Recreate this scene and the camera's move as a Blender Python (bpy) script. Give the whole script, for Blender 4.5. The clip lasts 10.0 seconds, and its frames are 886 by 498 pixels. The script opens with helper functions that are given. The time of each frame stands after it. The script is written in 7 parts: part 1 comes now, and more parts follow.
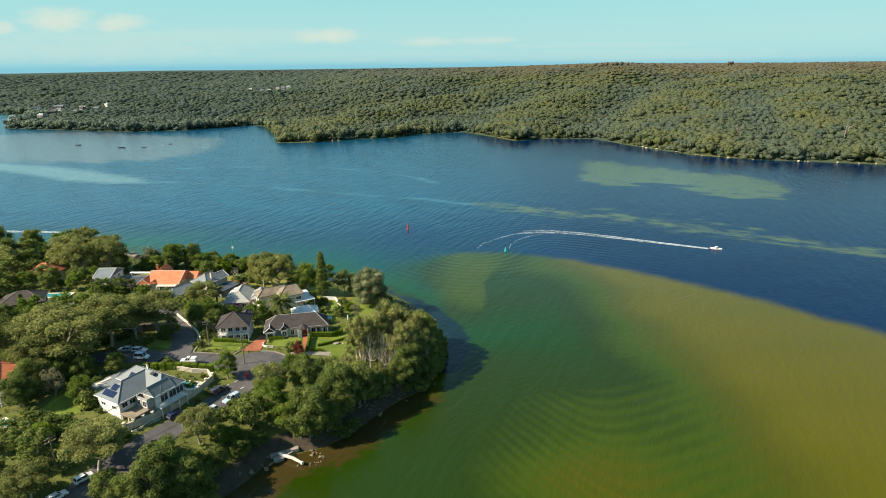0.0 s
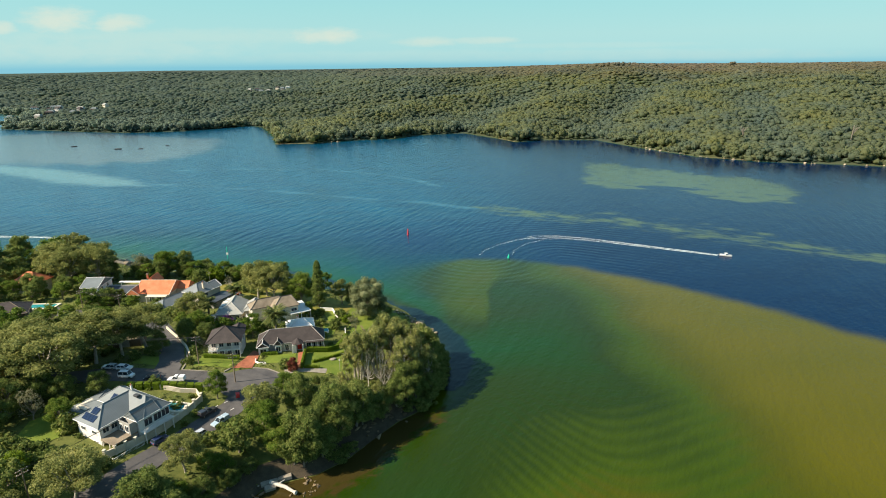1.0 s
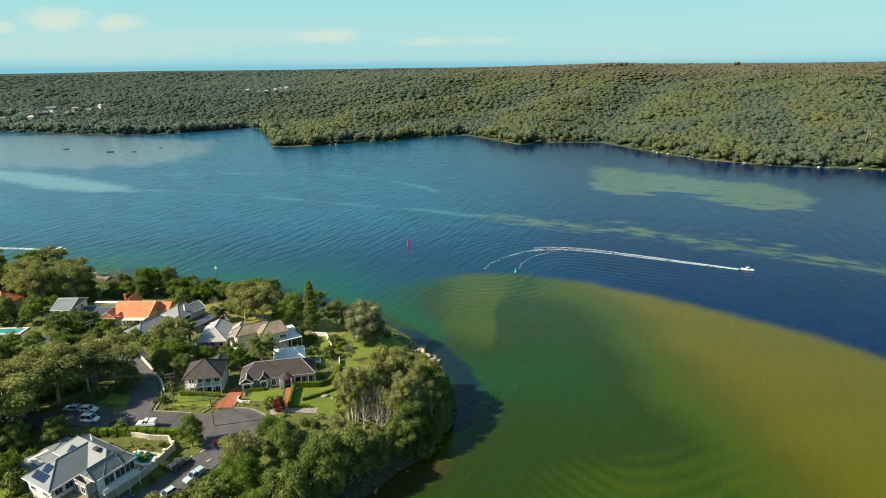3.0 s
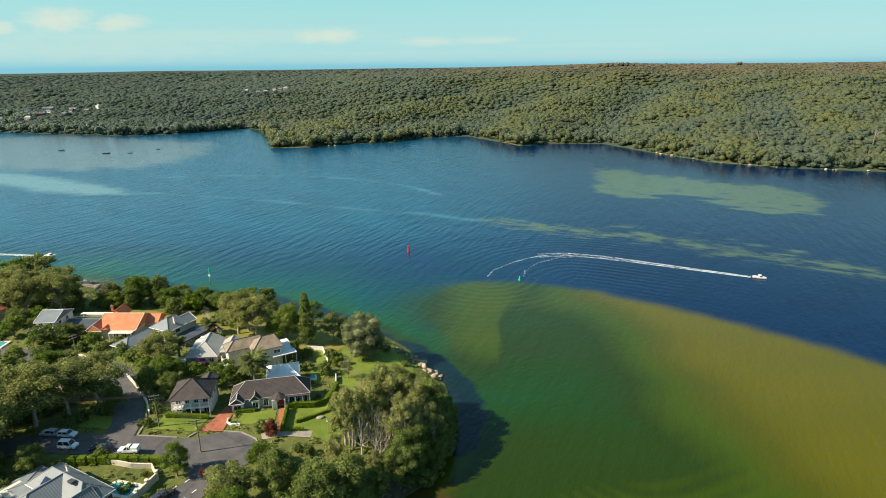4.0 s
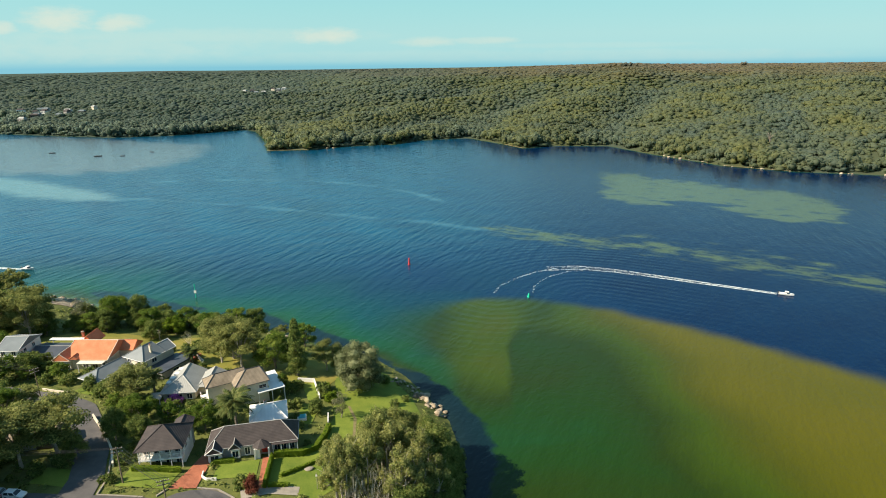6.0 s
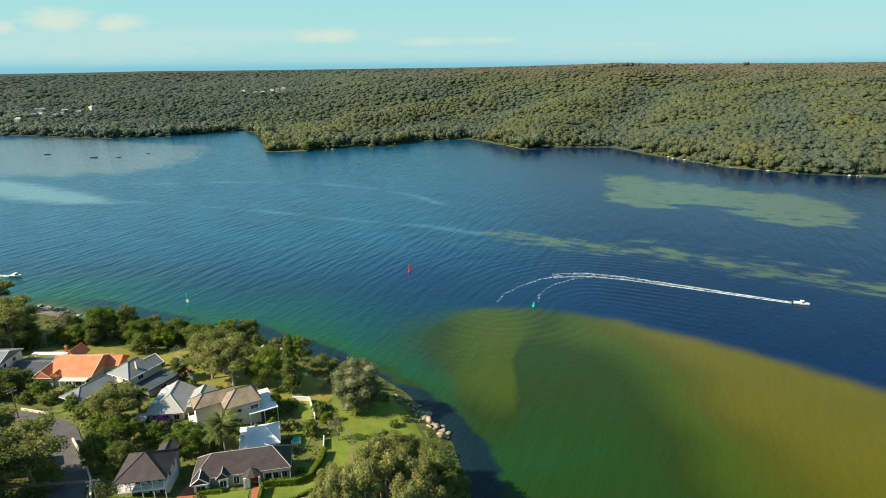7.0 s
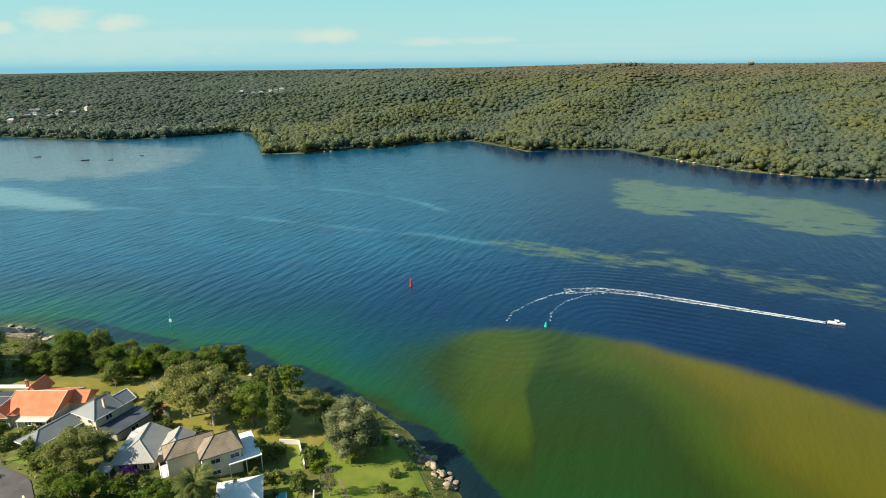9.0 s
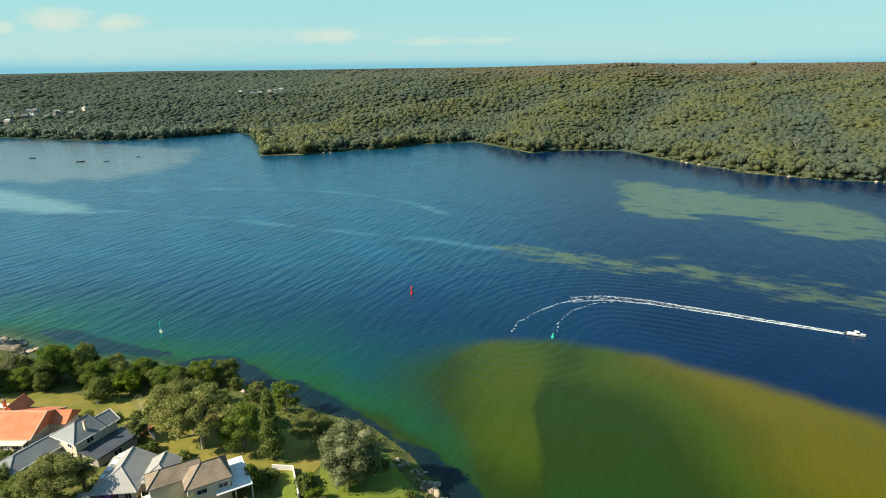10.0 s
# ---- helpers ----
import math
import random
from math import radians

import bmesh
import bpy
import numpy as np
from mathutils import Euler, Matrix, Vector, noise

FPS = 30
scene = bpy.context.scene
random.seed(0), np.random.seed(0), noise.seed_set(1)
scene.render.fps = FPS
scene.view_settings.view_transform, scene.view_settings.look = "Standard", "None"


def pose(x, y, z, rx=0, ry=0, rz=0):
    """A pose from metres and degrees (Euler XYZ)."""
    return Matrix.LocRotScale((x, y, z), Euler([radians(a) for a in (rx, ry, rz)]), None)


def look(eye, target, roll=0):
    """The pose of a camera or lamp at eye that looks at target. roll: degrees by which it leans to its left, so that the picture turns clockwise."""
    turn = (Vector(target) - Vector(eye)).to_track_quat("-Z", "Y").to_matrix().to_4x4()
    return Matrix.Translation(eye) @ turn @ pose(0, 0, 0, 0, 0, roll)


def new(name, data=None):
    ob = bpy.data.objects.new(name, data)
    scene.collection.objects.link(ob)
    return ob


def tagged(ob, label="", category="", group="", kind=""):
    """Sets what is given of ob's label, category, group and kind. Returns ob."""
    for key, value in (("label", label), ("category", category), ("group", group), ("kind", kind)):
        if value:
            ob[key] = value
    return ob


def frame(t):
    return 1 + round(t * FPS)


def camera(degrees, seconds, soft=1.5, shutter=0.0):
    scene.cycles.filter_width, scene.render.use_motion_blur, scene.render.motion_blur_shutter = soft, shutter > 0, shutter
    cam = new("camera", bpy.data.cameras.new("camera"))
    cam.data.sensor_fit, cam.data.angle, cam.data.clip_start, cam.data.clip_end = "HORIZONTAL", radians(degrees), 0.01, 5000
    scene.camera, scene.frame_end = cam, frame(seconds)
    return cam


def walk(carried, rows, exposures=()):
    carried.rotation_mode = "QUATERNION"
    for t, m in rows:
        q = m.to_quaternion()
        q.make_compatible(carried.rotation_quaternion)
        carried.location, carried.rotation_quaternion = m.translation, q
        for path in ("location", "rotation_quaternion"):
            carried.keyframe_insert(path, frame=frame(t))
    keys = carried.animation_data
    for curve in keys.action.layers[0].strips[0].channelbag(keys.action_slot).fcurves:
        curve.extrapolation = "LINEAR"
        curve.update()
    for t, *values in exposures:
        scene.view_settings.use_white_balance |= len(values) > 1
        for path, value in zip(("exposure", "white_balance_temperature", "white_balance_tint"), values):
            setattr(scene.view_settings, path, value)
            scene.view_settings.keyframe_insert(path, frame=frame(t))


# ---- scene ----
cam = camera(74.0, 10.0, soft=1.0)


def eye(t):
    """The drone's place at t seconds: nearly straight ahead, rising a little."""
    s = t / 10
    return Vector((-5.82 * s + 0.24 * s * s - 1.21 * s ** 3, 95.73 * s + 0.46 * s * s - 0.56 * s ** 3, 90 + 4.31 * s - 1.98 * s * s - 0.59 * s ** 3))


PITCH, ROLL = -17.33, -0.525
AHEAD = Vector((0, math.cos(radians(PITCH)), math.sin(radians(PITCH))))
walk(cam, [(t / 2, look(eye(t / 2), eye(t / 2) + AHEAD, ROLL)) for t in range(21)], [(0, 0.95)])

# ---- sky and sun ----
# clouds: slope to the side, slope upwards, half width, half height, thickness
CLOUDS = ((-0.6053, 0.0741, 0.062, 0.02, 0.85), (-0.5095, 0.0682, 0.046, 0.015, 0.8), (-0.7001, 0.0631, 0.026, 0.011, 0.75), (-0.1849, 0.0477, 0.056, 0.013, 0.85), (-0.0233, 0.0369, 0.05, 0.008, 0.55), (0.0702, 0.0378, 0.055, 0.006, 0.5), (-0.4344, 0.0473, 0.3299, 0.013, 0.25), (-0.5734, 0.0296, 0.2999, 0.022, 0.28), (0.3373, 0.0131, 0.3299, 0.01, 0.2), (-0.0739, 0.0149, 0.2999, 0.01, 0.16), (0.2539, 0.0293, 0.1999, 0.005, 0.16))
SUN_WAY = Vector((0.955, 0.296, 0)).normalized() * math.cos(radians(38.5)) + Vector((0, 0, -math.sin(radians(38.5))))
sun = new("sun", bpy.data.lights.new("sun", "SUN"))
sun.data.energy, sun.data.angle, sun.data.color = 5.0, radians(0.6), (1.0, 0.87, 0.68)
sun.matrix_world = look((0, 0, 300), Vector((0, 0, 300)) + SUN_WAY)

world = bpy.data.worlds.new("sky")
scene.world = world
world.use_nodes = True
wn, wl = world.node_tree.nodes, world.node_tree.links
wn.clear()
sky = wn.new("ShaderNodeTexSky")
sky.sky_type, sky.sun_disc = "NISHITA", False
sky.sun_elevation, sky.sun_rotation = radians(38.5), math.atan2(-SUN_WAY.x, -SUN_WAY.y)
sky.air_density, sky.dust_density, sky.ozone_density = 1.0, 0.6, 2.0
where = wn.new("ShaderNodeTexCoord")
split = wn.new("ShaderNodeSeparateXYZ")
wl.new(where.outputs["Generated"], split.inputs[0])
# sea haze near the horizon: pale cyan that thins out upwards
haze = wn.new("ShaderNodeValToRGB")
haze.color_ramp.elements[0].position, haze.color_ramp.elements[0].color = 0.0, (1.6, 4.5, 5.6, 1)
haze.color_ramp.elements[1].position, haze.color_ramp.elements[1].color = 0.6, (1.25, 2.8, 4.4, 1)
for at, tone in ((0.007, (2.5, 5.2, 5.7, 1)), (0.02, (3.0, 5.6, 5.8, 1)), (0.045, (3.2, 5.7, 5.7, 1)), (0.09, (2.8, 5.7, 5.7, 1)), (0.16, (2.2, 5.2, 5.8, 1)), (0.32, (1.8, 4.3, 5.6, 1))):
    haze.color_ramp.elements.new(at).color = tone
wl.new(split.outputs[2], haze.inputs[0])
part_haze = wn.new("ShaderNodeMapRange")
part_haze.inputs[1].default_value, part_haze.inputs[2].default_value, part_haze.inputs[3].default_value, part_haze.inputs[4].default_value = 0.05, 0.6, 0.9, 0.75
wl.new(split.outputs[2], part_haze.inputs[0])
air = wn.new("ShaderNodeMix")
air.data_type = "RGBA"
wl.new(part_haze.outputs[0], air.inputs["Factor"])
wl.new(sky.outputs[0], air.inputs[6])
aloft = wn.new("ShaderNodeMapRange")
aloft.inputs[1].default_value, aloft.inputs[2].default_value, aloft.inputs[4].default_value = 0.1, 0.24, -0.62
wl.new(split.outputs[2], aloft.inputs[0])
towards = wn.new("ShaderNodeMath")
towards.operation, towards.inputs[2].default_value = "MULTIPLY_ADD", 1.0
wl.new(split.outputs[0], towards.inputs[0])
wl.new(aloft.outputs[0], towards.inputs[1])
glow = wn.new("ShaderNodeVectorMath")
glow.operation = "SCALE"
wl.new(haze.outputs[0], glow.inputs[0])
wl.new(towards.outputs[0], glow.inputs["Scale"])
wl.new(glow.outputs[0], air.inputs[7])


def wmath(op, a, b=0.0):
    m = wn.new("ShaderNodeMath")
    m.operation = op
    for k, v in enumerate((a, b)):
        if isinstance(v, (int, float)):
            m.inputs[k].default_value = v
        else:
            wl.new(v, m.inputs[k])
    return m.outputs[0]


# small fair-weather clouds low over the land and a veil of thin streaks, by slope to the side and upwards
ahead = wmath("MAXIMUM", split.outputs[1], 0.02)
aside, above = wmath("DIVIDE", split.outputs[0], ahead), wmath("DIVIDE", split.outputs[2], ahead)
slopes = wn.new("ShaderNodeCombineXYZ")
wl.new(wmath("MULTIPLY", aside, 22.0), slopes.inputs[0])
wl.new(wmath("MULTIPLY", above, 60.0), slopes.inputs[1])
puffs = wn.new("ShaderNodeTexNoise")
puffs.inputs["Scale"].default_value, puffs.inputs["Detail"].default_value, puffs.inputs["Roughness"].default_value = 1.0, 6, 0.6
wl.new(slopes.outputs[0], puffs.inputs["Vector"])
ragged = wmath("MULTIPLY", wmath("SUBTRACT", puffs.outputs[0], 0.5), 2.6)
cover = 0.0
for side, up, wide, high, thick in CLOUDS:
    d = wmath("ADD", wmath("POWER", wmath("ABSOLUTE", wmath("DIVIDE", wmath("SUBTRACT", aside, side), wide)), 2.0), wmath("POWER", wmath("ABSOLUTE", wmath("DIVIDE", wmath("SUBTRACT", above, up), high)), 2.0))
    blob = wn.new("ShaderNodeMapRange")
    blob.interpolation_type = "SMOOTHSTEP"
    blob.inputs[1].default_value, blob.inputs[2].default_value, blob.inputs[3].default_value, blob.inputs[4].default_value = -0.3, 1.5, thick * 0.72, 0.0
    wl.new(wmath("ADD", d, ragged), blob.inputs[0])
    cover = wmath("MAXIMUM", cover, blob.outputs[0])
clouds = wn.new("ShaderNodeMix")
clouds.data_type = "RGBA"
clouds.inputs[7].default_value = (6.3, 6.3, 5.1, 1)
wl.new(cover, clouds.inputs["Factor"])
wl.new(air.outputs[2], clouds.inputs[6])
shine = wn.new("ShaderNodeBackground")
shine.inputs[1].default_value = 0.068
wl.new(clouds.outputs[2], shine.inputs[0])
out = wn.new("ShaderNodeOutputWorld")
wl.new(shine.outputs[0], out.inputs[0])


# ---- materials ----
def nodes_of(name):
    m = bpy.data.materials.new(name)
    m.use_nodes = True
    n, l = m.node_tree.nodes, m.node_tree.links
    return m, n, l, n["Principled BSDF"]


def ramp_of(n, stops):
    r = n.new("ShaderNodeValToRGB")
    r.color_ramp.elements[0].position, r.color_ramp.elements[0].color = stops[0][0], (*stops[0][1], 1)
    r.color_ramp.elements[1].position, r.color_ramp.elements[1].color = stops[-1][0], (*stops[-1][1], 1)
    for at, tone in stops[1:-1]:
        r.color_ramp.elements.new(at).color = (*tone, 1)
    return r


def noise_of(n, l, scale, detail=4, rough=0.55, vector=None):
    t = n.new("ShaderNodeTexNoise")
    t.inputs["Scale"].default_value, t.inputs["Detail"].default_value, t.inputs["Roughness"].default_value = scale, detail, rough
    if vector:
        l.new(vector, t.inputs["Vector"])
    return t.outputs[0]


def maths(n, l, op, a, b):
    m = n.new("ShaderNodeMath")
    m.operation = op
    for k, v in enumerate((a, b)):
        if isinstance(v, (int, float)):
            m.inputs[k].default_value = v
        else:
            l.new(v, m.inputs[k])
    return m.outputs[0]


def surface(name, dark, light, scale=0.8, rough=0.8, bump=0.03, metal=0.0, fine=9.0, own=0.0, stripes=0.0, stripe_depth=0.05):
    """A weathered surface: broad stains and fine grain between two tones, at world size. own: how far each object differs; stripes: ribs or tile rows a metre."""
    m, n, l, p = nodes_of(name)
    place = n.new("ShaderNodeNewGeometry").outputs["Position"]
    broad, grain = noise_of(n, l, scale, 5, 0.6, place), noise_of(n, l, fine, 3, 0.6, place)
    mix = maths(n, l, "ADD", maths(n, l, "MULTIPLY", broad, 0.65), maths(n, l, "MULTIPLY", grain, 0.35))
    if own:
        mix = maths(n, l, "ADD", mix, maths(n, l, "MULTIPLY", maths(n, l, "SUBTRACT", n.new("ShaderNodeObjectInfo").outputs["Random"], 0.5), own))
    height = grain
    if stripes:
        obj = n.new("ShaderNodeTexCoord").outputs["UV"]
        w = n.new("ShaderNodeTexWave")
        w.bands_direction, w.inputs["Scale"].default_value, w.inputs["Distortion"].default_value = "Y", stripes * 0.314, 0.3
        l.new(obj, w.inputs["Vector"])
        mix = maths(n, l, "ADD", mix, maths(n, l, "MULTIPLY", maths(n, l, "SUBTRACT", w.outputs["Fac"], 0.5), stripe_depth * 4))
        height = maths(n, l, "ADD", maths(n, l, "MULTIPLY", grain, 0.4), w.outputs["Fac"])
    r = ramp_of(n, ((0.32, dark), (0.68, light)))
    l.new(mix, r.inputs[0])
    l.new(r.outputs[0], p.inputs["Base Color"])
    p.inputs["Roughness"].default_value, p.inputs["Metallic"].default_value = rough, metal
    p.inputs["Specular IOR Level"].default_value = 0.3
    if bump:
        b = n.new("ShaderNodeBump")
        b.inputs["Distance"].default_value, b.inputs["Strength"].default_value = bump, 0.6
        l.new(height, b.inputs["Height"])
        l.new(b.outputs[0], p.inputs["Normal"])
    return m


def leaves(name, dark, mid, light, thin=0.5, patch=0.0, patch_tone=(0.1, 0.08, 0.05)):
    """Foliage: every tuft has its own tone, every plant its own cast, and light comes through the thin leaves."""
    m, n, l, p = nodes_of(name)
    geo = n.new("ShaderNodeNewGeometry")
    each = maths(n, l, "ADD", maths(n, l, "MULTIPLY", geo.outputs["Random Per Island"], 0.62), maths(n, l, "MULTIPLY", n.new("ShaderNodeObjectInfo").outputs["Random"], 0.2))
    if patch:
        own = n.new("ShaderNodeAttribute")
        own.attribute_name = "tone"
        speck = noise_of(n, l, 0.7, 4, 0.65, geo.outputs["Position"])
        each = maths(n, l, "ADD", maths(n, l, "MULTIPLY", own.outputs["Fac"], 0.5), maths(n, l, "ADD", maths(n, l, "MULTIPLY", speck, 0.3), 0.1))
    broad = noise_of(n, l, 0.06 if not patch else 0.012, 3, 0.6, geo.outputs["Position"])
    r = ramp_of(n, ((0.1, dark), (0.5, mid), (0.95, light)))
    l.new(maths(n, l, "ADD", each, maths(n, l, "MULTIPLY", maths(n, l, "SUBTRACT", broad, 0.4), 0.6)), r.inputs[0])
    tone = r.outputs[0]
    if patch:
        far = noise_of(n, l, patch, 4, 0.6, geo.outputs["Position"])
        split = n.new("ShaderNodeSeparateXYZ")
        l.new(geo.outputs["Position"], split.inputs[0])
        rise = n.new("ShaderNodeMapRange")
        rise.inputs[1].default_value, rise.inputs[2].default_value = 52, 94
        l.new(split.outputs[2], rise.inputs[0])
        amount = n.new("ShaderNodeMapRange")
        amount.inputs[1].default_value, amount.inputs[2].default_value = 0.55, 1.0
        l.new(maths(n, l, "ADD", maths(n, l, "MULTIPLY", rise.outputs[0], 0.62), maths(n, l, "MULTIPLY", far, 0.7)), amount.inputs[0])
        mix = n.new("ShaderNodeMix")
        mix.data_type = "RGBA"
        l.new(amount.outputs[0], mix.inputs["Factor"])
        l.new(tone, mix.inputs[6])
        mix.inputs[7].default_value = (*patch_tone, 1)
        tone = mix.outputs[2]
        # distance haze painted into the leaf colour: gullies, western shore, scattered clumps
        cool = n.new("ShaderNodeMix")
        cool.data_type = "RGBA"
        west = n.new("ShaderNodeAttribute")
        west.attribute_name = "hazed"
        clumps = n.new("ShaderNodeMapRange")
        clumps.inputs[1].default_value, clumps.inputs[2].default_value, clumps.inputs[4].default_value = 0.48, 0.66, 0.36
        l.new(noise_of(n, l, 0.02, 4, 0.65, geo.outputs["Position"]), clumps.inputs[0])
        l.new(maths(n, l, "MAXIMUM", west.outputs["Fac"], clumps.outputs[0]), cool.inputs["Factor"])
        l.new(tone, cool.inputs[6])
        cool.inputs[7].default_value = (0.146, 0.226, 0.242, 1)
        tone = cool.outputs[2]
    l.new(tone, p.inputs["Base Color"])
    p.inputs["Roughness"].default_value, p.inputs["Specular IOR Level"].default_value = 0.6, 0.08
    if patch:
        b = n.new("ShaderNodeBump")
        b.inputs["Distance"].default_value, b.inputs["Strength"].default_value = 1.0, 0.22
        l.new(speck, b.inputs["Height"])
        l.new(b.outputs[0], p.inputs["Normal"])
    t = n.new("ShaderNodeBsdfTranslucent")
    l.new(tone, t.inputs[0])
    mixed = n.new("ShaderNodeMixShader")
    mixed.inputs[0].default_value = thin
    l.new(p.outputs[0], mixed.inputs[1])
    l.new(t.outputs[0], mixed.inputs[2])
    l.new(mixed.outputs[0], n["Material Output"].inputs[0])
    return m


def glass_dark(name, tone=(0.02, 0.03, 0.04)):
    m, n, l, p = nodes_of(name)
    p.inputs["Base Color"].default_value = (*tone, 1)
    p.inputs["Roughness"].default_value, p.inputs["Specular IOR Level"].default_value = 0.06, 0.6
    return m


LEAF = {
    "gum": leaves("olive_gum_leaves", (0.096, 0.122, 0.038), (0.255, 0.275, 0.085), (0.490, 0.465, 0.170)),
    "broad": leaves("bright_green_leaves", (0.05, 0.1, 0.014), (0.15, 0.225, 0.034), (0.34, 0.36, 0.08)),
    "oak": leaves("dark_green_leaves", (0.064, 0.102, 0.026), (0.170, 0.220, 0.055), (0.355, 0.365, 0.112)),
    "dense": leaves("grey_green_leaves", (0.084, 0.108, 0.047), (0.216, 0.240, 0.115), (0.396, 0.408, 0.223)),
    "sparse": leaves("grey_brown_leaves", (0.108, 0.126, 0.061), (0.252, 0.246, 0.135), (0.408, 0.384, 0.230), 0.5),
    "palm": leaves("palm_fronds", (0.035, 0.055, 0.014), (0.09, 0.115, 0.03), (0.21, 0.21, 0.07), 0.22),
    "hedge": leaves("clipped_hedge", (0.060, 0.102, 0.011), (0.168, 0.240, 0.022), (0.312, 0.396, 0.047)),
    "red": leaves("red_leaves", (0.084, 0.024, 0.016), (0.192, 0.060, 0.041), (0.300, 0.120, 0.068)),
    "bloom": leaves("purple_blossom", (0.060, 0.084, 0.027), (0.288, 0.084, 0.324), (0.552, 0.216, 0.675)),
    # pale bluish tones: distance haze is mixed into this leaf colour
    "forest": leaves("bushland_leaves", (0.166, 0.212, 0.17), (0.23, 0.264, 0.136), (0.312, 0.316, 0.122), 0.72, 0.004, (0.335, 0.268, 0.19)),
}
BARK = surface("grey_bark", (0.11, 0.09, 0.07), (0.3, 0.26, 0.21), 1.5, 0.9, 0.04)
PALE_BARK = surface("pale_gum_bark", (0.22, 0.19, 0.15), (0.5, 0.45, 0.37), 1.2, 0.85, 0.03)
SOIL = surface("grassy_soil", (0.055, 0.075, 0.014), (0.15, 0.155, 0.036), 0.35, 0.95, 0.1, fine=3)
LAWN = surface("mown_lawn", (0.08, 0.13, 0.012), (0.19, 0.225, 0.03), 0.22, 0.9, 0.05, fine=4)
DRY_LAWN = surface("dry_lawn", (0.1, 0.13, 0.014), (0.29, 0.225, 0.05), 0.12, 0.9, 0.05, fine=4)
ASPHALT = surface("asphalt", (0.06, 0.057, 0.058), (0.125, 0.116, 0.11), 0.3, 0.9, 0.01, fine=12)
CONCRETE = surface("concrete", (0.2, 0.175, 0.14), (0.36, 0.32, 0.26), 0.6, 0.85, 0.01)
BRICK_RED = surface("red_brick_paving", (0.26, 0.085, 0.045), (0.42, 0.15, 0.08), 1.0, 0.85, 0.02)
SAND = surface("wet_sand", (0.2, 0.145, 0.07), (0.4, 0.31, 0.17), 0.3, 0.85, 0.03)
WET_ROCK = surface("wet_brown_rock", (0.06, 0.045, 0.025), (0.25, 0.185, 0.11), 0.7, 0.8, 0.12, fine=5, own=0.3)
TRACK = surface("worn_track", (0.12, 0.11, 0.035), (0.25, 0.2, 0.1), 1.2, 0.95, 0.03, fine=4)
ROCK = surface("sandstone_rock", (0.14, 0.105, 0.065), (0.48, 0.4, 0.29), 0.7, 0.9, 0.12, fine=5, own=0.3)
SHADE_MUD = surface("shade_dark_mud", (0.03, 0.024, 0.015), (0.085, 0.065, 0.04), 0.6, 0.75, 0.1, fine=4)
WHITE = surface("white_paint", (0.66, 0.63, 0.58), (0.82, 0.8, 0.76), 0.5, 0.6, 0.004)
CREAM = surface("cream_render", (0.56, 0.49, 0.37), (0.72, 0.65, 0.52), 0.5, 0.75, 0.01)
GREY_WALL = surface("grey_render", (0.26, 0.25, 0.23), (0.4, 0.38, 0.35), 0.5, 0.8, 0.01)
DARK_WALL = surface("dark_brick_wall", (0.09, 0.07, 0.055), (0.18, 0.14, 0.11), 1.2, 0.85, 0.02)
RED_WALL = surface("orange_brick_wall", (0.25, 0.1, 0.055), (0.4, 0.18, 0.1), 1.2, 0.85, 0.02)
ROOF_GREY = surface("grey_metal_roof", (0.125, 0.145, 0.15), (0.185, 0.205, 0.21), 0.3, 0.55, 0.03, stripes=2.2, stripe_depth=0.012)
ROOF_NAVY = surface("navy_metal_roof", (0.035, 0.042, 0.055), (0.075, 0.085, 0.1), 0.4, 0.5, 0.03, stripes=2.2, stripe_depth=0.015)
ROOF_BROWN = surface("brown_tile_roof", (0.032, 0.026, 0.025), (0.075, 0.06, 0.056), 0.5, 0.75, 0.05, stripes=3.0, stripe_depth=0.018)
ROOF_TAN = surface("weathered_tan_tile_roof", (0.15, 0.12, 0.085), (0.3, 0.24, 0.17), 0.5, 0.85, 0.05, stripes=3.0, stripe_depth=0.018)
ROOF_ORANGE = surface("terracotta_tile_roof", (0.5, 0.14, 0.055), (0.66, 0.235, 0.115), 0.5, 0.75, 0.06, stripes=3.0, stripe_depth=0.02)
ROOF_SILVER = surface("silver_metal_roof", (0.26, 0.262, 0.24), (0.38, 0.375, 0.345), 0.3, 0.5, 0.03, stripes=2.0, stripe_depth=0.012)
ROOF_WHITE = surface("white_metal_roof", (0.6, 0.6, 0.58), (0.78, 0.77, 0.74), 0.4, 0.5, 0.03, stripes=1.2, stripe_depth=0.015)
TIMBER = surface("weathered_timber", (0.12, 0.09, 0.06), (0.27, 0.21, 0.15), 1.5, 0.85, 0.02)
FOAM = surface("white_foam", (0.42, 0.48, 0.48), (0.75, 0.78, 0.76), 0.9, 0.7, 0.05)
GLASS = glass_dark("window_glass")
SOLAR = glass_dark("solar_cells", (0.012, 0.02, 0.05))
POOL = surface("pool_water", (0.02, 0.2, 0.22), (0.05, 0.34, 0.36), 0.5, 0.08, 0.02)
DARK_METAL = surface("dark_metal", (0.03, 0.03, 0.032), (0.07, 0.07, 0.07), 1.0, 0.5, 0.0)
RUBBER = surface("black_rubber", (0.012, 0.012, 0.012), (0.03, 0.03, 0.03), 2.0, 0.8, 0.0)
RED_PAINT = surface("red_paint", (0.5, 0.03, 0.03), (0.68, 0.06, 0.05), 1.0, 0.5, 0.0)
GREEN_PAINT = surface("green_paint", (0.01, 0.4, 0.24), (0.03, 0.55, 0.34), 1.0, 0.5, 0.0)
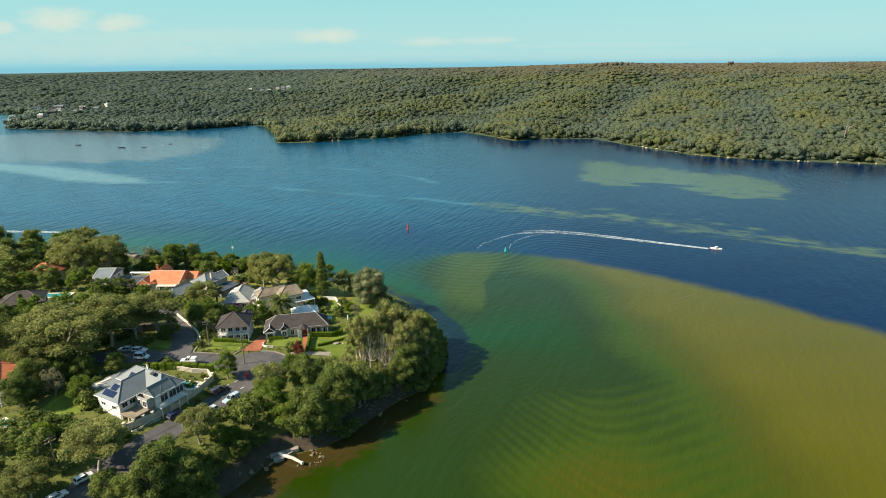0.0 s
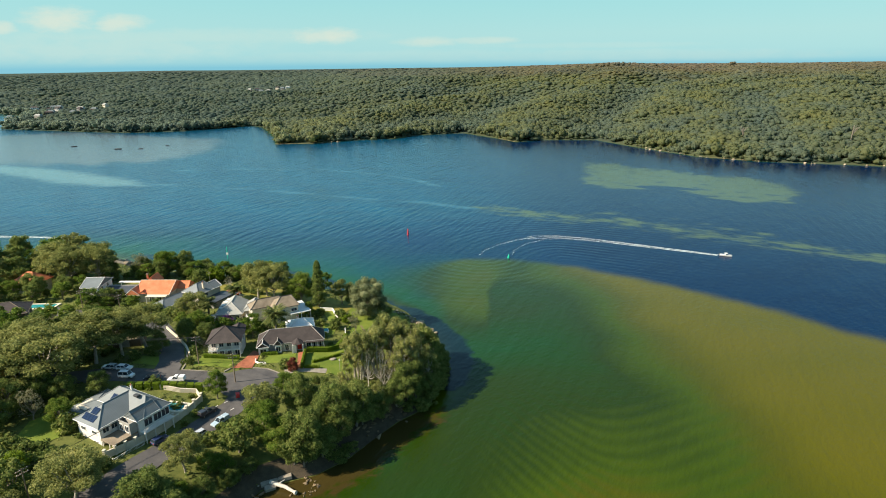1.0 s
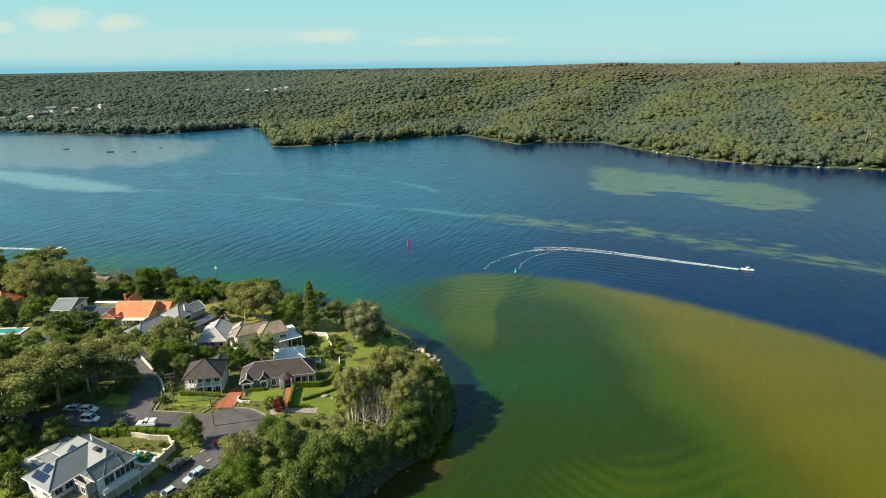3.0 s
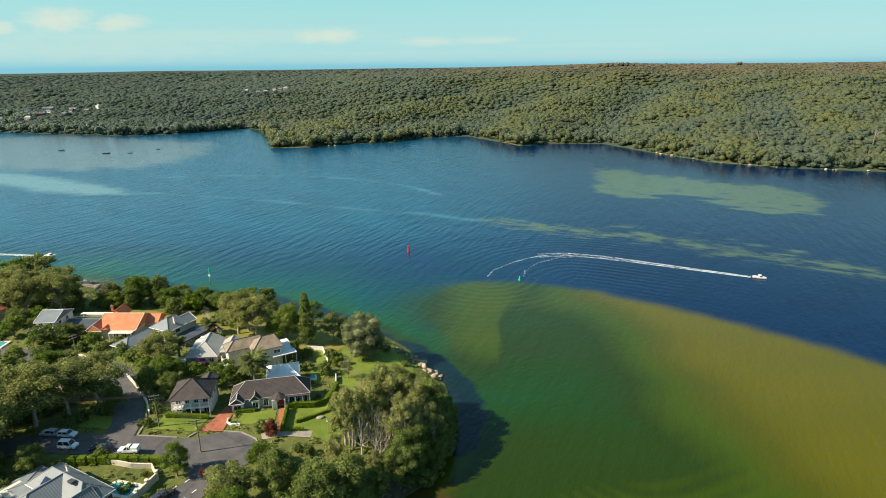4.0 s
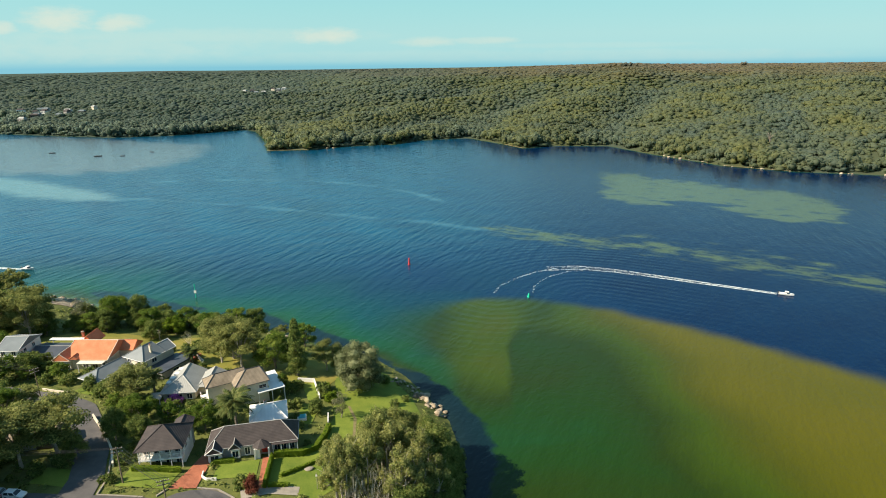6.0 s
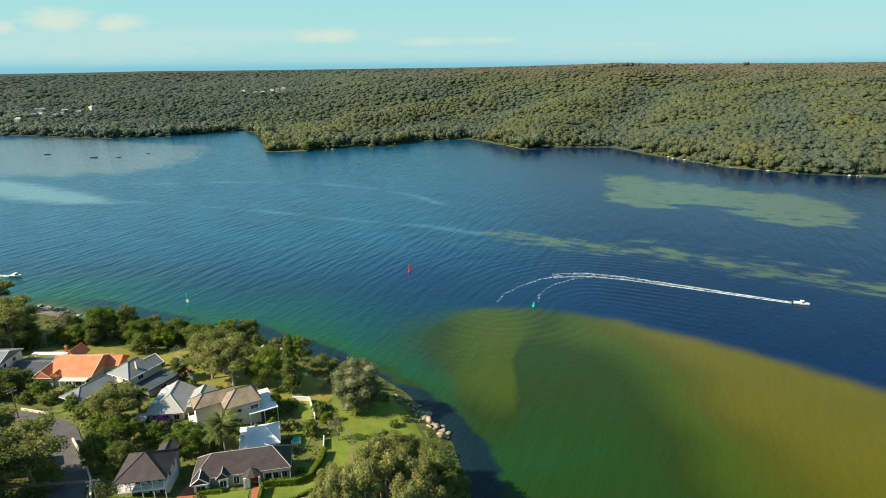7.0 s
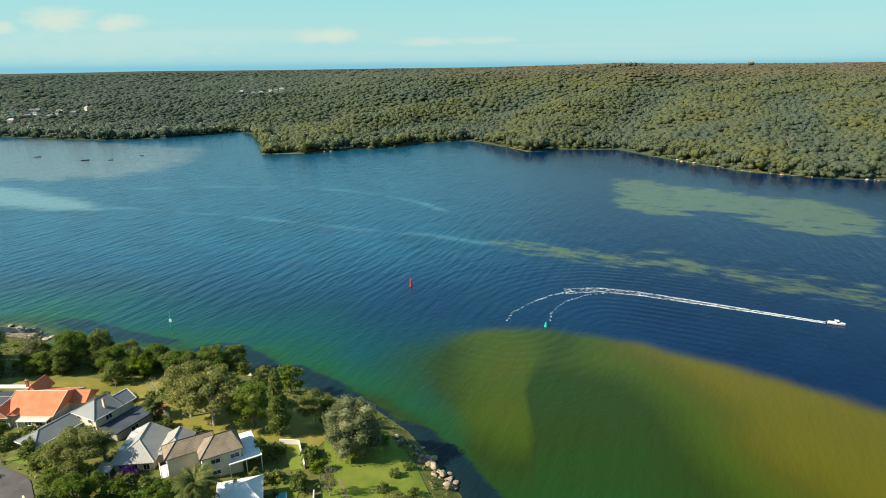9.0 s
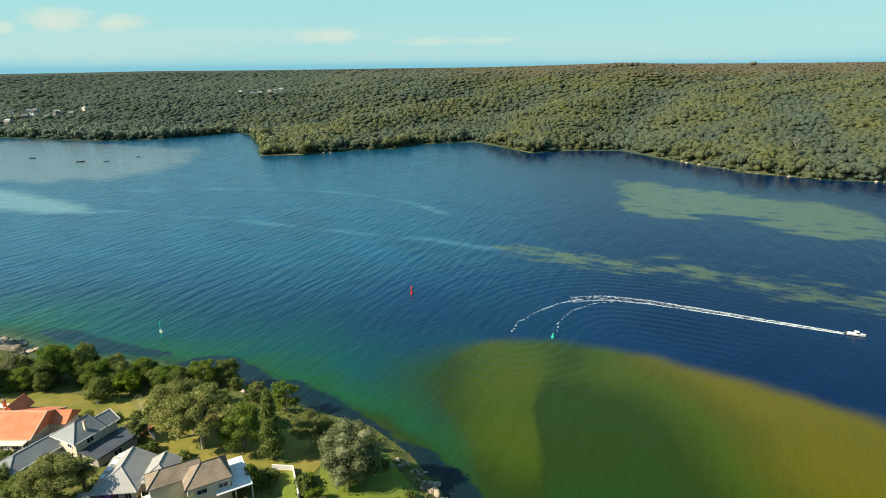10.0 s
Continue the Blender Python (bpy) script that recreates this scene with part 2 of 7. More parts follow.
RED_DOOR = surface("red_door_paint", (0.4, 0.02, 0.015), (0.55, 0.05, 0.03), 1.0, 0.5, 0.0)


def car_paint(name, tone):
    m, n, l, p = nodes_of(name)
    p.inputs["Base Color"].default_value = (*tone, 1)
    p.inputs["Roughness"].default_value, p.inputs["Coat Weight"].default_value = 0.35, 0.6
    return m


DRIFTWOOD = surface("bleached_wood", (0.42, 0.38, 0.32), (0.66, 0.6, 0.52), 1.5, 0.85, 0.02)
CAR = {"white": car_paint("white_car_paint", (0.75, 0.75, 0.74)), "blue": car_paint("navy_car_paint", (0.02, 0.035, 0.1)), "silver": car_paint("silver_car_paint", (0.42, 0.45, 0.48)), "dark": car_paint("charcoal_car_paint", (0.03, 0.03, 0.035)), "pale": car_paint("pale_blue_car_paint", (0.35, 0.45, 0.52))}


def water_material():
    """Sea water whose colour follows the depth and cover of its bed and a painted sky reflection, with wind waves, wake
    rings and a true water gloss.
    """
    m, n, l, p = nodes_of("sea_water")
    place = n.new("ShaderNodeNewGeometry").outputs["Position"]

    def told(name):
        a = n.new("ShaderNodeAttribute")
        a.attribute_name = name
        return a.outputs["Fac"]

    def turned(angle, across, along):
        t = n.new("ShaderNodeMapping")
        t.vector_type = "TEXTURE"
        t.inputs["Rotation"].default_value, t.inputs["Scale"].default_value = (0, 0, radians(angle)), (across, along, 1)
        l.new(place, t.inputs[0])
        return t.outputs[0]

    def ranged(value, a, b, c=0.0, d=1.0):
        g = n.new("ShaderNodeMapRange")
        g.interpolation_type = "SMOOTHSTEP"
        for k, v in enumerate((a, b, c, d)):
            g.inputs[k + 1].default_value = v
        l.new(value, g.inputs[0])
        return g.outputs[0]

    def mixed(factor, a, b):
        x = n.new("ShaderNodeMix")
        x.data_type = "RGBA"
        l.new(factor, x.inputs["Factor"])
        for k, v in ((6, a), (7, b)):
            if isinstance(v, tuple):
                x.inputs[k].default_value = (*v, 1)
            else:
                l.new(v, x.inputs[k])
        return x.outputs[2]

    depth = told("depth")
    drift = noise_of(n, l, 1.0, 6, 0.6, turned(20, 34, 20))
    # sand waves on the bank, seen through the water
    crests = maths(n, l, "SINE", maths(n, l, "ADD", told("dune_phase"), maths(n, l, "MULTIPLY", noise_of(n, l, 1.0, 4, 0.6, turned(0, 20, 20)), 5.0)), 0.0)
    dunes = maths(n, l, "MULTIPLY", maths(n, l, "MULTIPLY", crests, told("dune")), noise_of(n, l, 1.0, 2, 0.5, turned(0, 14, 14)))
    uneven = maths(n, l, "MULTIPLY", maths(n, l, "SUBTRACT", drift, 0.5), 0.3)
    tones = []
    for lie in (depth, maths(n, l, "ADD", told("sand"), dunes)):
        r = ramp_of(n, ((0.0, (0.15, 0.115, 0.035)), (0.05, (0.091, 0.081, 0.002)), (0.1, (0.074, 0.0725, 0.0005)), (0.15, (0.05, 0.057, 0.0005)), (0.2, (0.033, 0.057, 0.0005)), (0.26, (0.0155, 0.032, 0.0008)), (0.32, (0.0105, 0.039, 0.003)), (0.4, (0.0065, 0.059, 0.02)), (0.48, (0.0025, 0.047, 0.048)), (0.58, (0.002, 0.032, 0.055)), (0.75, (0.001, 0.0185, 0.06)), (1.0, (0.0003, 0.005, 0.03))))
        l.new(maths(n, l, "DIVIDE", maths(n, l, "ADD", lie, maths(n, l, "MULTIPLY", uneven, lie)), 10.0), r.inputs[0])
        tones.append(r.outputs[0])
    # the bright blue mixed in here is sky reflection put into the colour
    tone = mixed(told("bank"), mixed(told("clear"), tones[0], (0.003, 0.064, 0.122)), tones[1])
    # pale sand, silt and foam lines
    pale = told("pale")
    streaks = noise_of(n, l, 1.0, 7, 0.66, turned(-28, 15, 6))
    edge = ranged(maths(n, l, "ADD", pale, maths(n, l, "MULTIPLY", maths(n, l, "SUBTRACT", streaks, 0.5), maths(n, l, "MULTIPLY", pale, 3.8))), 0.35, 0.85, 0.0, 0.8)
    tone = mixed(edge, tone, (0.075, 0.11, 0.045))
    silt = told("silt")
    soft = ranged(maths(n, l, "ADD", silt, maths(n, l, "MULTIPLY", maths(n, l, "SUBTRACT", streaks, 0.5), maths(n, l, "MULTIPLY", silt, 0.7))), 0.05, 1.05, 0.0, 0.85)
    bed = ramp_of(n, ((0.0, (0.105, 0.14, 0.155)), (0.5, (0.12, 0.23, 0.25)), (1.0, (0.05, 0.15, 0.205))))
    l.new(told("silt_kind"), bed.inputs[0])
    tone = mixed(soft, tone, bed.outputs[0])
    # weed and rock on the bed near the shores; some tree shadow is painted in with the weed
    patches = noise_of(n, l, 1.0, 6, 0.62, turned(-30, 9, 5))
    tone = mixed(ranged(maths(n, l, "ADD", told("weed_shade"), maths(n, l, "MULTIPLY", maths(n, l, "SUBTRACT", patches, 0.5), 1.1)), 0.36, 0.66, 0.0, 0.9), tone, (0.0035, 0.013, 0.021))
    rocky = noise_of(n, l, 1.0, 6, 0.65, turned(30, 3.2, 2.2))
    tone = mixed(ranged(maths(n, l, "ADD", told("rubble"), maths(n, l, "MULTIPLY", maths(n, l, "SUBTRACT", rocky, 0.5), 1.6)), 0.35, 0.8, 0.0, 0.85), tone, (0.045, 0.03, 0.01))
    l.new(tone, p.inputs["Base Color"])
    p.inputs["Roughness"].default_value, p.inputs["IOR"].default_value, p.inputs["Specular IOR Level"].default_value = 0.14, 1.33, 0.36
    # wind chop, long crests in the open bay, and the rings that spread from the wakes
    small = noise_of(n, l, 1.0, 4, 0.62, turned(-35, 1.5, 3.2))
    long = noise_of(n, l, 1.0, 3, 0.5, turned(-23, 3.6, 18))
    lines = maths(n, l, "SINE", maths(n, l, "ADD", told("ring"), maths(n, l, "MULTIPLY", long, 2.0)), 0.0)
    height = maths(n, l, "ADD", maths(n, l, "ADD", maths(n, l, "MULTIPLY", small, 0.26), maths(n, l, "MULTIPLY", maths(n, l, "MULTIPLY", long, told("open")), 1.5)), maths(n, l, "MULTIPLY", maths(n, l, "MULTIPLY", lines, told("swept")), 0.055))
    b = n.new("ShaderNodeBump")
    b.inputs["Distance"].default_value, b.inputs["Strength"].default_value = 1.0, 0.6
    l.new(height, b.inputs["Height"])
    l.new(b.outputs[0], p.inputs["Normal"])
    return m


WATER = water_material()


# ---- helpers for meshes ----
def mesh_object(name, verts, faces, material, parent=None, smooth=False):
    me = bpy.data.meshes.new(name)
    if isinstance(verts, np.ndarray) and isinstance(faces, np.ndarray):
        n, sides = faces.shape
        me.vertices.add(len(verts))
        me.vertices.foreach_set("co", np.ascontiguousarray(verts, np.float32).ravel())
        me.loops.add(n * sides)
        me.loops.foreach_set("vertex_index", np.ascontiguousarray(faces, np.int32).ravel())
        me.polygons.add(n)
        me.polygons.foreach_set("loop_start", np.arange(n, dtype=np.int32) * sides)
        me.update(calc_edges=True)
    else:
        me.from_pydata([tuple(v) for v in verts], [], [tuple(int(i) for i in f) for f in faces])
    me.materials.append(material)
    if smooth:
        me.shade_smooth()
    ob = new(name, me)
    if parent:
        ob.parent = parent
    return ob


def part(name, bm, material, parent, label=""):
    """One mesh object out of a bmesh, under a thing or under a part."""
    me = bpy.data.meshes.new(name)
    bmesh.ops.recalc_face_normals(bm, faces=bm.faces[:])
    bm.to_mesh(me)
    bm.free()
    me.materials.append(material)
    ob = new(name, me)
    if parent:
        ob.parent = parent
    return tagged(ob, label)


def base(name, x, y, z, turn=0.0, label="", category="", group=""):
    ob = new(name)
    ob.matrix_basis = pose(x, y, z, 0, 0, turn)
    return tagged(ob, label, category, group)


def add_box(bm, x0, x1, y0, y1, z0, z1):
    v = [bm.verts.new(c) for c in ((x0, y0, z0), (x1, y0, z0), (x1, y1, z0), (x0, y1, z0), (x0, y0, z1), (x1, y0, z1), (x1, y1, z1), (x0, y1, z1))]
    for f in ((0, 3, 2, 1), (4, 5, 6, 7), (0, 1, 5, 4), (1, 2, 6, 5), (2, 3, 7, 6), (3, 0, 4, 7)):
        bm.faces.new([v[i] for i in f])
    return bm


def box(x0, x1, y0, y1, z0, z1, soft=0.0):
    bm = add_box(bmesh.new(), x0, x1, y0, y1, z0, z1)
    if soft:
        bmesh.ops.bevel(bm, geom=bm.edges[:], offset=soft, segments=1, affect="EDGES")
    return bm


def add_tube(bm, a, b, ra, rb, sides=7):
    a, b = Vector(a), Vector(b)
    way = (b - a).normalized()
    side = way.orthogonal().normalized()
    up = way.cross(side)
    rings = []
    for c, r in ((a, ra), (b, rb)):
        rings.append([bm.verts.new(c + side * math.cos(k * math.tau / sides) * r + up * math.sin(k * math.tau / sides) * r) for k in range(sides)])
    for k in range(sides):
        bm.faces.new((rings[0][k], rings[0][(k + 1) % sides], rings[1][(k + 1) % sides], rings[1][k]))
    bm.faces.new(rings[0][::-1])
    bm.faces.new(rings[1])
    return bm


# ---- the lie of the land ----
SHORE = np.array([(-120, 40), (-70, 88), (-49.5, 107), (-45, 114.5), (-42.2, 119.3), (-37, 122.4), (-30.7, 124.6), (-24.5, 130), (-19.5, 137.5), (-13, 146), (-6, 152), (-1, 165), (0, 180), (-3, 195),
                  (-9, 207), (-16, 219), (-26, 230), (-36, 235), (-53, 243), (-63, 250), (-75, 257), (-92, 259), (-110, 263), (-126, 267), (-134, 262), (-141, 262), (-146, 272), (-152, 280), (-165, 286),
                  (-200, 284), (-230, 281), (-300, 292), (-460, 300), (-460, -60), (-220, -60)], float)
FAR_SHORE = np.array([(-5000, 1900), (-1500, 1500), (-1000, 1330), (-800, 1200), (-745, 1060), (-715, 975), (-690, 955), (-543, 907), (-462, 885), (-386, 902), (-305, 974), (-280, 944), (-222, 800), (-204, 735), (-157, 741), (-104, 773), (-61, 782), (-33, 820), (30, 843),
                      (72, 772), (89, 736), (128, 755), (191, 750), (223, 672), (259, 603), (301, 571), (369, 549), (405, 534), (560, 500), (900, 440), (5000, 300), (5000, 6000), (-5000, 6000)], float)
SPOTS = ((-50, 160, 9.3), (-44, 165, 9.0), (-72, 162, 10.8), (-60, 147, 10.0), (-53, 142, 9.3), (-88, 148, 13.0), (-75, 146, 11.6), (-65, 124, 7.8), (-56, 135, 7.6), (-85, 117, 11.2), (-79, 118.5, 10.6), (-74, 121.5, 9.4),
         (-45, 203, 6.3), (-31, 190, 6.3), (-22, 195, 5.2), (-66, 212, 6.5), (-84, 217, 7.2), (-110, 210, 8.0), (-140, 215, 9), (-100, 180, 10.5), (-130, 150, 14))
SPOTS += ((-35, 222, 4.2), (-90, 240, 4.2), (-150, 240, 5), (-62, 104, 6.4), (-30, 165, 7.5), (-80, 100, 7), (-55, 180, 8.2), (-65, 190, 8.0), (-105, 120, 12))


def inside(x, y, outline, closed=True):
    """How far points lie inside a closed outline, in metres; outside it is negative. For an open line the plain distance, negative."""
    x, y = np.asarray(x, float), np.asarray(y, float)
    d, within = np.full(x.shape, 1e9), np.zeros(x.shape, bool)
    for i in range(len(outline) if closed else len(outline) - 1):
        a, b = outline[i], outline[(i + 1) % len(outline)]
        e = b - a
        k = np.clip(((x - a[0]) * e[0] + (y - a[1]) * e[1]) / (e @ e), 0, 1)
        d = np.minimum(d, np.hypot(x - a[0] - k * e[0], y - a[1] - k * e[1]))
        if closed:
            within ^= ((a[1] > y) != (b[1] > y)) & (x < e[0] * (y - a[1]) / (e[1] or 1e-9) + a[0])
    return np.where(within, d, -d)


def land(x, y):
    """Height of the near land."""
    x, y = np.asarray(x, float), np.asarray(y, float)
    d, weight, total = inside(x, y, SHORE), 0, 0
    for a, b, c in SPOTS:
        k = 1 / ((x - a) ** 2 + (y - b) ** 2 + 60) ** 1.6
        weight, total = weight + k, total + k * c
    h = total / weight
    return np.where(d > 0, 0.15 + (h - 0.15) * (1 - np.exp(-np.clip(d, 0, None) / 9)), np.maximum(d * 0.25, -6) + 0.15)


def ground_at(x, y):
    return float(land(np.array([x]), np.array([y]))[0])


def step(d, a, b):
    k = np.clip((d - a) / (b - a), 0, 1)
    return k * k * (3 - 2 * k)


def waves2(x, y, size, seed=0):
    """A soft two-dimensional unevenness, about -1 to 1, made of a few crossing waves."""
    rs = np.random.RandomState(seed)
    s = 0
    for k in range(7):
        a, q, ph = rs.uniform(0, 2 * math.pi), rs.uniform(0.6, 1.9) / size, rs.uniform(0, 6.3)
        s = s + np.sin((x * math.cos(a) + y * math.sin(a)) * q * 2 * math.pi + ph)
    return s / 3.2


RIDGE_SIDE = (-0.8, -0.58, -0.44, -0.3, -0.166, 0.0, 0.073, 0.155, 0.22, 0.28, 0.36, 0.57, 0.72, 0.9)
RIDGE_TOP = (64, 70, 78, 74, 72, 72, 74, 81, 85, 89, 84, 82, 84, 86)
GULLIES = ((np.array([(-300, 975), (-200, 1020), (-60, 1090), (60, 1220)], float), 17, 60), (np.array([(20, 835), (50, 930), (150, 1090)], float), 14, 48), (np.array([(191, 740), (235, 850), (330, 1000)], float), 13, 45),
           (np.array([(330, 560), (365, 690), (430, 850)], float), 11, 42), (np.array([(470, 520), (540, 690), (640, 860)], float), 12, 48), (np.array([(-110, 765), (-70, 860), (0, 960)], float), 8, 38), (np.array([(-560, 905), (-540, 1010), (-430, 1130)], float), 9, 50))


def hills(x, y):
    """Height of the bushland across the water: slopes cut by gullies that run up from the coves to a long ridge."""
    d = inside(x, y, FAR_SHORE)
    side = x / np.maximum(y, 100)
    top = np.interp(side, RIDGE_SIDE, RIDGE_TOP)
    rise = 1 - np.exp(-(np.clip(d, 0, None) / (310 + 620 * step(-side, 0.0, 0.4))) ** 1.1)
    h = top * rise + (waves2(x, y, 420, 3) * 4 * np.clip(d / 300, 0, 1) + waves2(x, y, 150, 5) * 4 * np.clip(d / 120, 0, 1)) * np.clip((900 - d) / 500, 0.1, 1)
    for line, deep, wide in GULLIES:
        h = h - deep * np.exp(-(inside(x, y, line, False) / wide) ** 2) * np.clip(d / 70, 0, 1) * np.clip((h - 2) / 14, 0, 1)
    return np.where(d > 0, 0.3 + np.maximum(h, np.minimum(d * 0.1, 2)) + 4 * step(d, 10, 45), np.maximum(d * 0.3, -8) + 0.3)


def haze_tint(x, y):
    """Share of distance haze painted into the leaf colour: the western shore, the gullies, and the land behind the
    wooded point.
    """
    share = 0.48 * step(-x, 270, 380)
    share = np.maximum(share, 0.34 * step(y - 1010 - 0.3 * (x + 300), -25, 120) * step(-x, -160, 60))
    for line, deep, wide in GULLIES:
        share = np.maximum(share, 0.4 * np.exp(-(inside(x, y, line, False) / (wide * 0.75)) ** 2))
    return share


def grid(name, xs, ys, height, material, keep=None):
    gx, gy = np.meshgrid(xs, ys)
    z = height(gx, gy)
    v = np.stack([gx.ravel(), gy.ravel(), z.ravel()], 1)
    nx, ny = len(xs), len(ys)
    i = (np.arange(ny - 1)[:, None] * nx + np.arange(nx - 1)[None, :]).ravel()
    f = np.stack([i, i + 1, i + nx + 1, i + nx], 1)
    if keep is not None:
        f = f[keep(v[f].mean(1))]
    used = np.unique(f)
    slot = np.zeros(len(v), int)
    slot[used] = np.arange(len(used))
    return mesh_object(name, v[used], slot[f], material, smooth=True), v[used]


ground, _ = grid("ground", np.concatenate([np.arange(-470, -175, 12), np.arange(-175, 12, 1.3)]), np.concatenate([np.arange(-70, 80, 10), np.arange(80, 306, 1.3)]), land, SOIL,
                 keep=lambda c: c[:, 2] > -5.5)
tagged(ground, "uneven leaf-littered soil of the wooded headland", "ground", kind="structure")

far_ground, _ = grid("hillside", np.concatenate([np.arange(-5000, -1200, 200), np.arange(-1200, 1300, 14), np.arange(1300, 5001, 200)]), np.concatenate([np.arange(420, 1650, 12), np.arange(1650, 4900, 120)]), hills, LEAF["forest"],
                     keep=lambda c: c[:, 2] > -7.5)
far_ground.data.attributes.new("tone", "FLOAT", "POINT").data.foreach_set("value", np.random.RandomState(3).uniform(0.3, 0.6, len(far_ground.data.vertices)).astype(np.float32))
far_ground.data.attributes.new("hazed", "FLOAT", "POINT").data.foreach_set("value", haze_tint(_[:, 0], _[:, 1]).astype(np.float32))
tagged(far_ground, "bush-covered sandstone hillside across the bay", "hillside", kind="structure")

# ---- the water and its bed ----
SHOAL = np.array([(-20, 255), (-16, 265), (-4, 276), (10, 282), (31, 282), (50, 275), (65, 267), (79, 257), (94, 246), (104, 237), (119, 224), (133, 208), (145, 194), (154, 184), (172, 160), (190, 125), (200, 60), (150, 0), (-200, 0), (-20, 120), (0, 180), (-4, 225)], float)
PATCH = np.array([(136, 571), (150, 563), (163, 564), (170, 540), (192, 532), (210, 506), (228, 494), (250, 488), (261, 462), (259, 440), (250, 424), (236, 404), (210, 401), (195, 409), (189, 432), (178, 441), (163, 452), (136, 449), (113, 470), (126, 510)], float)
CHANNEL = np.array([(142, 462), (180, 452), (196, 440), (168, 446)], float)
STREAK = np.array([(30, 390), (43, 377), (67, 367), (100, 352), (128, 334), (150, 318), (185, 294), (214, 270), (260, 240)], float)
OUTER_STREAK = np.array([(84, 371), (110, 371), (139, 359), (157, 340), (180, 320)], float)
FLATS = np.array([(-660, 850), (-560, 905), (-420, 850), (-300, 800), (-268, 735), (-267, 660), (-285, 606), (-340, 590), (-410, 590), (-470, 606), (-700, 640)], float)
BAR = np.array([(-700, 640), (-443, 592), (-358, 560), (-262, 502), (-243, 478), (-272, 478), (-312, 490), (-410, 546), (-700, 590)], float)
SLICKS = ((np.array([(-250, 489), (-186, 471), (-128, 451), (-93, 437), (-53, 420), (-14, 407), (21, 388)], float), 3.4), (np.array([(-279, 545), (-201, 555), (-124, 551), (-67, 528), (-24, 494), (-4, 464)], float), 3.6))
WAKE = np.array([(18, 288), (24, 300), (34, 311), (46, 318), (60, 320), (76, 315), (100, 303), (120, 292.5), (136, 284)], float)
SHALLOWS = np.array([(-150, 283), (-147, 275), (-130, 272), (-123, 266), (-103, 261), (-88, 260), (-80, 258), (-92, 266), (-104, 271), (-125, 274), (-138, 281)], float)
# first bed's east end and the second bed: weed plus painted tree shadow
WEED_SHADE_BEDS = (np.array([(-94, 267), (-87, 272), (-83, 273), (-74, 270), (-66, 264), (-58, 256), (-50, 256), (-41, 247), (-32, 240), (-27, 234), (-19, 226), (-8, 219), (-5, 213), (-12, 208), (-16, 217), (-24, 227), (-35, 234), (-49, 243), (-57, 249), (-70, 255), (-79, 261), (-88, 263)], float),
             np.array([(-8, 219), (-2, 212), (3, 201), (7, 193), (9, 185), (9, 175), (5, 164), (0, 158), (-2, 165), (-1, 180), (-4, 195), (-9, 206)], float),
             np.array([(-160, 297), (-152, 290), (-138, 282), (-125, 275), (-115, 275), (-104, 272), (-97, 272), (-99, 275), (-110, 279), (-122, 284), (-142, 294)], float))


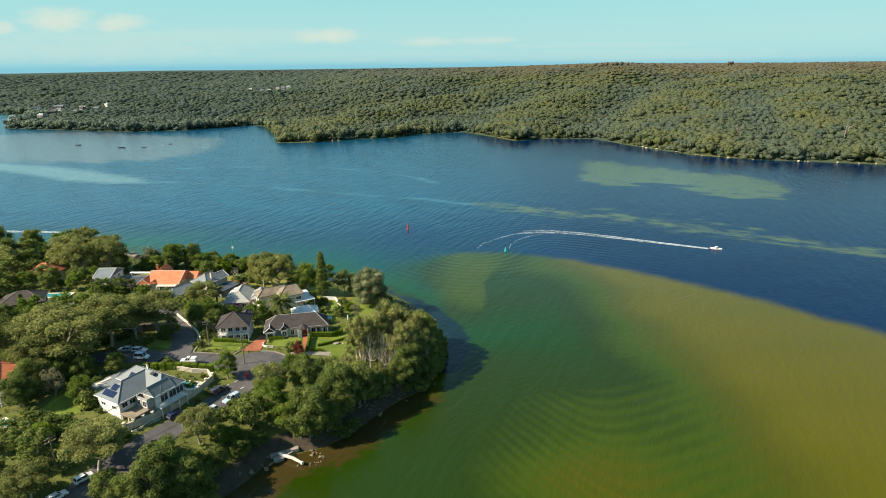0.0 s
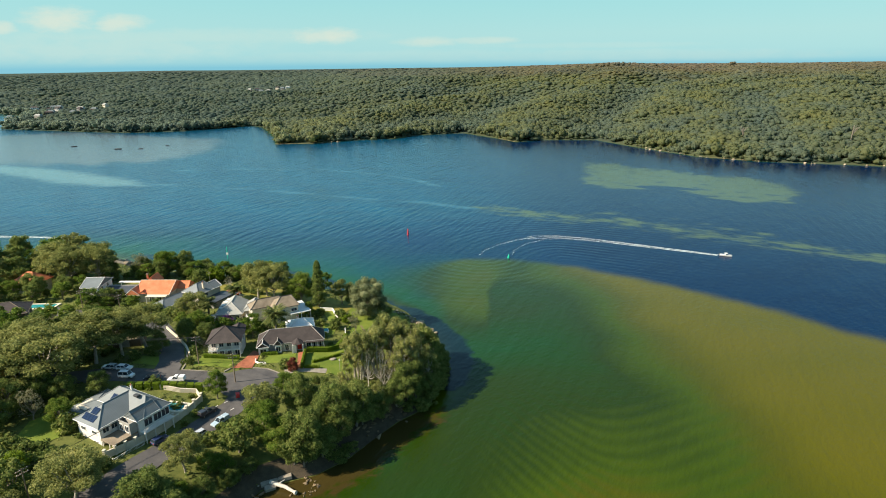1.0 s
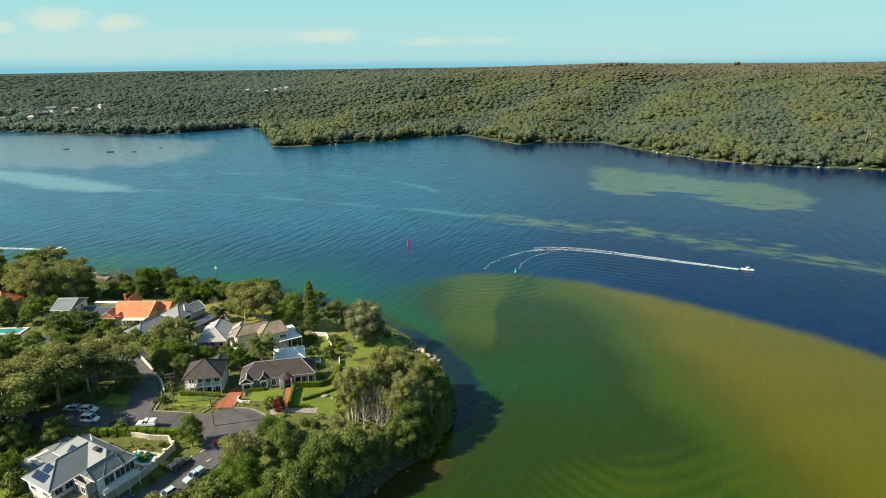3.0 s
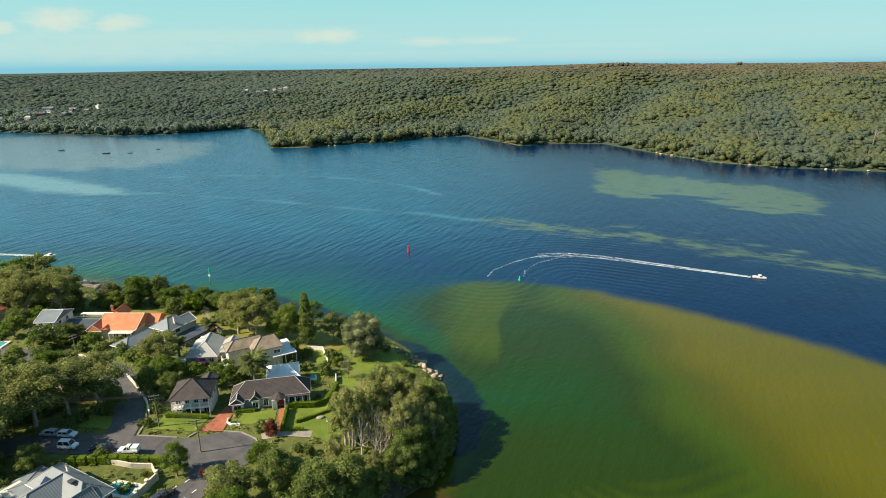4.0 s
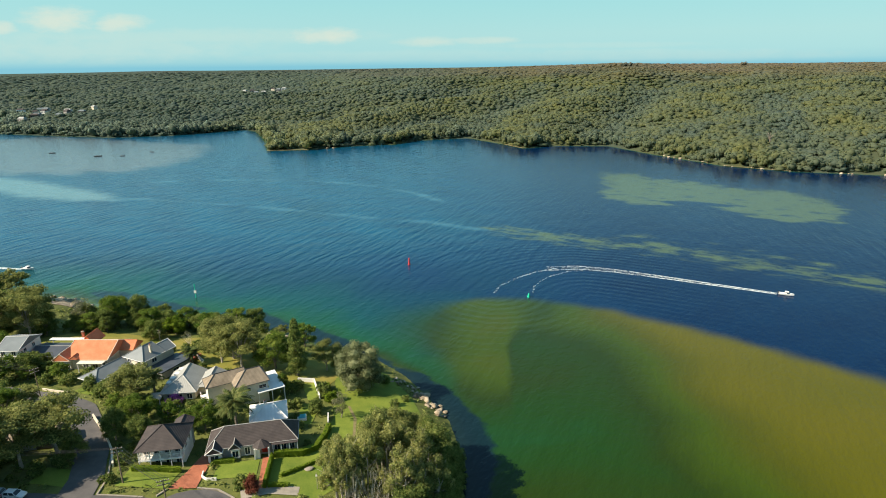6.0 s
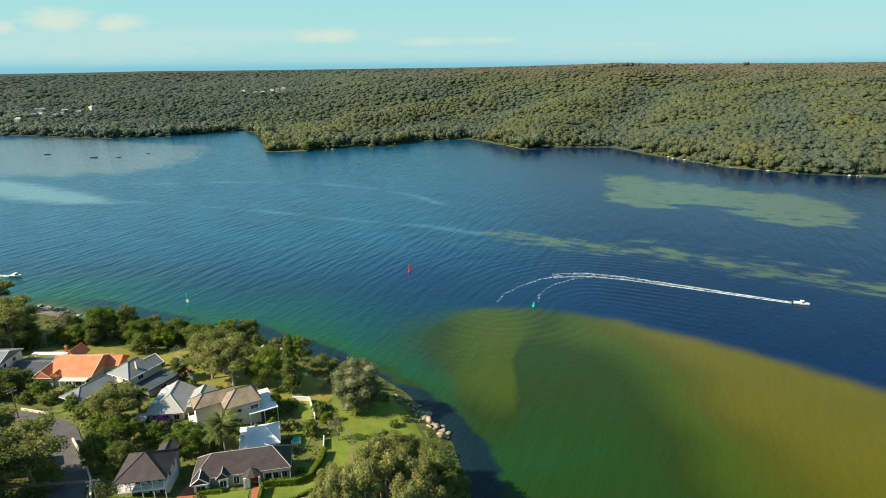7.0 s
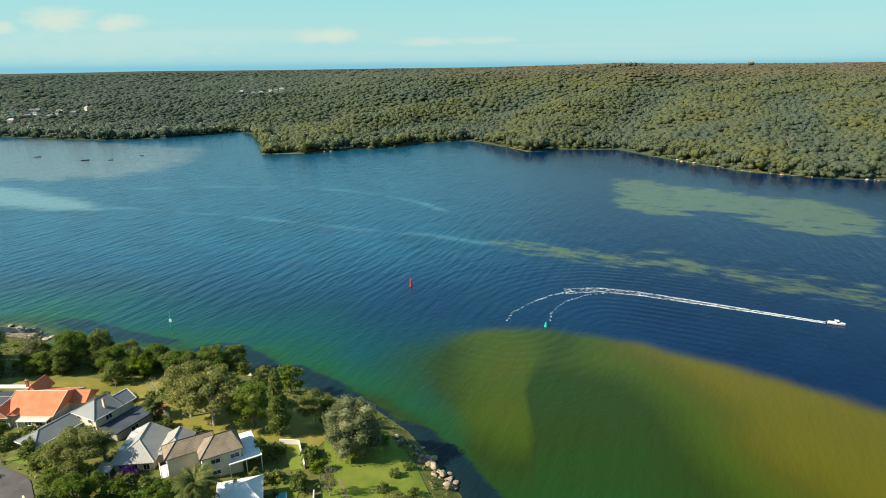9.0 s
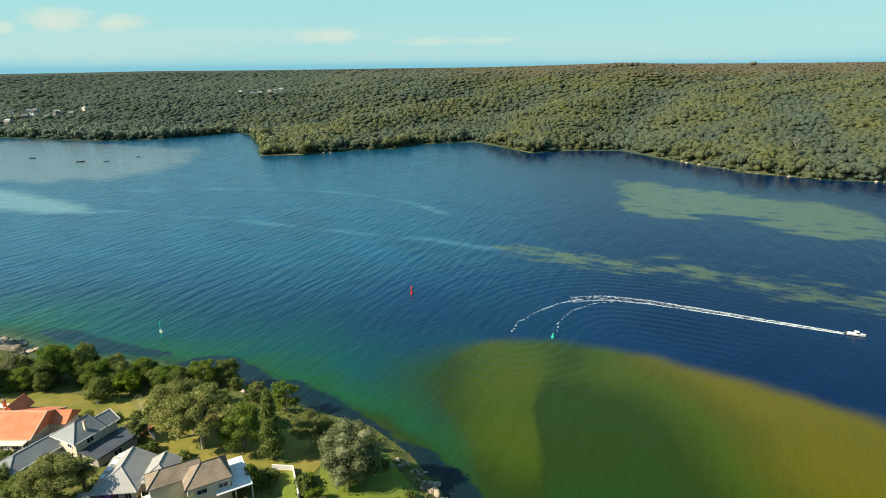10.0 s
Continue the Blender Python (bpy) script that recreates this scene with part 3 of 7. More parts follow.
def water_bed(x, y):
    """What the water lies over: its depth, sand waves, pale sand, silt, weed with painted tree shadow, rubble; and the
    waves on it.
    """
    off = -inside(x, y, SHORE)
    rough = waves2(x, y, 26, 8)
    # falling away from the headland into the bay
    deep = 3.4 + np.clip(off, 0, 200) / 20 - 1.2 * (1 - step(off, 2, 16)) * step(-x, 30, 80) + rough * 0.15
    deep = np.minimum(deep, 7.2 + waves2(x, y, 170, 4) * 0.5 + 2.6 * step(x, 0, 150))
    # the great sandbank: steep to the channel, fading towards the headland
    rim = inside(x, y, SHOAL) + rough * 1.0
    bank = step(rim, -4 - 14 * step(-x, -8, 30), 5 + 12 * step(-x, -8, 30))
    # a shallow ridge with a sharp eastern edge, a trough beside it, and the bright crown of the bank further east
    ledge = 15.5 + (y - 206) * 0.08
    ridge = step(x, -14, 12) * (1 - step(x, ledge - 1.0, ledge + 1.5 + np.clip(y - 240, 0, 40) * 0.5))
    crown = step(x + 0.1 * np.clip(y - 150, 0, 200), 46, 100)
    sand = 2.75 - 1.9 * crown - 0.8 * ridge * step(y, 185, 226) + waves2(x, y, 48, 2) * 0.12
    sand = sand - 0.55 * step(y, 225, 272) * step(x, 20, 45)
    south = 1 - step(y, 105, 165)
    sand = sand - 1.15 * south * np.exp(-((x - 38) / 26) ** 2) * (1 - crown)
    sand = sand + 0.55 * step(y, 140, 175) * (1 - step(y, 190, 215)) * (1 - step(x, 30, 60))
    sand = np.maximum(sand, 0.8) + 1.5 * step(-x, -12, 14) * step(y, 120, 160) * (1 - step(y, 205, 235)) * 0.2
    sand = sand + 0.3 * (1 - step(off, 6, 34)) * (1 - step(y, 150, 200))
    edge = 0.5 + 0.5 * step(off, -1, 9)
    sand = np.where(y < 185, np.minimum(sand, 2.7 + 0.6 * step(y, 165, 185)), sand)
    d, sand = deep * edge, np.minimum(sand, deep) * edge
    # murky shelf along the south shore
    d = np.minimum(d, 2.65 + 6 * step(y, 120, 152))
    far = -inside(x, y, FAR_SHORE)
    d = np.where(far < 5, np.minimum(d, 3.2 + np.clip(far, 0, 60) * 0.9), d)
    dune_phase = (y - np.sqrt((x - 38) ** 2 + 64) * 1.1 + 0.6 * (x - 38)) * math.tau / 5.6
    dune = 0.24 * step(x, 2, 20) * (1 - step(x, 58, 88)) * (1 - step(y, 138, 172))
    mixed = waves2(x * 0.8, y * 1.6, 34, 21)
    pale = step(inside(x, y, PATCH) + mixed * 3, -20, 12) * (1 - 0.9 * step(inside(x, y, CHANNEL) + mixed, -4, 2))
    for line, width, most in ((STREAK, 19, 0.66), (OUTER_STREAK, 9, 0.6)):
        pale = np.maximum(pale, step(width + inside(x, y, line, False) + mixed * 5, -10, 20) * most)
    pale = np.maximum(pale, 0.66 * step(inside(x, y, SHALLOWS), -4, 3))
    flats, bar = step(inside(x, y, FLATS) + mixed * 10, -25, 30), step(inside(x, y, BAR) + mixed * 2, -14, 12)
    slick = 0 * x
    for line, width in SLICKS:
        slick = np.maximum(slick, step(width + inside(x, y, line, False) + mixed * 0.8, -width * 0.9, width) * (0.52 + 0.15 * mixed))
    slick = np.where(np.maximum(flats, bar) > 0.4, 0, slick)
    silt = np.maximum(np.maximum(flats, bar), slick)
    kind = np.where(slick >= silt, 1.0, np.where(bar > flats, 0.5, 0.0))
    weed_shade = 0 * x
    for bed in WEED_SHADE_BEDS:
        weed_shade = np.maximum(weed_shade, step(inside(x, y, bed), -5, 5))
    rubble = (1 - step(off, 3, 13 + 9 * step(-x, 30, 45))) * (1 - step(y, 140, 165)) * 0.8 + 0.2 * (1 - step(off, 12, 40)) * (1 - step(y, 130, 170))
    w = -inside(x, y, WAKE, False)
    start = np.hypot(x - 25, y - 298)
    swept = step(w, 3, 9) * (1 - step(w, 20, 62)) * (0.5 + 0.5 * step(mixed, -0.6, 0.4)) * (1 - 0.85 * step(start, 50, 110))
    swept = np.maximum(swept, 0.55 * step(w, 8, 20) * (1 - step(start, 55, 95)) * step(18 - x, -10, 15))
    open_bay = 0.25 + 0.75 * step(y + np.clip(-x - 20, 0, 300) * 0.2, 290, 360) * (1 - 0.75 * step(x, -30, 120))
    # where the western bay is painted brighter blue for reflected sky
    clear = step(-x, -110, 60) * step(d, 5.4, 7.0) * (0.8 + 0.2 * mixed) * step(y, 285, 400)
    return d, sand, bank, dune, dune_phase, pale, silt, kind, weed_shade, rubble, w * 1.45, swept, open_bay, clear


wx = np.concatenate([np.arange(-5000, -800, 300), np.arange(-800, -250, 7), np.arange(-250, -172, 3), np.arange(-172, 62, 1.7), np.arange(62, 290, 3), np.arange(290, 820, 8), np.arange(1000, 5001, 300)])
wy = np.concatenate([np.arange(-1500, 60, 120), np.arange(60, 300, 1.9), np.arange(300, 380, 2.8), np.arange(380, 570, 3), np.arange(570, 1010, 6), np.arange(1050, 1700, 100), np.arange(2000, 5001, 500)])
water, wv = grid("water", wx, wy, lambda x, y: x * 0, WATER)
tagged(water, "blue bay water shoaling to olive sand", "water", kind="structure")
for key, values in zip(("depth", "sand", "bank", "dune", "dune_phase", "pale", "silt", "silt_kind", "weed_shade", "rubble", "ring", "swept", "open", "clear"), water_bed(wv[:, 0], wv[:, 1])):
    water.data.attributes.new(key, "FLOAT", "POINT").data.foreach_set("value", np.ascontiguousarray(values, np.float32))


# ---- leaves and crowns ----
def tufts(rs, centre, radii, count, size, low=-0.35, shell=(0.78, 1.06), ragged=0.27):
    """Leaf tufts on the shell of an ellipsoid: folded quads that stand out from it. Returns vertices (count*4) and faces."""
    p = rs.normal(size=(count * 3, 3))
    p /= np.linalg.norm(p, axis=1)[:, None]
    p = p[p[:, 2] > low][:count]
    c = len(p)
    at = np.asarray(centre) + p * np.asarray(radii) * rs.uniform(*shell, size=(c, 1))
    nrm = p / np.asarray(radii)
    nrm /= np.linalg.norm(nrm, axis=1)[:, None]
    nrm = nrm + rs.normal(size=(c, 3)) * ragged + np.array([-0.05, -0.05, 0.3])
    nrm /= np.linalg.norm(nrm, axis=1)[:, None]
    a = np.cross(nrm, rs.normal(size=(c, 3)))
    a /= np.linalg.norm(a, axis=1)[:, None] + 1e-9
    b = np.cross(nrm, a)
    s = size * rs.uniform(0.6, 1.35, size=(c, 1))
    fold = nrm * s * 0.28
    v = np.stack([at - a * s * 0.5, at - b * s * 0.36 + fold, at + a * s * 0.62, at + b * s * 0.36 + fold], 1).reshape(-1, 3)
    f = np.arange(c * 4).reshape(-1, 4)
    return v, f


ICO = bmesh.new()
bmesh.ops.create_icosphere(ICO, subdivisions=1, radius=1)
ICO_V, ICO_F = np.array([v.co[:] for v in ICO.verts]), np.array([[v.index for v in f.verts] for f in ICO.faces])
ICO.free()


def join(pieces):
    """One mesh out of several; faces stay an array where all have the same number of corners."""
    starts = np.cumsum([0] + [len(v) for v, f in pieces[:-1]])
    fs = [np.asarray(f) + n for (v, f), n in zip(pieces, starts)]
    if len({f.shape[1] for f in fs}) > 1:
        fs = [f if f.shape[1] == 3 else np.concatenate([f[:, :3], f[:, [0, 2, 3]]]) for f in fs]
    return np.concatenate([v for v, f in pieces]), np.concatenate(fs)


def core(rs, centre, radii):
    v = ICO_V * rs.uniform(0.8, 1.1, size=(len(ICO_V), 1)) * np.asarray(radii) + np.asarray(centre)
    return v, ICO_F


# ---- the bushland across the water: single crowns on the slopes, ragged trees along its edge ----
def crown_shapes(seed, lobes, tufts_each, leaf, flat=1.2, full=1.0):
    """A dozen crowns of unit height and width: lumpy domes of several leafy heads with gaps between."""
    rs = np.random.RandomState(seed)
    shapes = []
    for k in range(12):
        p, shade = [], []
        for j in range(lobes):
            a, q = rs.uniform(0, math.tau), math.sqrt(rs.rand()) * 0.36
            c = (q * math.cos(a), q * math.sin(a), rs.uniform(0.5, 0.72) - q * 0.55)
            r = rs.uniform(0.17, 0.29) * full
            p.append(core(rs, c, (r, r, r * flat)))
            shade.append(rs.uniform(-0.12, 0.1))
            if tufts_each:
                p.append(tufts(rs, c, (r * 1.04, r * 1.04, r * flat * 1.05), tufts_each, leaf, 0.0, (0.92, 1.08), 0.4))
                shade.append(shade[-1] + rs.uniform(0, 0.2))
        v, f = join(p)
        shapes.append((v, f, np.repeat(shade, [len(x[0]) for x in p])))
    return shapes


def bush(name, x, y, z, high, wide, tone, shapes, label, seed, sink):
    """One mesh of many crowns, each at its place with its own height, spread, turn and leaf tone."""
    rs = np.random.RandomState(seed)
    pick, turn = rs.randint(len(shapes), size=len(x)), rs.uniform(0, math.tau, len(x))
    vs, fs, ts, n = [], [], [], 0
    for k, (v, f, shade) in enumerate(shapes):
        g = np.flatnonzero(pick == k)
        c, s = np.cos(turn[g])[:, None], np.sin(turn[g])[:, None]
        px = (v[:, 0] * c - v[:, 1] * s) * wide[g][:, None] + x[g][:, None]
        py = (v[:, 0] * s + v[:, 1] * c) * wide[g][:, None] + y[g][:, None]
        pz = (v[:, 2] - sink[g][:, None]) * high[g][:, None] + z[g][:, None] - 0.4
        vs.append(np.stack([px, py, pz], 2).reshape(-1, 3))
        fs.append((f[None] + (np.arange(len(g)) * len(v))[:, None, None] + n).reshape(-1, 3))
        ts.append((tone[g][:, None] + shade[None]).ravel())
        n += len(g) * len(v)
    ob = mesh_object(name, np.concatenate(vs), np.concatenate(fs), LEAF["forest"], smooth=True)
    ob.data.attributes.new("tone", "FLOAT", "POINT").data.foreach_set("value", np.clip(np.concatenate(ts), 0, 1).astype(np.float32))
    shares = haze_tint(x, y)
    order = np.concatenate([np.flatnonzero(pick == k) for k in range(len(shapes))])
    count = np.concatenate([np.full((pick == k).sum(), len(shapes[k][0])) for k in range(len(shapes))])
    ob.data.attributes.new("hazed", "FLOAT", "POINT").data.foreach_set("value", np.repeat(shares[order], count).astype(np.float32))
    return tagged(ob, label, "forest", kind="stuff")


rs = np.random.RandomState(8)
HAMLET = [(rs.uniform(-880, -690), rs.uniform(1090, 1300)) for k in range(24)] + [(-455 + 14 * k + rs.uniform(-5, 5), 1470 + rs.uniform(-16, 16)) for k in range(7)]
CLEARED = [(x, y - 6, 11) for x, y in HAMLET]


def belt(name, y0, y1, gap, seed, shapes, label, sink, tall=1.0):
    """The crowns of one belt of bush on a jittered grid, lower and scrubbier towards the heath on top."""
    rs = np.random.RandomState(seed)
    wide = int(1.7 * y1 / gap) + 4
    gy, gx = np.meshgrid(np.arange(int((y1 - y0) / gap) + 1), np.arange(wide), indexing="ij")
    x = ((gx - wide / 2 + rs.uniform(-0.48, 0.48, gx.shape)) * gap).ravel()
    y = (y0 + (gy + rs.uniform(-0.48, 0.48, gx.shape)) * gap).ravel()
    ok = (np.abs(x + 4) < y * 0.79 + 20) & (inside(x, y, FAR_SHORE) > 6)
    for a, b, r in CLEARED:
        ok &= np.hypot(x - a, y - b) > r
    x, y = x[ok], y[ok]
    z = hills(x, y)
    scrub = step(z + waves2(x, y, 120, 9) * 10, 58, 84)
    high = rs.uniform(9, 13.5, x.shape) * (1 + 0.22 * waves2(x, y, 75, 14)) * (1 - 0.68 * scrub) + 4 * (rs.rand(*x.shape) < 0.05)
    size = gap * np.clip(rs.lognormal(0.42, 0.24, x.shape), 1.0, 2.6) * (1 + 0.18 * waves2(x, y, 110, 19)) * (1 - 0.12 * scrub)
    tone = np.clip(rs.normal(0.42, 0.2, x.shape) + 0.22 * waves2(x, y, 55, 17) + 0.16 * waves2(x, y, 170, 27), 0, 1)
    return bush(name, x, y, z, np.clip(high, 2.6 + 4 * (1 - scrub), 21) * tall, size, tone, shapes, label, seed, sink - 0.1 * scrub)


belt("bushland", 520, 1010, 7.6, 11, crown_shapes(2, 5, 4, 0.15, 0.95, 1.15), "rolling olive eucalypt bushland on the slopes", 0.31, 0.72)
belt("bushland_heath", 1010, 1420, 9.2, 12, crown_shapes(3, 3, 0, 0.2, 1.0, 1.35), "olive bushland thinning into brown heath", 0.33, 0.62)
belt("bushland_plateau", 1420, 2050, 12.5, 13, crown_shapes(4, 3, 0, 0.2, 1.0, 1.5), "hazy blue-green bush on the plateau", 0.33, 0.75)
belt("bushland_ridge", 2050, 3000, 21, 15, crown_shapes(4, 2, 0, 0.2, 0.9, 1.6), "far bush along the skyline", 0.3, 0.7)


rs = np.random.RandomState(71)
at = np.array([(372, 1490), (386, 1484), (398, 1488), (412, 1483), (424, 1490), (437, 1486), (452, 1491), (694, 1486), (705, 1492), (84, 1090), (92, 1095), (-1233, 2735), (-1200, 2740), (-1262, 2730)], float)
bush("skyline_trees", at[:, 0], at[:, 1], hills(at[:, 0], at[:, 1]), rs.uniform(9, 13, len(at)), rs.uniform(9, 15, len(at)), rs.uniform(0.1, 0.4, len(at)), crown_shapes(6, 6, 8, 0.16), "lone dark trees standing on the skyline", 72, np.full(len(at), 0.1))


def shore_trees():
    """Single crowns that stand along the far waterline."""
    rs = np.random.RandomState(21)
    line = FAR_SHORE[2:-3]
    at = []
    for a, b in zip(line[:-1], line[1:]):
        n = int(np.hypot(*(b - a)) / 2.4)
        away = np.array([-(b - a)[1], (b - a)[0]]) / np.hypot(*(b - a))
        at.append(a + (b - a) * ((np.arange(n) + rs.rand(n)) / n)[:, None] + away * rs.uniform(1, 18, n)[:, None])
    at = np.concatenate(at)
    x, y = at[:, 0], at[:, 1]
    d = inside(x, y, FAR_SHORE)
    ok = (np.abs(x) < y * 0.8 + 30) & (d > 1.0)
    x, y, d = x[ok], y[ok], d[ok]
    high = rs.uniform(6, 16, x.shape) * np.where(d < 3.5, 0.5, 1.0) * (1 + 0.25 * waves2(x, y, 60, 14))
    bush("shore_bush", x, y, hills(x, y), high, high * rs.uniform(0.75, 1.2, x.shape), rs.uniform(0.05, 0.9, x.shape), crown_shapes(5, 5, 8, 0.17, 1.1), "ragged trees leaning along the far waterline", 22, x * 0)


shore_trees()


# bleached dead gums that stand out above the far waterline
def dead_tree(x, y, high, seed):
    rs = np.random.RandomState(seed)
    thing = base("dead_tree", x, y, float(hills(np.array([x]), np.array([y]))[0]) - 0.3, 0, "bleached leafless gum standing among the bush", "tree", "dead gums across the bay")
    bm = bmesh.new()
    add_tube(bm, (0, 0, 0), (0.2, 0, high * 0.5), 0.45, 0.32)
    part("trunk", bm, BARK, thing)
    for k in range(9):
        a, r = rs.uniform(0, math.tau), rs.uniform(0.16, 0.5) * high
        bm = bmesh.new()
        mid = (r * 0.5 * math.cos(a), r * 0.5 * math.sin(a), high * rs.uniform(0.62, 0.78))
        add_tube(bm, (0.15, 0, high * rs.uniform(0.3, 0.5)), mid, 0.26, 0.18, 5)
        add_tube(bm, mid, (r * math.cos(a), r * math.sin(a), high * rs.uniform(0.8, 1.0)), 0.18, 0.07, 5)
        part("limb", bm, BARK, thing)


for k, (x, y, high) in enumerate(((317, 637, 14), (404, 596, 16))):
    dead_tree(x, y, high, 60 + k)


# ---- trees ----
TREE_MESH = {}


def limbs(rs, lobes, girth, split_at, lean=0.0, fine=False):
    """A tapered trunk with limbs that reach into the lobes of the crown."""
    bm = bmesh.new()
    fork = Vector((rs.uniform(-1, 1) * lean, rs.uniform(-1, 1) * lean, split_at))
    add_tube(bm, (0, 0, -0.6), (fork.x * 0.4, fork.y * 0.4, split_at * 0.5), girth * 1.35, girth, 8)
    add_tube(bm, (fork.x * 0.4, fork.y * 0.4, split_at * 0.5), fork, girth, girth * 0.8, 8)
    for k, (c, r) in enumerate(lobes):
        c = Vector(c)
        start = fork if k % 3 else Vector((fork.x * 0.7, fork.y * 0.7, split_at * 0.8))
        knee = start.lerp(c, 0.5) + Vector((rs.uniform(-0.3, 0.3), rs.uniform(-0.3, 0.3), rs.uniform(-0.5, 0.1)))
        add_tube(bm, start, knee, girth * 0.5, girth * 0.32, 4)
        add_tube(bm, knee, c, girth * 0.32, girth * 0.12, 4)
        for j in range(2 if fine else 0):
            q = c + Vector((rs.normal() * r[0], rs.normal() * r[1], abs(rs.normal()) * r[2])) * 0.6
            add_tube(bm, knee.lerp(c, 0.6), q, girth * 0.14, girth * 0.05, 4)
    return bm


def lobes_dome(rs, count, wide, low, high, size, flat=0.75):
    out, tries = [], 0
    while len(out) < count and tries < 4000:
        tries += 1
        a, u = rs.uniform(0, math.tau), math.sqrt(rs.uniform(0, 1))
        z = rs.uniform(low, high)
        k = (z - low) / (high - low)
        reach = wide * math.sqrt(max(0.05, 1 - (max(0, k - 0.25) / 0.78) ** 2)) * (0.75 + 0.25 * min(1, k * 3))
        c = np.array([math.cos(a) * u * reach, math.sin(a) * u * reach, z])
        if u < 0.45 and k < 0.6:
            continue
        r = size * rs.uniform(0.75, 1.25)
        if all(np.linalg.norm(c - o[0]) > 0.62 * (r + o[1][0]) for o in out):
            out.append((c, (r, r, r * flat)))
    return out


def tree_mesh(kind, variant):
    """The shared trunk and crown of one kind of tree, ten metres high."""
    if (kind, variant) in TREE_MESH:
        return TREE_MESH[kind, variant]
    rs = np.random.RandomState(sum(map(ord, kind)) * 7 + variant)
    trunk_material, leaf, pieces = BARK, LEAF.get(kind, LEAF["oak"]), []
    if kind == "gum":
        lobes = lobes_dome(rs, 19, 4.6, 4.4, 8.9, 1.45)
        bm, n, size = limbs(rs, lobes, 0.22, 3.4, 0.8), 230, 0.36
        trunk_material = PALE_BARK
    elif kind == "tall":
        lobes = lobes_dome(rs, 22, 2.5, 3.2, 9.4, 0.72, 1.45)
        bm, n, size = limbs(rs, lobes, 0.2, 4.2, 1.2, True), 105, 0.27
        for k in range(3):
            a, q = rs.uniform(0, math.tau), rs.uniform(0.8, 1.8)
            add_tube(bm, (math.cos(a) * q, math.sin(a) * q, -0.8), (math.cos(a) * q * 1.6, math.sin(a) * q * 1.6, 6.5), 0.16, 0.07, 6)
            add_tube(bm, (math.cos(a) * q * 1.3, math.sin(a) * q * 1.3, 3.4), (math.cos(a + 0.8) * q * 2, math.sin(a + 0.8) * q * 2, 6.2), 0.08, 0.03, 5)
        trunk_material, leaf = PALE_BARK, LEAF["gum"]
    elif kind == "broad":
        lobes = lobes_dome(rs, 20, 4.1, 2.6, 9.0, 1.45)
        bm, n, size = limbs(rs, lobes, 0.25, 2.4, 0.3), 220, 0.35
    elif kind == "oak":
        lobes = lobes_dome(rs, 22, 3.4, 2.3, 9.2, 1.3, 0.95)
        bm, n, size = limbs(rs, lobes, 0.22, 2.6, 0.4), 200, 0.34
    elif kind == "dense":
        lobes = lobes_dome(rs, 44, 3.9, 1.1, 9.0, 1.3, 0.95)
        bm, n, size = limbs(rs, lobes[:8], 0.35, 1.4, 0.2), 170, 0.3
    elif kind == "scrub":
        lobes = lobes_dome(rs, 16, 4.6, 0.8, 8.6, 1.9, 0.9)
        bm, n, size = limbs(rs, lobes[:5], 0.25, 1.2, 0.3), 60, 0.8
        leaf = LEAF["oak"]
    elif kind == "sparse":
        lobes = lobes_dome(rs, 12, 3.0, 2.6, 8.9, 1.15, 1.0)
        bm, n, size = limbs(rs, lobes, 0.2, 2.0, 0.8, True), 70, 0.4
    elif kind == "bare":
        lobes = lobes_dome(rs, 16, 3.6, 3.0, 9.0, 1.0)
        bm, n, size = limbs(rs, lobes, 0.16, 2.0, 0.6, True), 14, 0.35
        trunk_material, leaf = DRIFTWOOD, LEAF["sparse"]
    elif kind in ("column", "conifer"):
        wide = 1.25 if kind == "column" else 2.0
        lobes = []
        for k in range(24):
            z = 1.2 + 8.4 * k / 24
            a = k * 2.4
            q = wide * (1 - (z / 10.2) ** 1.6) * 0.72
            lobes.append((np.array([math.cos(a) * q, math.sin(a) * q, z]), (0.35 + q * 0.7, 0.35 + q * 0.7, 0.55)))
        bm, n, size = add_tube(bmesh.new(), (0, 0, -0.5), (0, 0, 9.4), 0.22, 0.05, 8), 90, 0.34
        leaf = LEAF["oak"]
    else:
        lobes = lobes_dome(rs, 12, 4.6, 1.2, 8.2, 2.1, 0.95)
        bm, n, size = limbs(rs, lobes[:4], 0.25, 1.5, 0.2), 75, 0.95
        leaf = LEAF.get(kind, LEAF["hedge"] if variant == 2 else LEAF["oak"])
    if variant >= 3:
        n, size = int(n * 0.3), size * 1.6
    else:
        n, size = int(n * 1.4), size * 0.8
    lift = 10.0 / max(c[2] + r[2] for c, r in lobes)
    for c, r in lobes:
        if kind not in ("sparse", "bare"):
            pieces.append(core(rs, c, np.array(r) * (0.8 if kind == "dense" else 0.66)))
        pieces.append(tufts(rs, c, r, n, size, -0.6 if kind != "gum" else -0.3, (0.78, 1.06) if kind == "dense" else (0.64, 1.1), 0.3 if kind == "dense" else 0.42))
    v, f = join(pieces)
    crown = bpy.data.meshes.new("crown")
    crown.from_pydata((v * (1, 1, lift)).tolist(), [], f.tolist())
    crown.materials.append(leaf)
    trunk = bpy.data.meshes.new("trunk")
    bm.to_mesh(trunk)
    bm.free()
    trunk.materials.append(trunk_material)
    TREE_MESH[kind, variant] = trunk, crown
    return trunk, crown


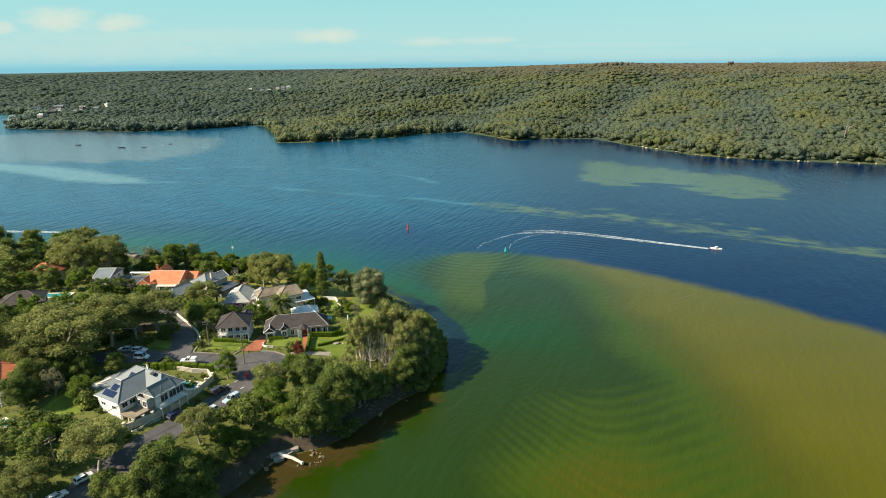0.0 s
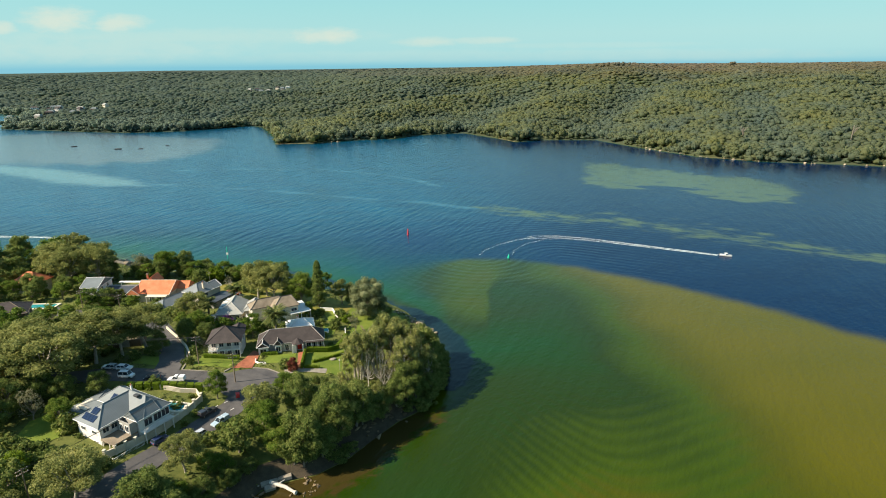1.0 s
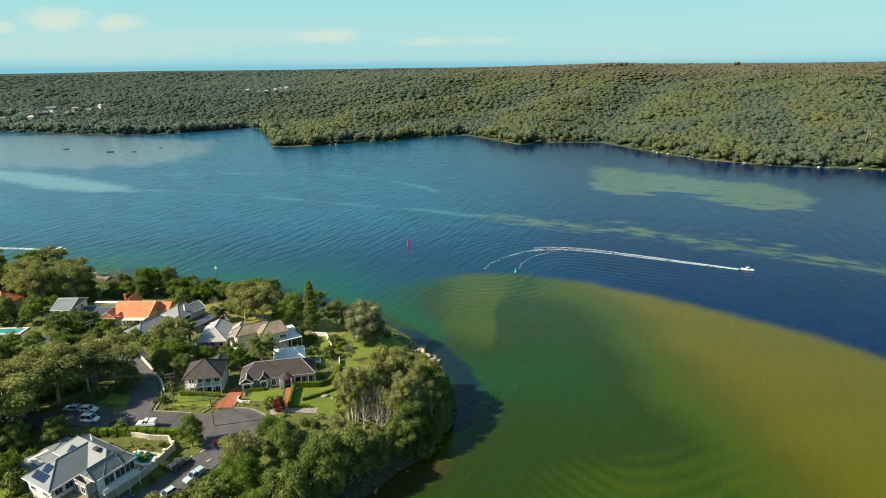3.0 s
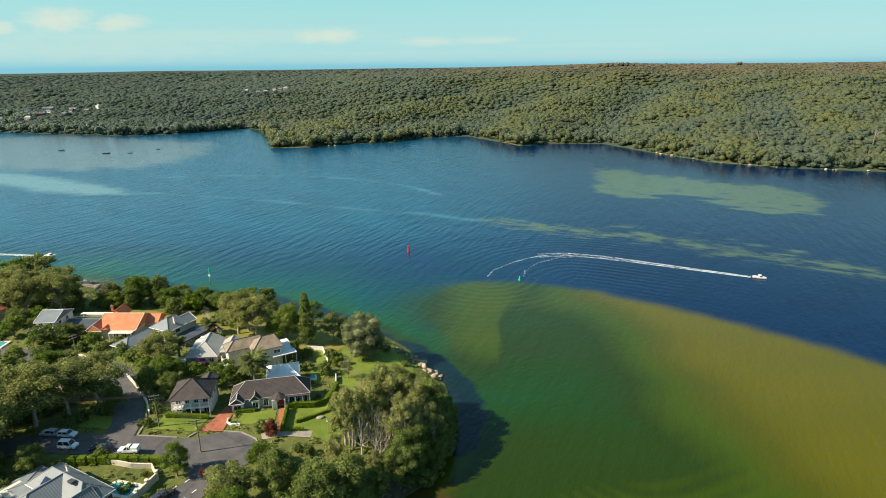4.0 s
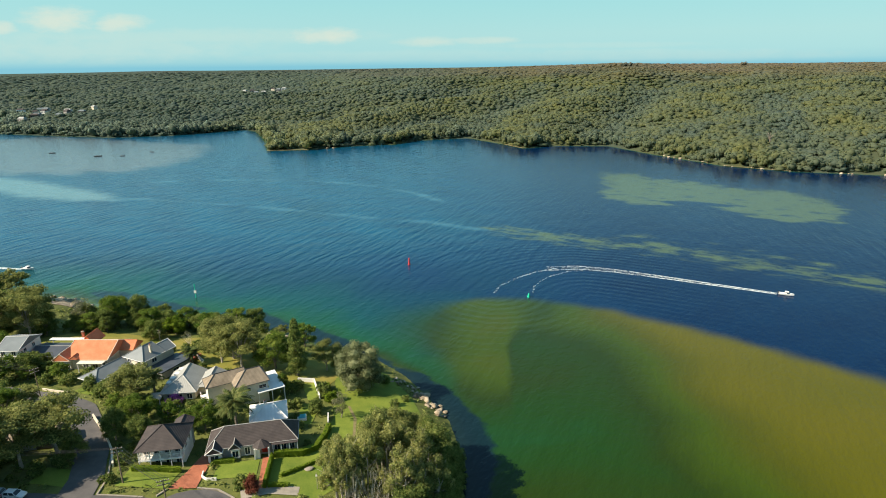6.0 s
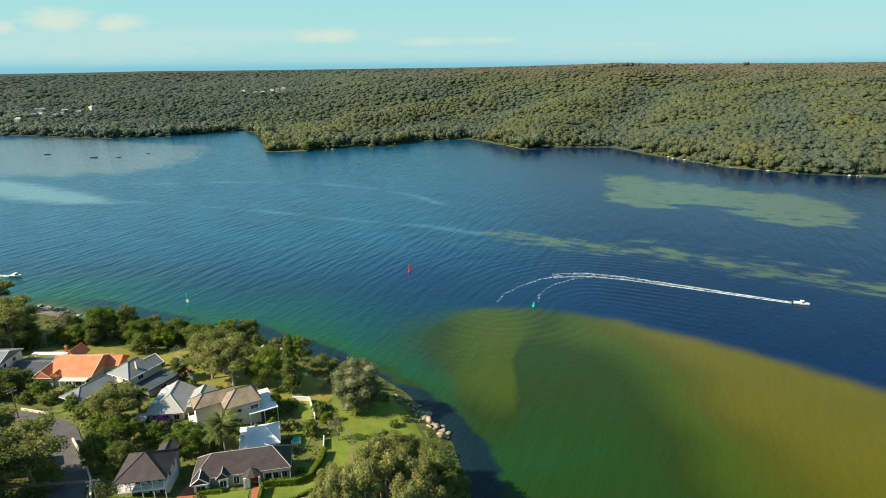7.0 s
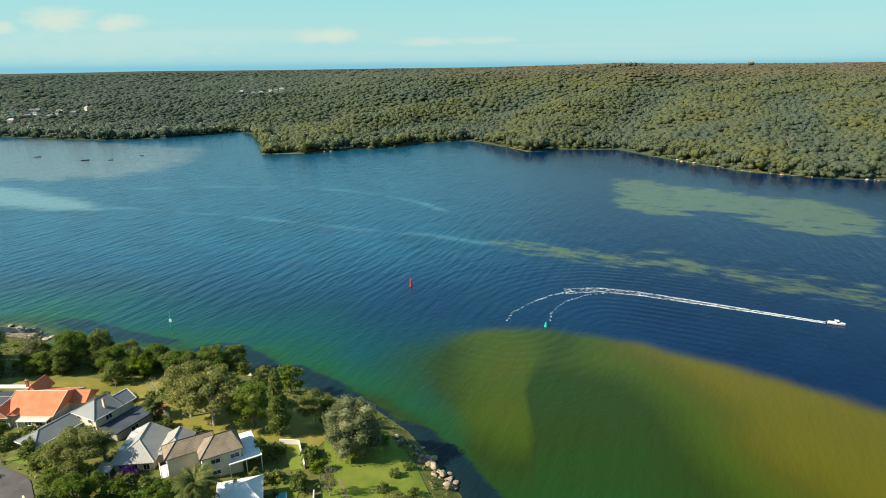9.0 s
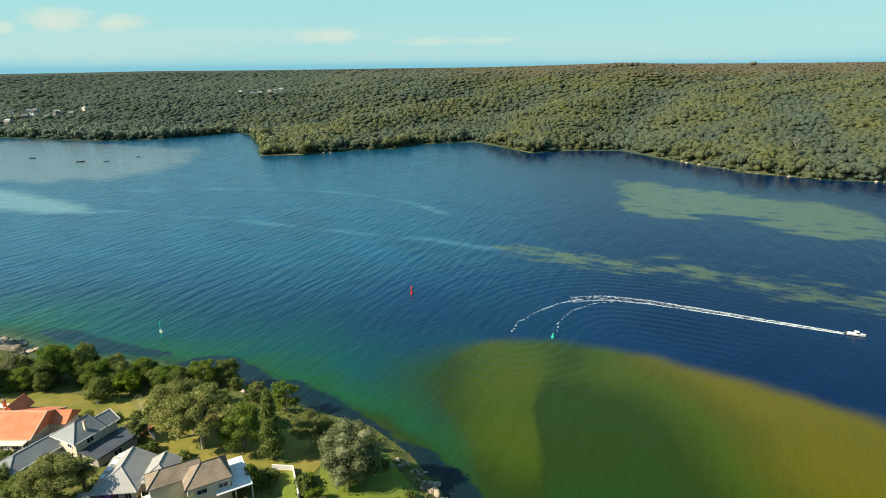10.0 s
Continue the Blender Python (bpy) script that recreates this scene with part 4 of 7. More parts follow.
NAMED = {
    "gum": ("gum_tree", "spreading olive-leaved gum tree with pale limbs", "tree"),
    "tall": ("gum_tree", "tall shoreline gum tree with bare pale stems", "tree"),
    "broad": ("broadleaf_tree", "bright green broadleaf garden tree", "tree"),
    "oak": ("she_oak", "dark green she-oak on the wooded bank", "tree"),
    "dense": ("fig_tree", "dense rounded grey-green tree on the lawn's edge", "tree"),
    "sparse": ("wattle_tree", "thin grey-green wattle tree with open crown", "tree"),
    "bare": ("bare_tree", "nearly leafless grey tree by the foreshore", "tree"),
    "column": ("pine_tree", "tall narrow dark green pine tree", "tree"),
    "conifer": ("conifer", "small pointed dark green conifer", "tree"),
    "shrub": ("shrub", "rounded dense green garden shrub", "shrub"),
    "hedge": ("clipped_shrub", "bright green shrub clipped to a ball", "shrub"),
    "scrub": ("bank_bush", "dense dark green bush near the waterline", "bush"),
    "red": ("red_shrub", "small reddish-brown ornamental tree beside the path", "shrub"),
    "bloom": ("flowering_shrub", "purple-flowering bougainvillea beside the roof", "shrub"),
}
planted = 0
PLANTED = []


def plant(kind, x, y, high, wide=1.0, variant=None):
    global planted
    while kind != "scrub" and y < 150 and float(inside(x, y, SHORE)) < 1.6:
        x, y = x - 0.7, y + 0.7
    planted += 1
    PLANTED.append((x, y, high * 0.32 * wide))
    name, label, category = NAMED[kind]
    trunk, crown = tree_mesh(kind, planted % 3 if variant is None else variant)
    ob = base(name, x, y, ground_at(x, y), planted * 67 % 360, label, category)
    s = high / 10
    ob.scale = (s * wide, s * wide, s)
    for key, me in (("trunk", trunk), ("crown", crown)):
        new(key, me).parent = ob
    return ob


def palm(x, y, high, reach):
    """A feather palm: ringed trunk and arching fronds with hanging leaflets."""
    rs = np.random.RandomState(int(abs(x) * 10))
    PLANTED.append((x, y, 3.2))
    ob = base("palm_tree", x, y, ground_at(x, y), 0, "date palm with arching feathery fronds", "palm tree")
    bm = bmesh.new()
    for k in range(6):
        add_tube(bm, (0, 0, high * k / 6 - 0.3), (0, 0, high * (k + 1) / 6 - 0.3), 0.34, 0.29, 9)
    part("trunk", bm, BARK, ob)
    for k in range(78):
        a, lift = k * 2.399, rs.uniform(-0.25, 1.3)
        out = np.array([math.cos(a), math.sin(a), 0])
        side = np.array([-math.sin(a), math.cos(a), 0])
        size = reach * rs.uniform(0.85, 1.15)
        steps = np.linspace(0.02, 1, 17)
        spine = [out * size * q * math.cos(lift * (1 - q * 0.5)) + np.array([0, 0, size * (math.sin(lift) * q - 0.42 * q * q)]) for q in steps]
        v, f = [], []
        for j in range(1, 16):
            p, q = spine[j], spine[j + 1]
            w = size * 0.2 * math.sin(math.pi * (0.2 + 0.72 * j / 16))
            for s in (-1, 1):
                b0 = len(v)
                tip = q + (q - p) * 0.9 + side * s * w + np.array([0, 0, -w * 0.35])
                v += [p, p * 0.1 + q * 0.9, tip + (q - p) * 0.4, tip]
                f.append((b0, b0 + 1, b0 + 2, b0 + 3))
        for j in range(16):
            p, q = spine[j], spine[j + 1]
            b0 = len(v)
            v += [p - side * 0.05, p + side * 0.05, q + side * 0.04, q - side * 0.04]
            f.append((b0, b0 + 1, b0 + 2, b0 + 3))
        mesh_object("frond", np.array(v) + (0, 0, high - 0.2), f, LEAF["palm"], ob)
    return ob


for x, y, h, w in ((-74.4, 106.5, 12, 1.15), (-83.7, 98.4, 9, 1.2), (-107, 162, 11, 1.2), (-89.3, 168.7, 14, 1.15), (-57.0, 117.5, 10, 1.0), (-45.1, 134.5, 11, 0.95), (-144.7, 240.4, 12, 1.1),
                   (-70.8, 217.3, 15, 0.95), (-63.5, 213.4, 15, 0.9), (-38.8, 215.6, 10, 0.9), (-85.1, 193.3, 10, 1.3)):
    plant("gum", x, y, h, w)
for x, y, h, w in ((-27, 149.7, 8, 1.1), (-25.6, 156.5, 14, 1.0), (-12.5, 156, 15, 1.1), (-18.1, 147.6, 8, 1.0), (-15.4, 164.6, 15, 1.1), (-24, 158, 14, 1.2), (-10, 158, 15, 1.1), (-17.3, 166, 16, 1.1), (-9.5, 163.6, 15, 1.1), (-5.6, 160.4, 13, 1.1), (-20.5, 160.0, 15, 1.1)):
    plant("tall", x, y, h, w)
for x, y, h, w in ((-90.6, 129.3, 7, 1.0), (-164.2, 217.6, 7, 1.1), (-49.5, 119.6, 5.5, 1.0), (-42.7, 129.4, 11, 1.0), (-38.4, 126.8, 10, 1.0), (-59, 142.9, 8, 0.8), (-42.4, 146.4, 6, 1.0), (-118, 247.2, 11, 1.1),
                   (-53.6, 213.8, 12, 1.05), (-78.8, 181.8, 8, 1.0), (-61.3, 180, 8, 0.95), (-47.6, 199.6, 6, 0.7), (-110.4, 183, 8, 1.1)):
    plant("broad", x, y, h, w)
for x, y, h in ((-118.7, 149.5, 11), (-125.3, 165.8, 9), (-113.4, 137.7, 9), (-104.9, 143.9, 8), (-132.4, 162.9, 10), (-191.7, 248.1, 13), (-59.4, 105.7, 13), (-61.5, 101.5, 12), (-55, 105, 11), (-66, 99.9, 8), (-36.7, 138.6, 11),
                (-32.5, 125.6, 14), (-28, 136, 13)):
    plant("oak", x, y, h, 1.05)
for x, y, h in ((-4, 163, 10), (-10.5, 152, 12), (-23, 139, 13), (-32, 124, 10), (-35, 127, 9), (-51.5, 112.5, 6), (-48, 116.5, 5), (-155, 247, 13), (-138.6, 240, 10), (-117.9, 240, 6), (-79.6, 174.2, 8), (-73.5, 173.5, 7),
                (-6.8, 167.4, 13), (-7, 172, 12), (-150.6, 236, 12)):
    plant("oak", x, y, h, 1.05)
for x, y, h in ((-97.9, 130.6, 8), (-128, 245, 10), (-30.1, 188.3, 7)):
    plant("sparse", x, y, h)
for x, y, h, w in ((-94.3, 110.8, 5, 1.0), (-89.8, 113.3, 5, 1.0), (-122.3, 207.9, 7, 0.8), (-101.6, 238, 7, 0.9), (-96.2, 243, 7, 0.9), (-100.4, 200.2, 3.5, 1.0), (-87.7, 247, 6, 0.9), (-34, 196.3, 3, 1.2), (-36.8, 190.4, 4, 1.0), (-36.6, 198.6, 3, 1.1)):
    plant("shrub", x, y, h, w)
plant("dense", -27.5, 204.5, 14.5, 1.05)
plant("column", -46.2, 210.1, 18, 1.0)
plant("conifer", -143.5, 185.8, 8)
plant("bare", -85.8, 229, 6)
for x, y, h in ((-21.5, 153.8, 11), (-18.6, 154.6, 12), (-15.8, 155.4, 11), (-23.4, 156.5, 10), (-17.0, 153.2, 9)):
    plant("bare", x, y, h, 0.8)
plant("red", -43.3, 157.8, 4, 0.8)
plant("bloom", -74.1, 192.2, 3, 1.4)
palm(-53.6, 179.8, 8.2, 4.2)
palm(-82.1, 198.2, 5.5, 3.0)
palm(-79.3, 216.3, 4, 2.6)
for x, y, h in ((-9.5, 177, 9), (-15.5, 175, 11), (-20, 171, 10), (-26.5, 166, 8.5)):
    plant("gum", x, y, h, 0.95)
for x, y, h in ((-107, 139, 13), (-114, 144, 14), (-121, 141, 15)):
    plant("gum", x, y, h, 1.1)
plant("gum", -102.5, 144.8, 17, 1.3)
for x, y, h in ((-205, 262, 15), (-218, 255, 16), (-231, 262, 15), (-196, 268, 12), (-158, 238, 19), (-150, 232, 18), (-141, 236, 17), (-147, 246, 17)):
    plant("oak" if y > 250 else "gum", x, y, h, 0.85)
for x, y, h in ((-88, 141.5, 6), (-126, 150, 12), (-135, 147, 13), (-116, 156, 11), (-109, 161, 10), (-84, 166.5, 6)):
    plant("oak", x, y, h, 1.2)
for x, y, h in ((-52, 109.5, 5), (-47, 117.5, 4.5), (-44.5, 121.5, 4.5), (-33.5, 123.3, 8), (-29.6, 128.4, 9), (-26.6, 133.2, 9), (-21.6, 140.2, 8), (-17.8, 143.8, 8), (-13.6, 149.2, 9), (-8.6, 153.6, 8), (-4.6, 157.6, 7), (-3.0, 168, 8), (-2.4, 174, 7)):
    plant("oak", x, y, h, 1.15)
# bushes that overhang the waterline of the south bank
rs = np.random.RandomState(14)
for a, b in zip(SHORE[1:12], SHORE[2:13]):
    n = max(1, int(np.hypot(*(b - a)) / 2.0))
    for k in range(n):
        p = a + (b - a) * (k + rs.rand()) / n
        away = np.array([-(b - a)[1], (b - a)[0]]) / np.hypot(*(b - a))
        p = p + away * rs.uniform(-0.7, 1.6)
        if 29 < -p[0] < 50 or 11 < -p[0] < 23 or p[1] > 184:
            continue
        plant("scrub", float(p[0]), float(p[1]), rs.uniform(2.2, 4.2), 1.2, k % 3)
# garden slope below the grey-roofed house
for x, y, h, w in ((-84.5, 116.6, 3.6, 1.2), (-81.5, 115, 3.4, 1.2), (-78.6, 113.8, 3.0, 1.2), (-75.8, 115.4, 2.4, 1.2), (-87.5, 127.5, 5.0, 1.1)):
    plant("shrub", x, y, h, w, 3)
# foreshore garden planting
for x, y, h, w in ((-112, 250, 11, 1.1), (-122, 251, 10, 1.1), (-104, 252, 8, 1.2), (-76, 236, 6, 1.2), (-35, 216, 8, 1.0)):
    plant("oak", x, y, h, w)
for x, y, h, w in ((-98, 250.5, 4, 1.3), (-92, 252, 3.6, 1.3), (-86, 252.5, 4, 1.2), (-81, 247, 3, 1.4), (-61, 222, 3.4, 1.3), (-57, 219, 3, 1.3), (-72, 222, 3, 1.2), (-47, 217, 2.6, 1.3), (-67, 236, 3.6, 1.3), (-60, 238, 3.4, 1.3)):
    plant("scrub", x, y, h, w)
plant("gum", -68, 220, 14, 1.1)
# wall of coastal bush along the foreshore, with taller trees in it
rs = np.random.RandomState(41)
for k in range(30):
    x = -141 + 2.4 * k + rs.uniform(-1, 1)
    low = 0.45 if x < -131 else 1.0
    y = 244 + 6 * math.sin(k * 0.7) * 0.5 + rs.uniform(-2, 2.5) + (3 if x > -112 else 0)
    plant(("scrub", "oak", "scrub", "broad")[k % 4], x, y, low * (rs.uniform(3.4, 5.2) if k % 2 == 0 else rs.uniform(5.5, 8.5)), 1.25, k % 3)
for x, y, h in ((-131, 249, 10), (-127, 246, 9)):
    plant("sparse" if x < -130 else "oak", x, y, h, 1.1)
for x, y, h in ((-17, 197, 2.0), (-14.5, 200.5, 1.8), (-19.5, 191, 2.2), (-16, 188, 2.4), (-12.5, 190.5, 2.0), (-13.5, 184.5, 2.6), (-21, 210, 2.4), (-24, 214, 2.0)):
    plant("shrub", x, y, h, 1.3, 3)
for x, y, h in ((-97, 118.5, 3.4), (-94, 119.2, 3.6), (-91, 118.2, 3.4), (-88, 119.5, 3.2), (-99, 115, 4), (-95.5, 114.5, 4), (-91.5, 114, 4), (-87.5, 114.5, 3.4)):
    plant("shrub", x, y, h, 1.25, 3)
for x, y, h in ((-103, 125.5, 9), (-104.5, 132, 10), (-100.5, 138, 9), (-95, 138.5, 7)):
    plant("oak", x, y, h, 1.15)
for x, y, h in ((-102, 226.5, 2.2), (-98, 227, 2.4), (-94, 226, 2.0), (-90, 225, 2.6), (-85.5, 226, 2.4), (-82, 227.5, 3), (-78, 224.5, 3), (-74, 223, 2.4), (-66.5, 210, 2.2), (-75, 212, 2.6)):
    plant("shrub", x, y, h, 1.3, 3)
# gums that shade the street
for x, y, h, w in ((-98, 157.5, 16, 1.2), (-93.5, 163, 14, 1.1), (-112, 152, 15, 1.2)):
    plant("gum", x, y, h, w)
for x, y, h in ((-153, 217, 8), (-144, 219, 7), (-148, 223, 7), (-159, 221, 9), (-137, 216, 5)):
    plant("oak", x, y, h, 1.15)
# front gardens of the terracotta and the dark-roofed house
plant("hedge", -101.5, 202.2, 3.2, 1.0)
for x, y, h, w in ((-126, 208, 5, 1.1), (-121, 205, 4.5, 1.2), (-117, 209, 4, 1.2), (-112, 206, 5, 1.1), (-108, 203, 3.4, 1.3), (-128, 214, 4, 1.1), (-115, 203, 3.2, 1.3), (-104, 206, 3.6, 1.2), (-98, 205, 3.0, 1.3), (-124, 201.8, 2.6, 1.2)):
    plant("broad" if h > 4.2 else "shrub", x, y, h, w, 3)
# garden thicket between the side street and the silver-roofed house
for x, y, h, w in ((-95, 197, 3.4, 1.3), (-100, 199, 3, 1.3), (-91, 194, 4, 1.2), (-86, 187, 5, 1.1), (-82, 190, 4, 1.3), (-78, 187, 4.5, 1.2), (-72, 184, 5, 1.2), (-68, 187, 4, 1.2), (-65, 180, 5.5, 1.1), (-58, 184.5, 4, 1.1), (-88, 200, 3.4, 1.2), (-92, 203, 3, 1.2)):
    plant("broad" if h > 4.2 else "shrub", x, y, h, w, 3)


# ---- roads, lawns, walls ----
OPEN_GROUND, STREETS, BUILT = [], [], []


def drape(name, outline, material, off, label="", category="", kind="structure", cell=1.6):
    """A flat sheet with that outline, laid over the ground."""
    OPEN_GROUND.append(np.array(outline, float))
    bm = bmesh.new()
    ring = []
    for i in range(len(outline)):
        a, b = np.array(outline[i], float), np.array(outline[(i + 1) % len(outline)], float)
        n = max(1, int(np.hypot(*(b - a)) / cell))
        ring += [a + (b - a) * k / n for k in range(n)]
    bm.faces.new([bm.verts.new((p[0], p[1], 0)) for p in ring])
    bmesh.ops.triangulate(bm, faces=bm.faces[:])
    for _ in range(5):
        long = [e for e in bm.edges if e.calc_length() > cell * 1.5]
        if not long:
            break
        bmesh.ops.subdivide_edges(bm, edges=long, cuts=1)
        bmesh.ops.triangulate(bm, faces=bm.faces[:])
        bmesh.ops.beautify_fill(bm, faces=bm.faces[:], edges=[e for e in bm.edges if len(e.link_faces) == 2])
    z = land(np.array([v.co.x for v in bm.verts]), np.array([v.co.y for v in bm.verts]))
    for v, h in zip(bm.verts, z):
        v.co.z = h + off
    bmesh.ops.recalc_face_normals(bm, faces=bm.faces[:])
    if sum(f.normal.z for f in bm.faces) < 0:
        bmesh.ops.reverse_faces(bm, faces=bm.faces[:])
    me = bpy.data.meshes.new(name)
    bm.to_mesh(me)
    bm.free()
    me.materials.append(material)
    me.shade_smooth()
    return tagged(new(name, me), label, category, kind=kind)


def resample(points, gap=1.5):
    out = []
    for a, b in zip(points[:-1], points[1:]):
        a, b = np.array(a, float), np.array(b, float)
        n = max(1, int(np.hypot(*(b - a)) / gap))
        out += [a + (b - a) * k / n for k in range(n)]
    return np.array(out + [np.array(points[-1], float)])


def ribbon(name, points, width, material, off, label="", category="", kind="structure", high=0.0, parent=None, level=None):
    """A strip along a line on the ground; with high a kerb or wall of that height."""
    p = resample(points)
    if level is None:
        STREETS.append((np.array(points, float), width / 2))
    way = np.gradient(p, axis=0)
    way /= np.linalg.norm(way, axis=1)[:, None]
    side = np.stack([way[:, 1], -way[:, 0]], 1)
    rows = 5 if not high else 2
    v, f = [], []
    for k in range(rows):
        q = p + side * width * (k / (rows - 1) - 0.5)
        z = land(q[:, 0], q[:, 1]) if level is None else np.full(len(q), level)
        v.append(np.stack([q[:, 0], q[:, 1], z + off + high], 1))
    n = len(p)
    for k in range(rows - 1):
        f += [(k * n + i, (k + 1) * n + i, (k + 1) * n + i + 1, k * n + i + 1)[::-1] for i in range(n - 1)]
    if high:
        low = [a.copy() for a in v]
        for a in low:
            a[:, 2] -= high + 0.8
        v += low
        f += [(i, i + 1, 2 * n + i + 1, 2 * n + i) for i in range(n - 1)] + [(n + i + 1, n + i, 3 * n + i, 3 * n + i + 1) for i in range(n - 1)]
        f += [(0, 2 * n, 3 * n, n), (n - 1, 2 * n - 1, 4 * n - 1, 3 * n - 1)]
    return tagged(mesh_object(name, np.concatenate(v), f, material, parent), label, category, kind=kind)


# lawns and open ground
drape("front_lawn", [(-52.5, 161), (-43.8, 162.5), (-44.6, 168), (-53.2, 166.3)], LAWN, 0.1, "sunlit mown front lawn", "lawn")
drape("front_lawn", [(-71, 157.5), (-61, 157.6), (-60, 163), (-70.5, 163.5)], LAWN, 0.1, "mown lawn before the balcony house", "lawn")
drape("park_lawn", [(-41.5, 160), (-30, 157), (-22, 166), (-14, 178), (-9, 191), (-13, 203), (-21, 216), (-28, 222), (-36, 216), (-34, 200), (-32, 188), (-33, 178), (-36, 171.5), (-41.8, 169)], LAWN, 0.1, "open green lawn sloping to the point", "lawn")
drape("foreshore_lawn", [(-36, 205), (-44, 205.5), (-52, 208), (-60, 205), (-70, 207), (-76, 214), (-84, 222), (-100, 228), (-125, 229), (-150, 230), (-150, 236), (-125, 240), (-100, 239), (-86, 240), (-72, 230), (-56, 226), (-40, 222), (-33, 215)], DRY_LAWN, 0.1, "dry grass reserve along the foreshore", "lawn")
drape("back_lawn", [(-97, 122), (-98.3, 130), (-95.5, 133.8), (-89.5, 130.8), (-88.2, 124.5), (-91, 121)], LAWN, 0.1, "bright green back lawn", "lawn")
drape("verge", [(-88, 157), (-79, 156.5), (-79.5, 162), (-88, 163)], LAWN, 0.1, "grass verge under the gum tree", "lawn")
drape("yard_lawn", [(-104, 197.6), (-97, 194.6), (-95, 198), (-102, 201)], LAWN, 0.1, "patch of front lawn beside the street", "lawn")
drape("walled_lawn", [(-40.2, 196), (-44, 205), (-40.5, 205.5), (-37.5, 197)], LAWN, 0.1, "small walled garden lawn", "lawn")
drape("side_lawn", [(-40.5, 184), (-36.8, 184.5), (-36.6, 194.5), (-41.5, 194)], LAWN, 0.1, "narrow shaded side lawn", "lawn")
drape("rock_platform", [(-167, 278), (-166, 288), (-156, 290), (-149, 281), (-147, 273), (-157, 271)], ROCK, 0.14, "flat weathered sandstone platform at the water's edge", "rock platform")
# mud strip whose dark colour also stands in for shade under the trees
ribbon("shaded_mud_bank", [(-50.5, 108), (-46.3, 115), (-43.5, 120.6), (-37.6, 124.2), (-31.4, 126.3), (-25.8, 131.2), (-20.8, 138.4), (-14.5, 147), (-7.6, 153)], 4.6, SHADE_MUD, 0.12, "bank mud with the trees' shade put into its dark colour", "bank")
# streets
BULB = [(-53 + 8.6 * math.cos(a * math.tau / 20), 150.5 + 7.4 * math.sin(a * math.tau / 20)) for a in range(20)]
drape("road", BULB, ASPHALT, 0.15, "grey asphalt turning circle", "road")
ribbon("road", [(-58, 151), (-68, 151), (-80, 150.5), (-100, 149), (-125, 147), (-160, 150)], 7.6, ASPHALT, 0.14, "shaded asphalt street with parked cars", "road")
ribbon("road", [(-76.5, 152), (-78, 160), (-81.5, 168), (-87, 177), (-95, 187), (-106, 193), (-122, 197), (-145, 203), (-165, 208)], 6.6, ASPHALT, 0.16, "narrow asphalt side street", "road")
ribbon("road", [(-52.5, 148), (-54, 140), (-58.5, 133), (-64.5, 122.5), (-70.5, 111), (-76.5, 100.5), (-84, 88), (-95, 70)], 6.4, ASPHALT, 0.17, "asphalt lane down to the water", "road")
drape("driveway", [(-60.2, 157.6), (-54.8, 158.2), (-55.0, 167.5), (-57.8, 169.5), (-58.6, 163.5)], BRICK_RED, 0.19, "red brick driveway between two houses", "driveway")
ribbon("footpath", [(-45.2, 156.6), (-40, 158.6), (-34, 159)], 2.6, CONCRETE, 0.14, "pale concrete footpath at the turning circle", "path")
ribbon("front_path", [(-41.6, 158.8), (-43.4, 169)], 1.6, BRICK_RED, 0.16, "red brick path to the front door", "path")
ribbon("dirt_track", [(-26.5, 172), (-25.6, 180), (-26.5, 188), (-29, 194)], 0.75, TRACK, 0.13, "worn dirt track across the lawn", "path")
for line in ([(-61.6, 155.4), (-60.4, 157.6)], [(-54.6, 158.3), (-50.2, 157.9), (-46.2, 155.6), (-44.2, 152)], [(-73.0, 154.9), (-73.6, 160), (-77.2, 168)], [(-64, 154.9), (-73, 154.7)]):
    tagged(ribbon("kerb", line, 0.32, CONCRETE, 0.12, "", "", high=0.14), "pale concrete kerb along the asphalt", "kerb", kind="structure")
for x, y, a in ((-58.5, 139.5, 58), (-56.2, 141.8, 58), (-53.8, 139.2, 60), (-74.5, 103.6, 61), (-76.8, 99.6, 61)):
    ob = mesh_object("lane_line", [(-0.9, -0.1, 0), (0.9, -0.1, 0), (0.9, 0.1, 0), (-0.9, 0.1, 0)], [(0, 1, 2, 3)], WHITE)
    ob.matrix_basis = pose(x, y, ground_at(x, y) + 0.2, 0, 0, a)
    tagged(ob, "worn white dash painted on the lane", "road marking", "lane dashes", "structure")


def hedge(points, width, high, label, lumps=0):
    """A clipped hedge: a solid body with leaf tufts all over it."""
    p = resample(points, 0.6)
    rs = np.random.RandomState(len(p) + int(abs(points[0][0])))
    body = ribbon("hedge_body", points, width * 0.8, LEAF["hedge"], 0, high=high * 0.92, kind="")
    ob = base("hedge", 0, 0, 0, 0, label, "hedge")
    body.name, body.parent = "hedge_body", ob
    pieces = []
    for q in p:
        z = ground_at(q[0], q[1])
        pieces.append(tufts(rs, (q[0], q[1], z + high * 0.5), (width * 0.55, width * 0.55, high * 0.56), 26, 0.3, -0.5, (0.85, 1.08)))
    v, f = join(pieces)
    mesh_object("leaves", v, f, LEAF["hedge"], ob)
    return ob


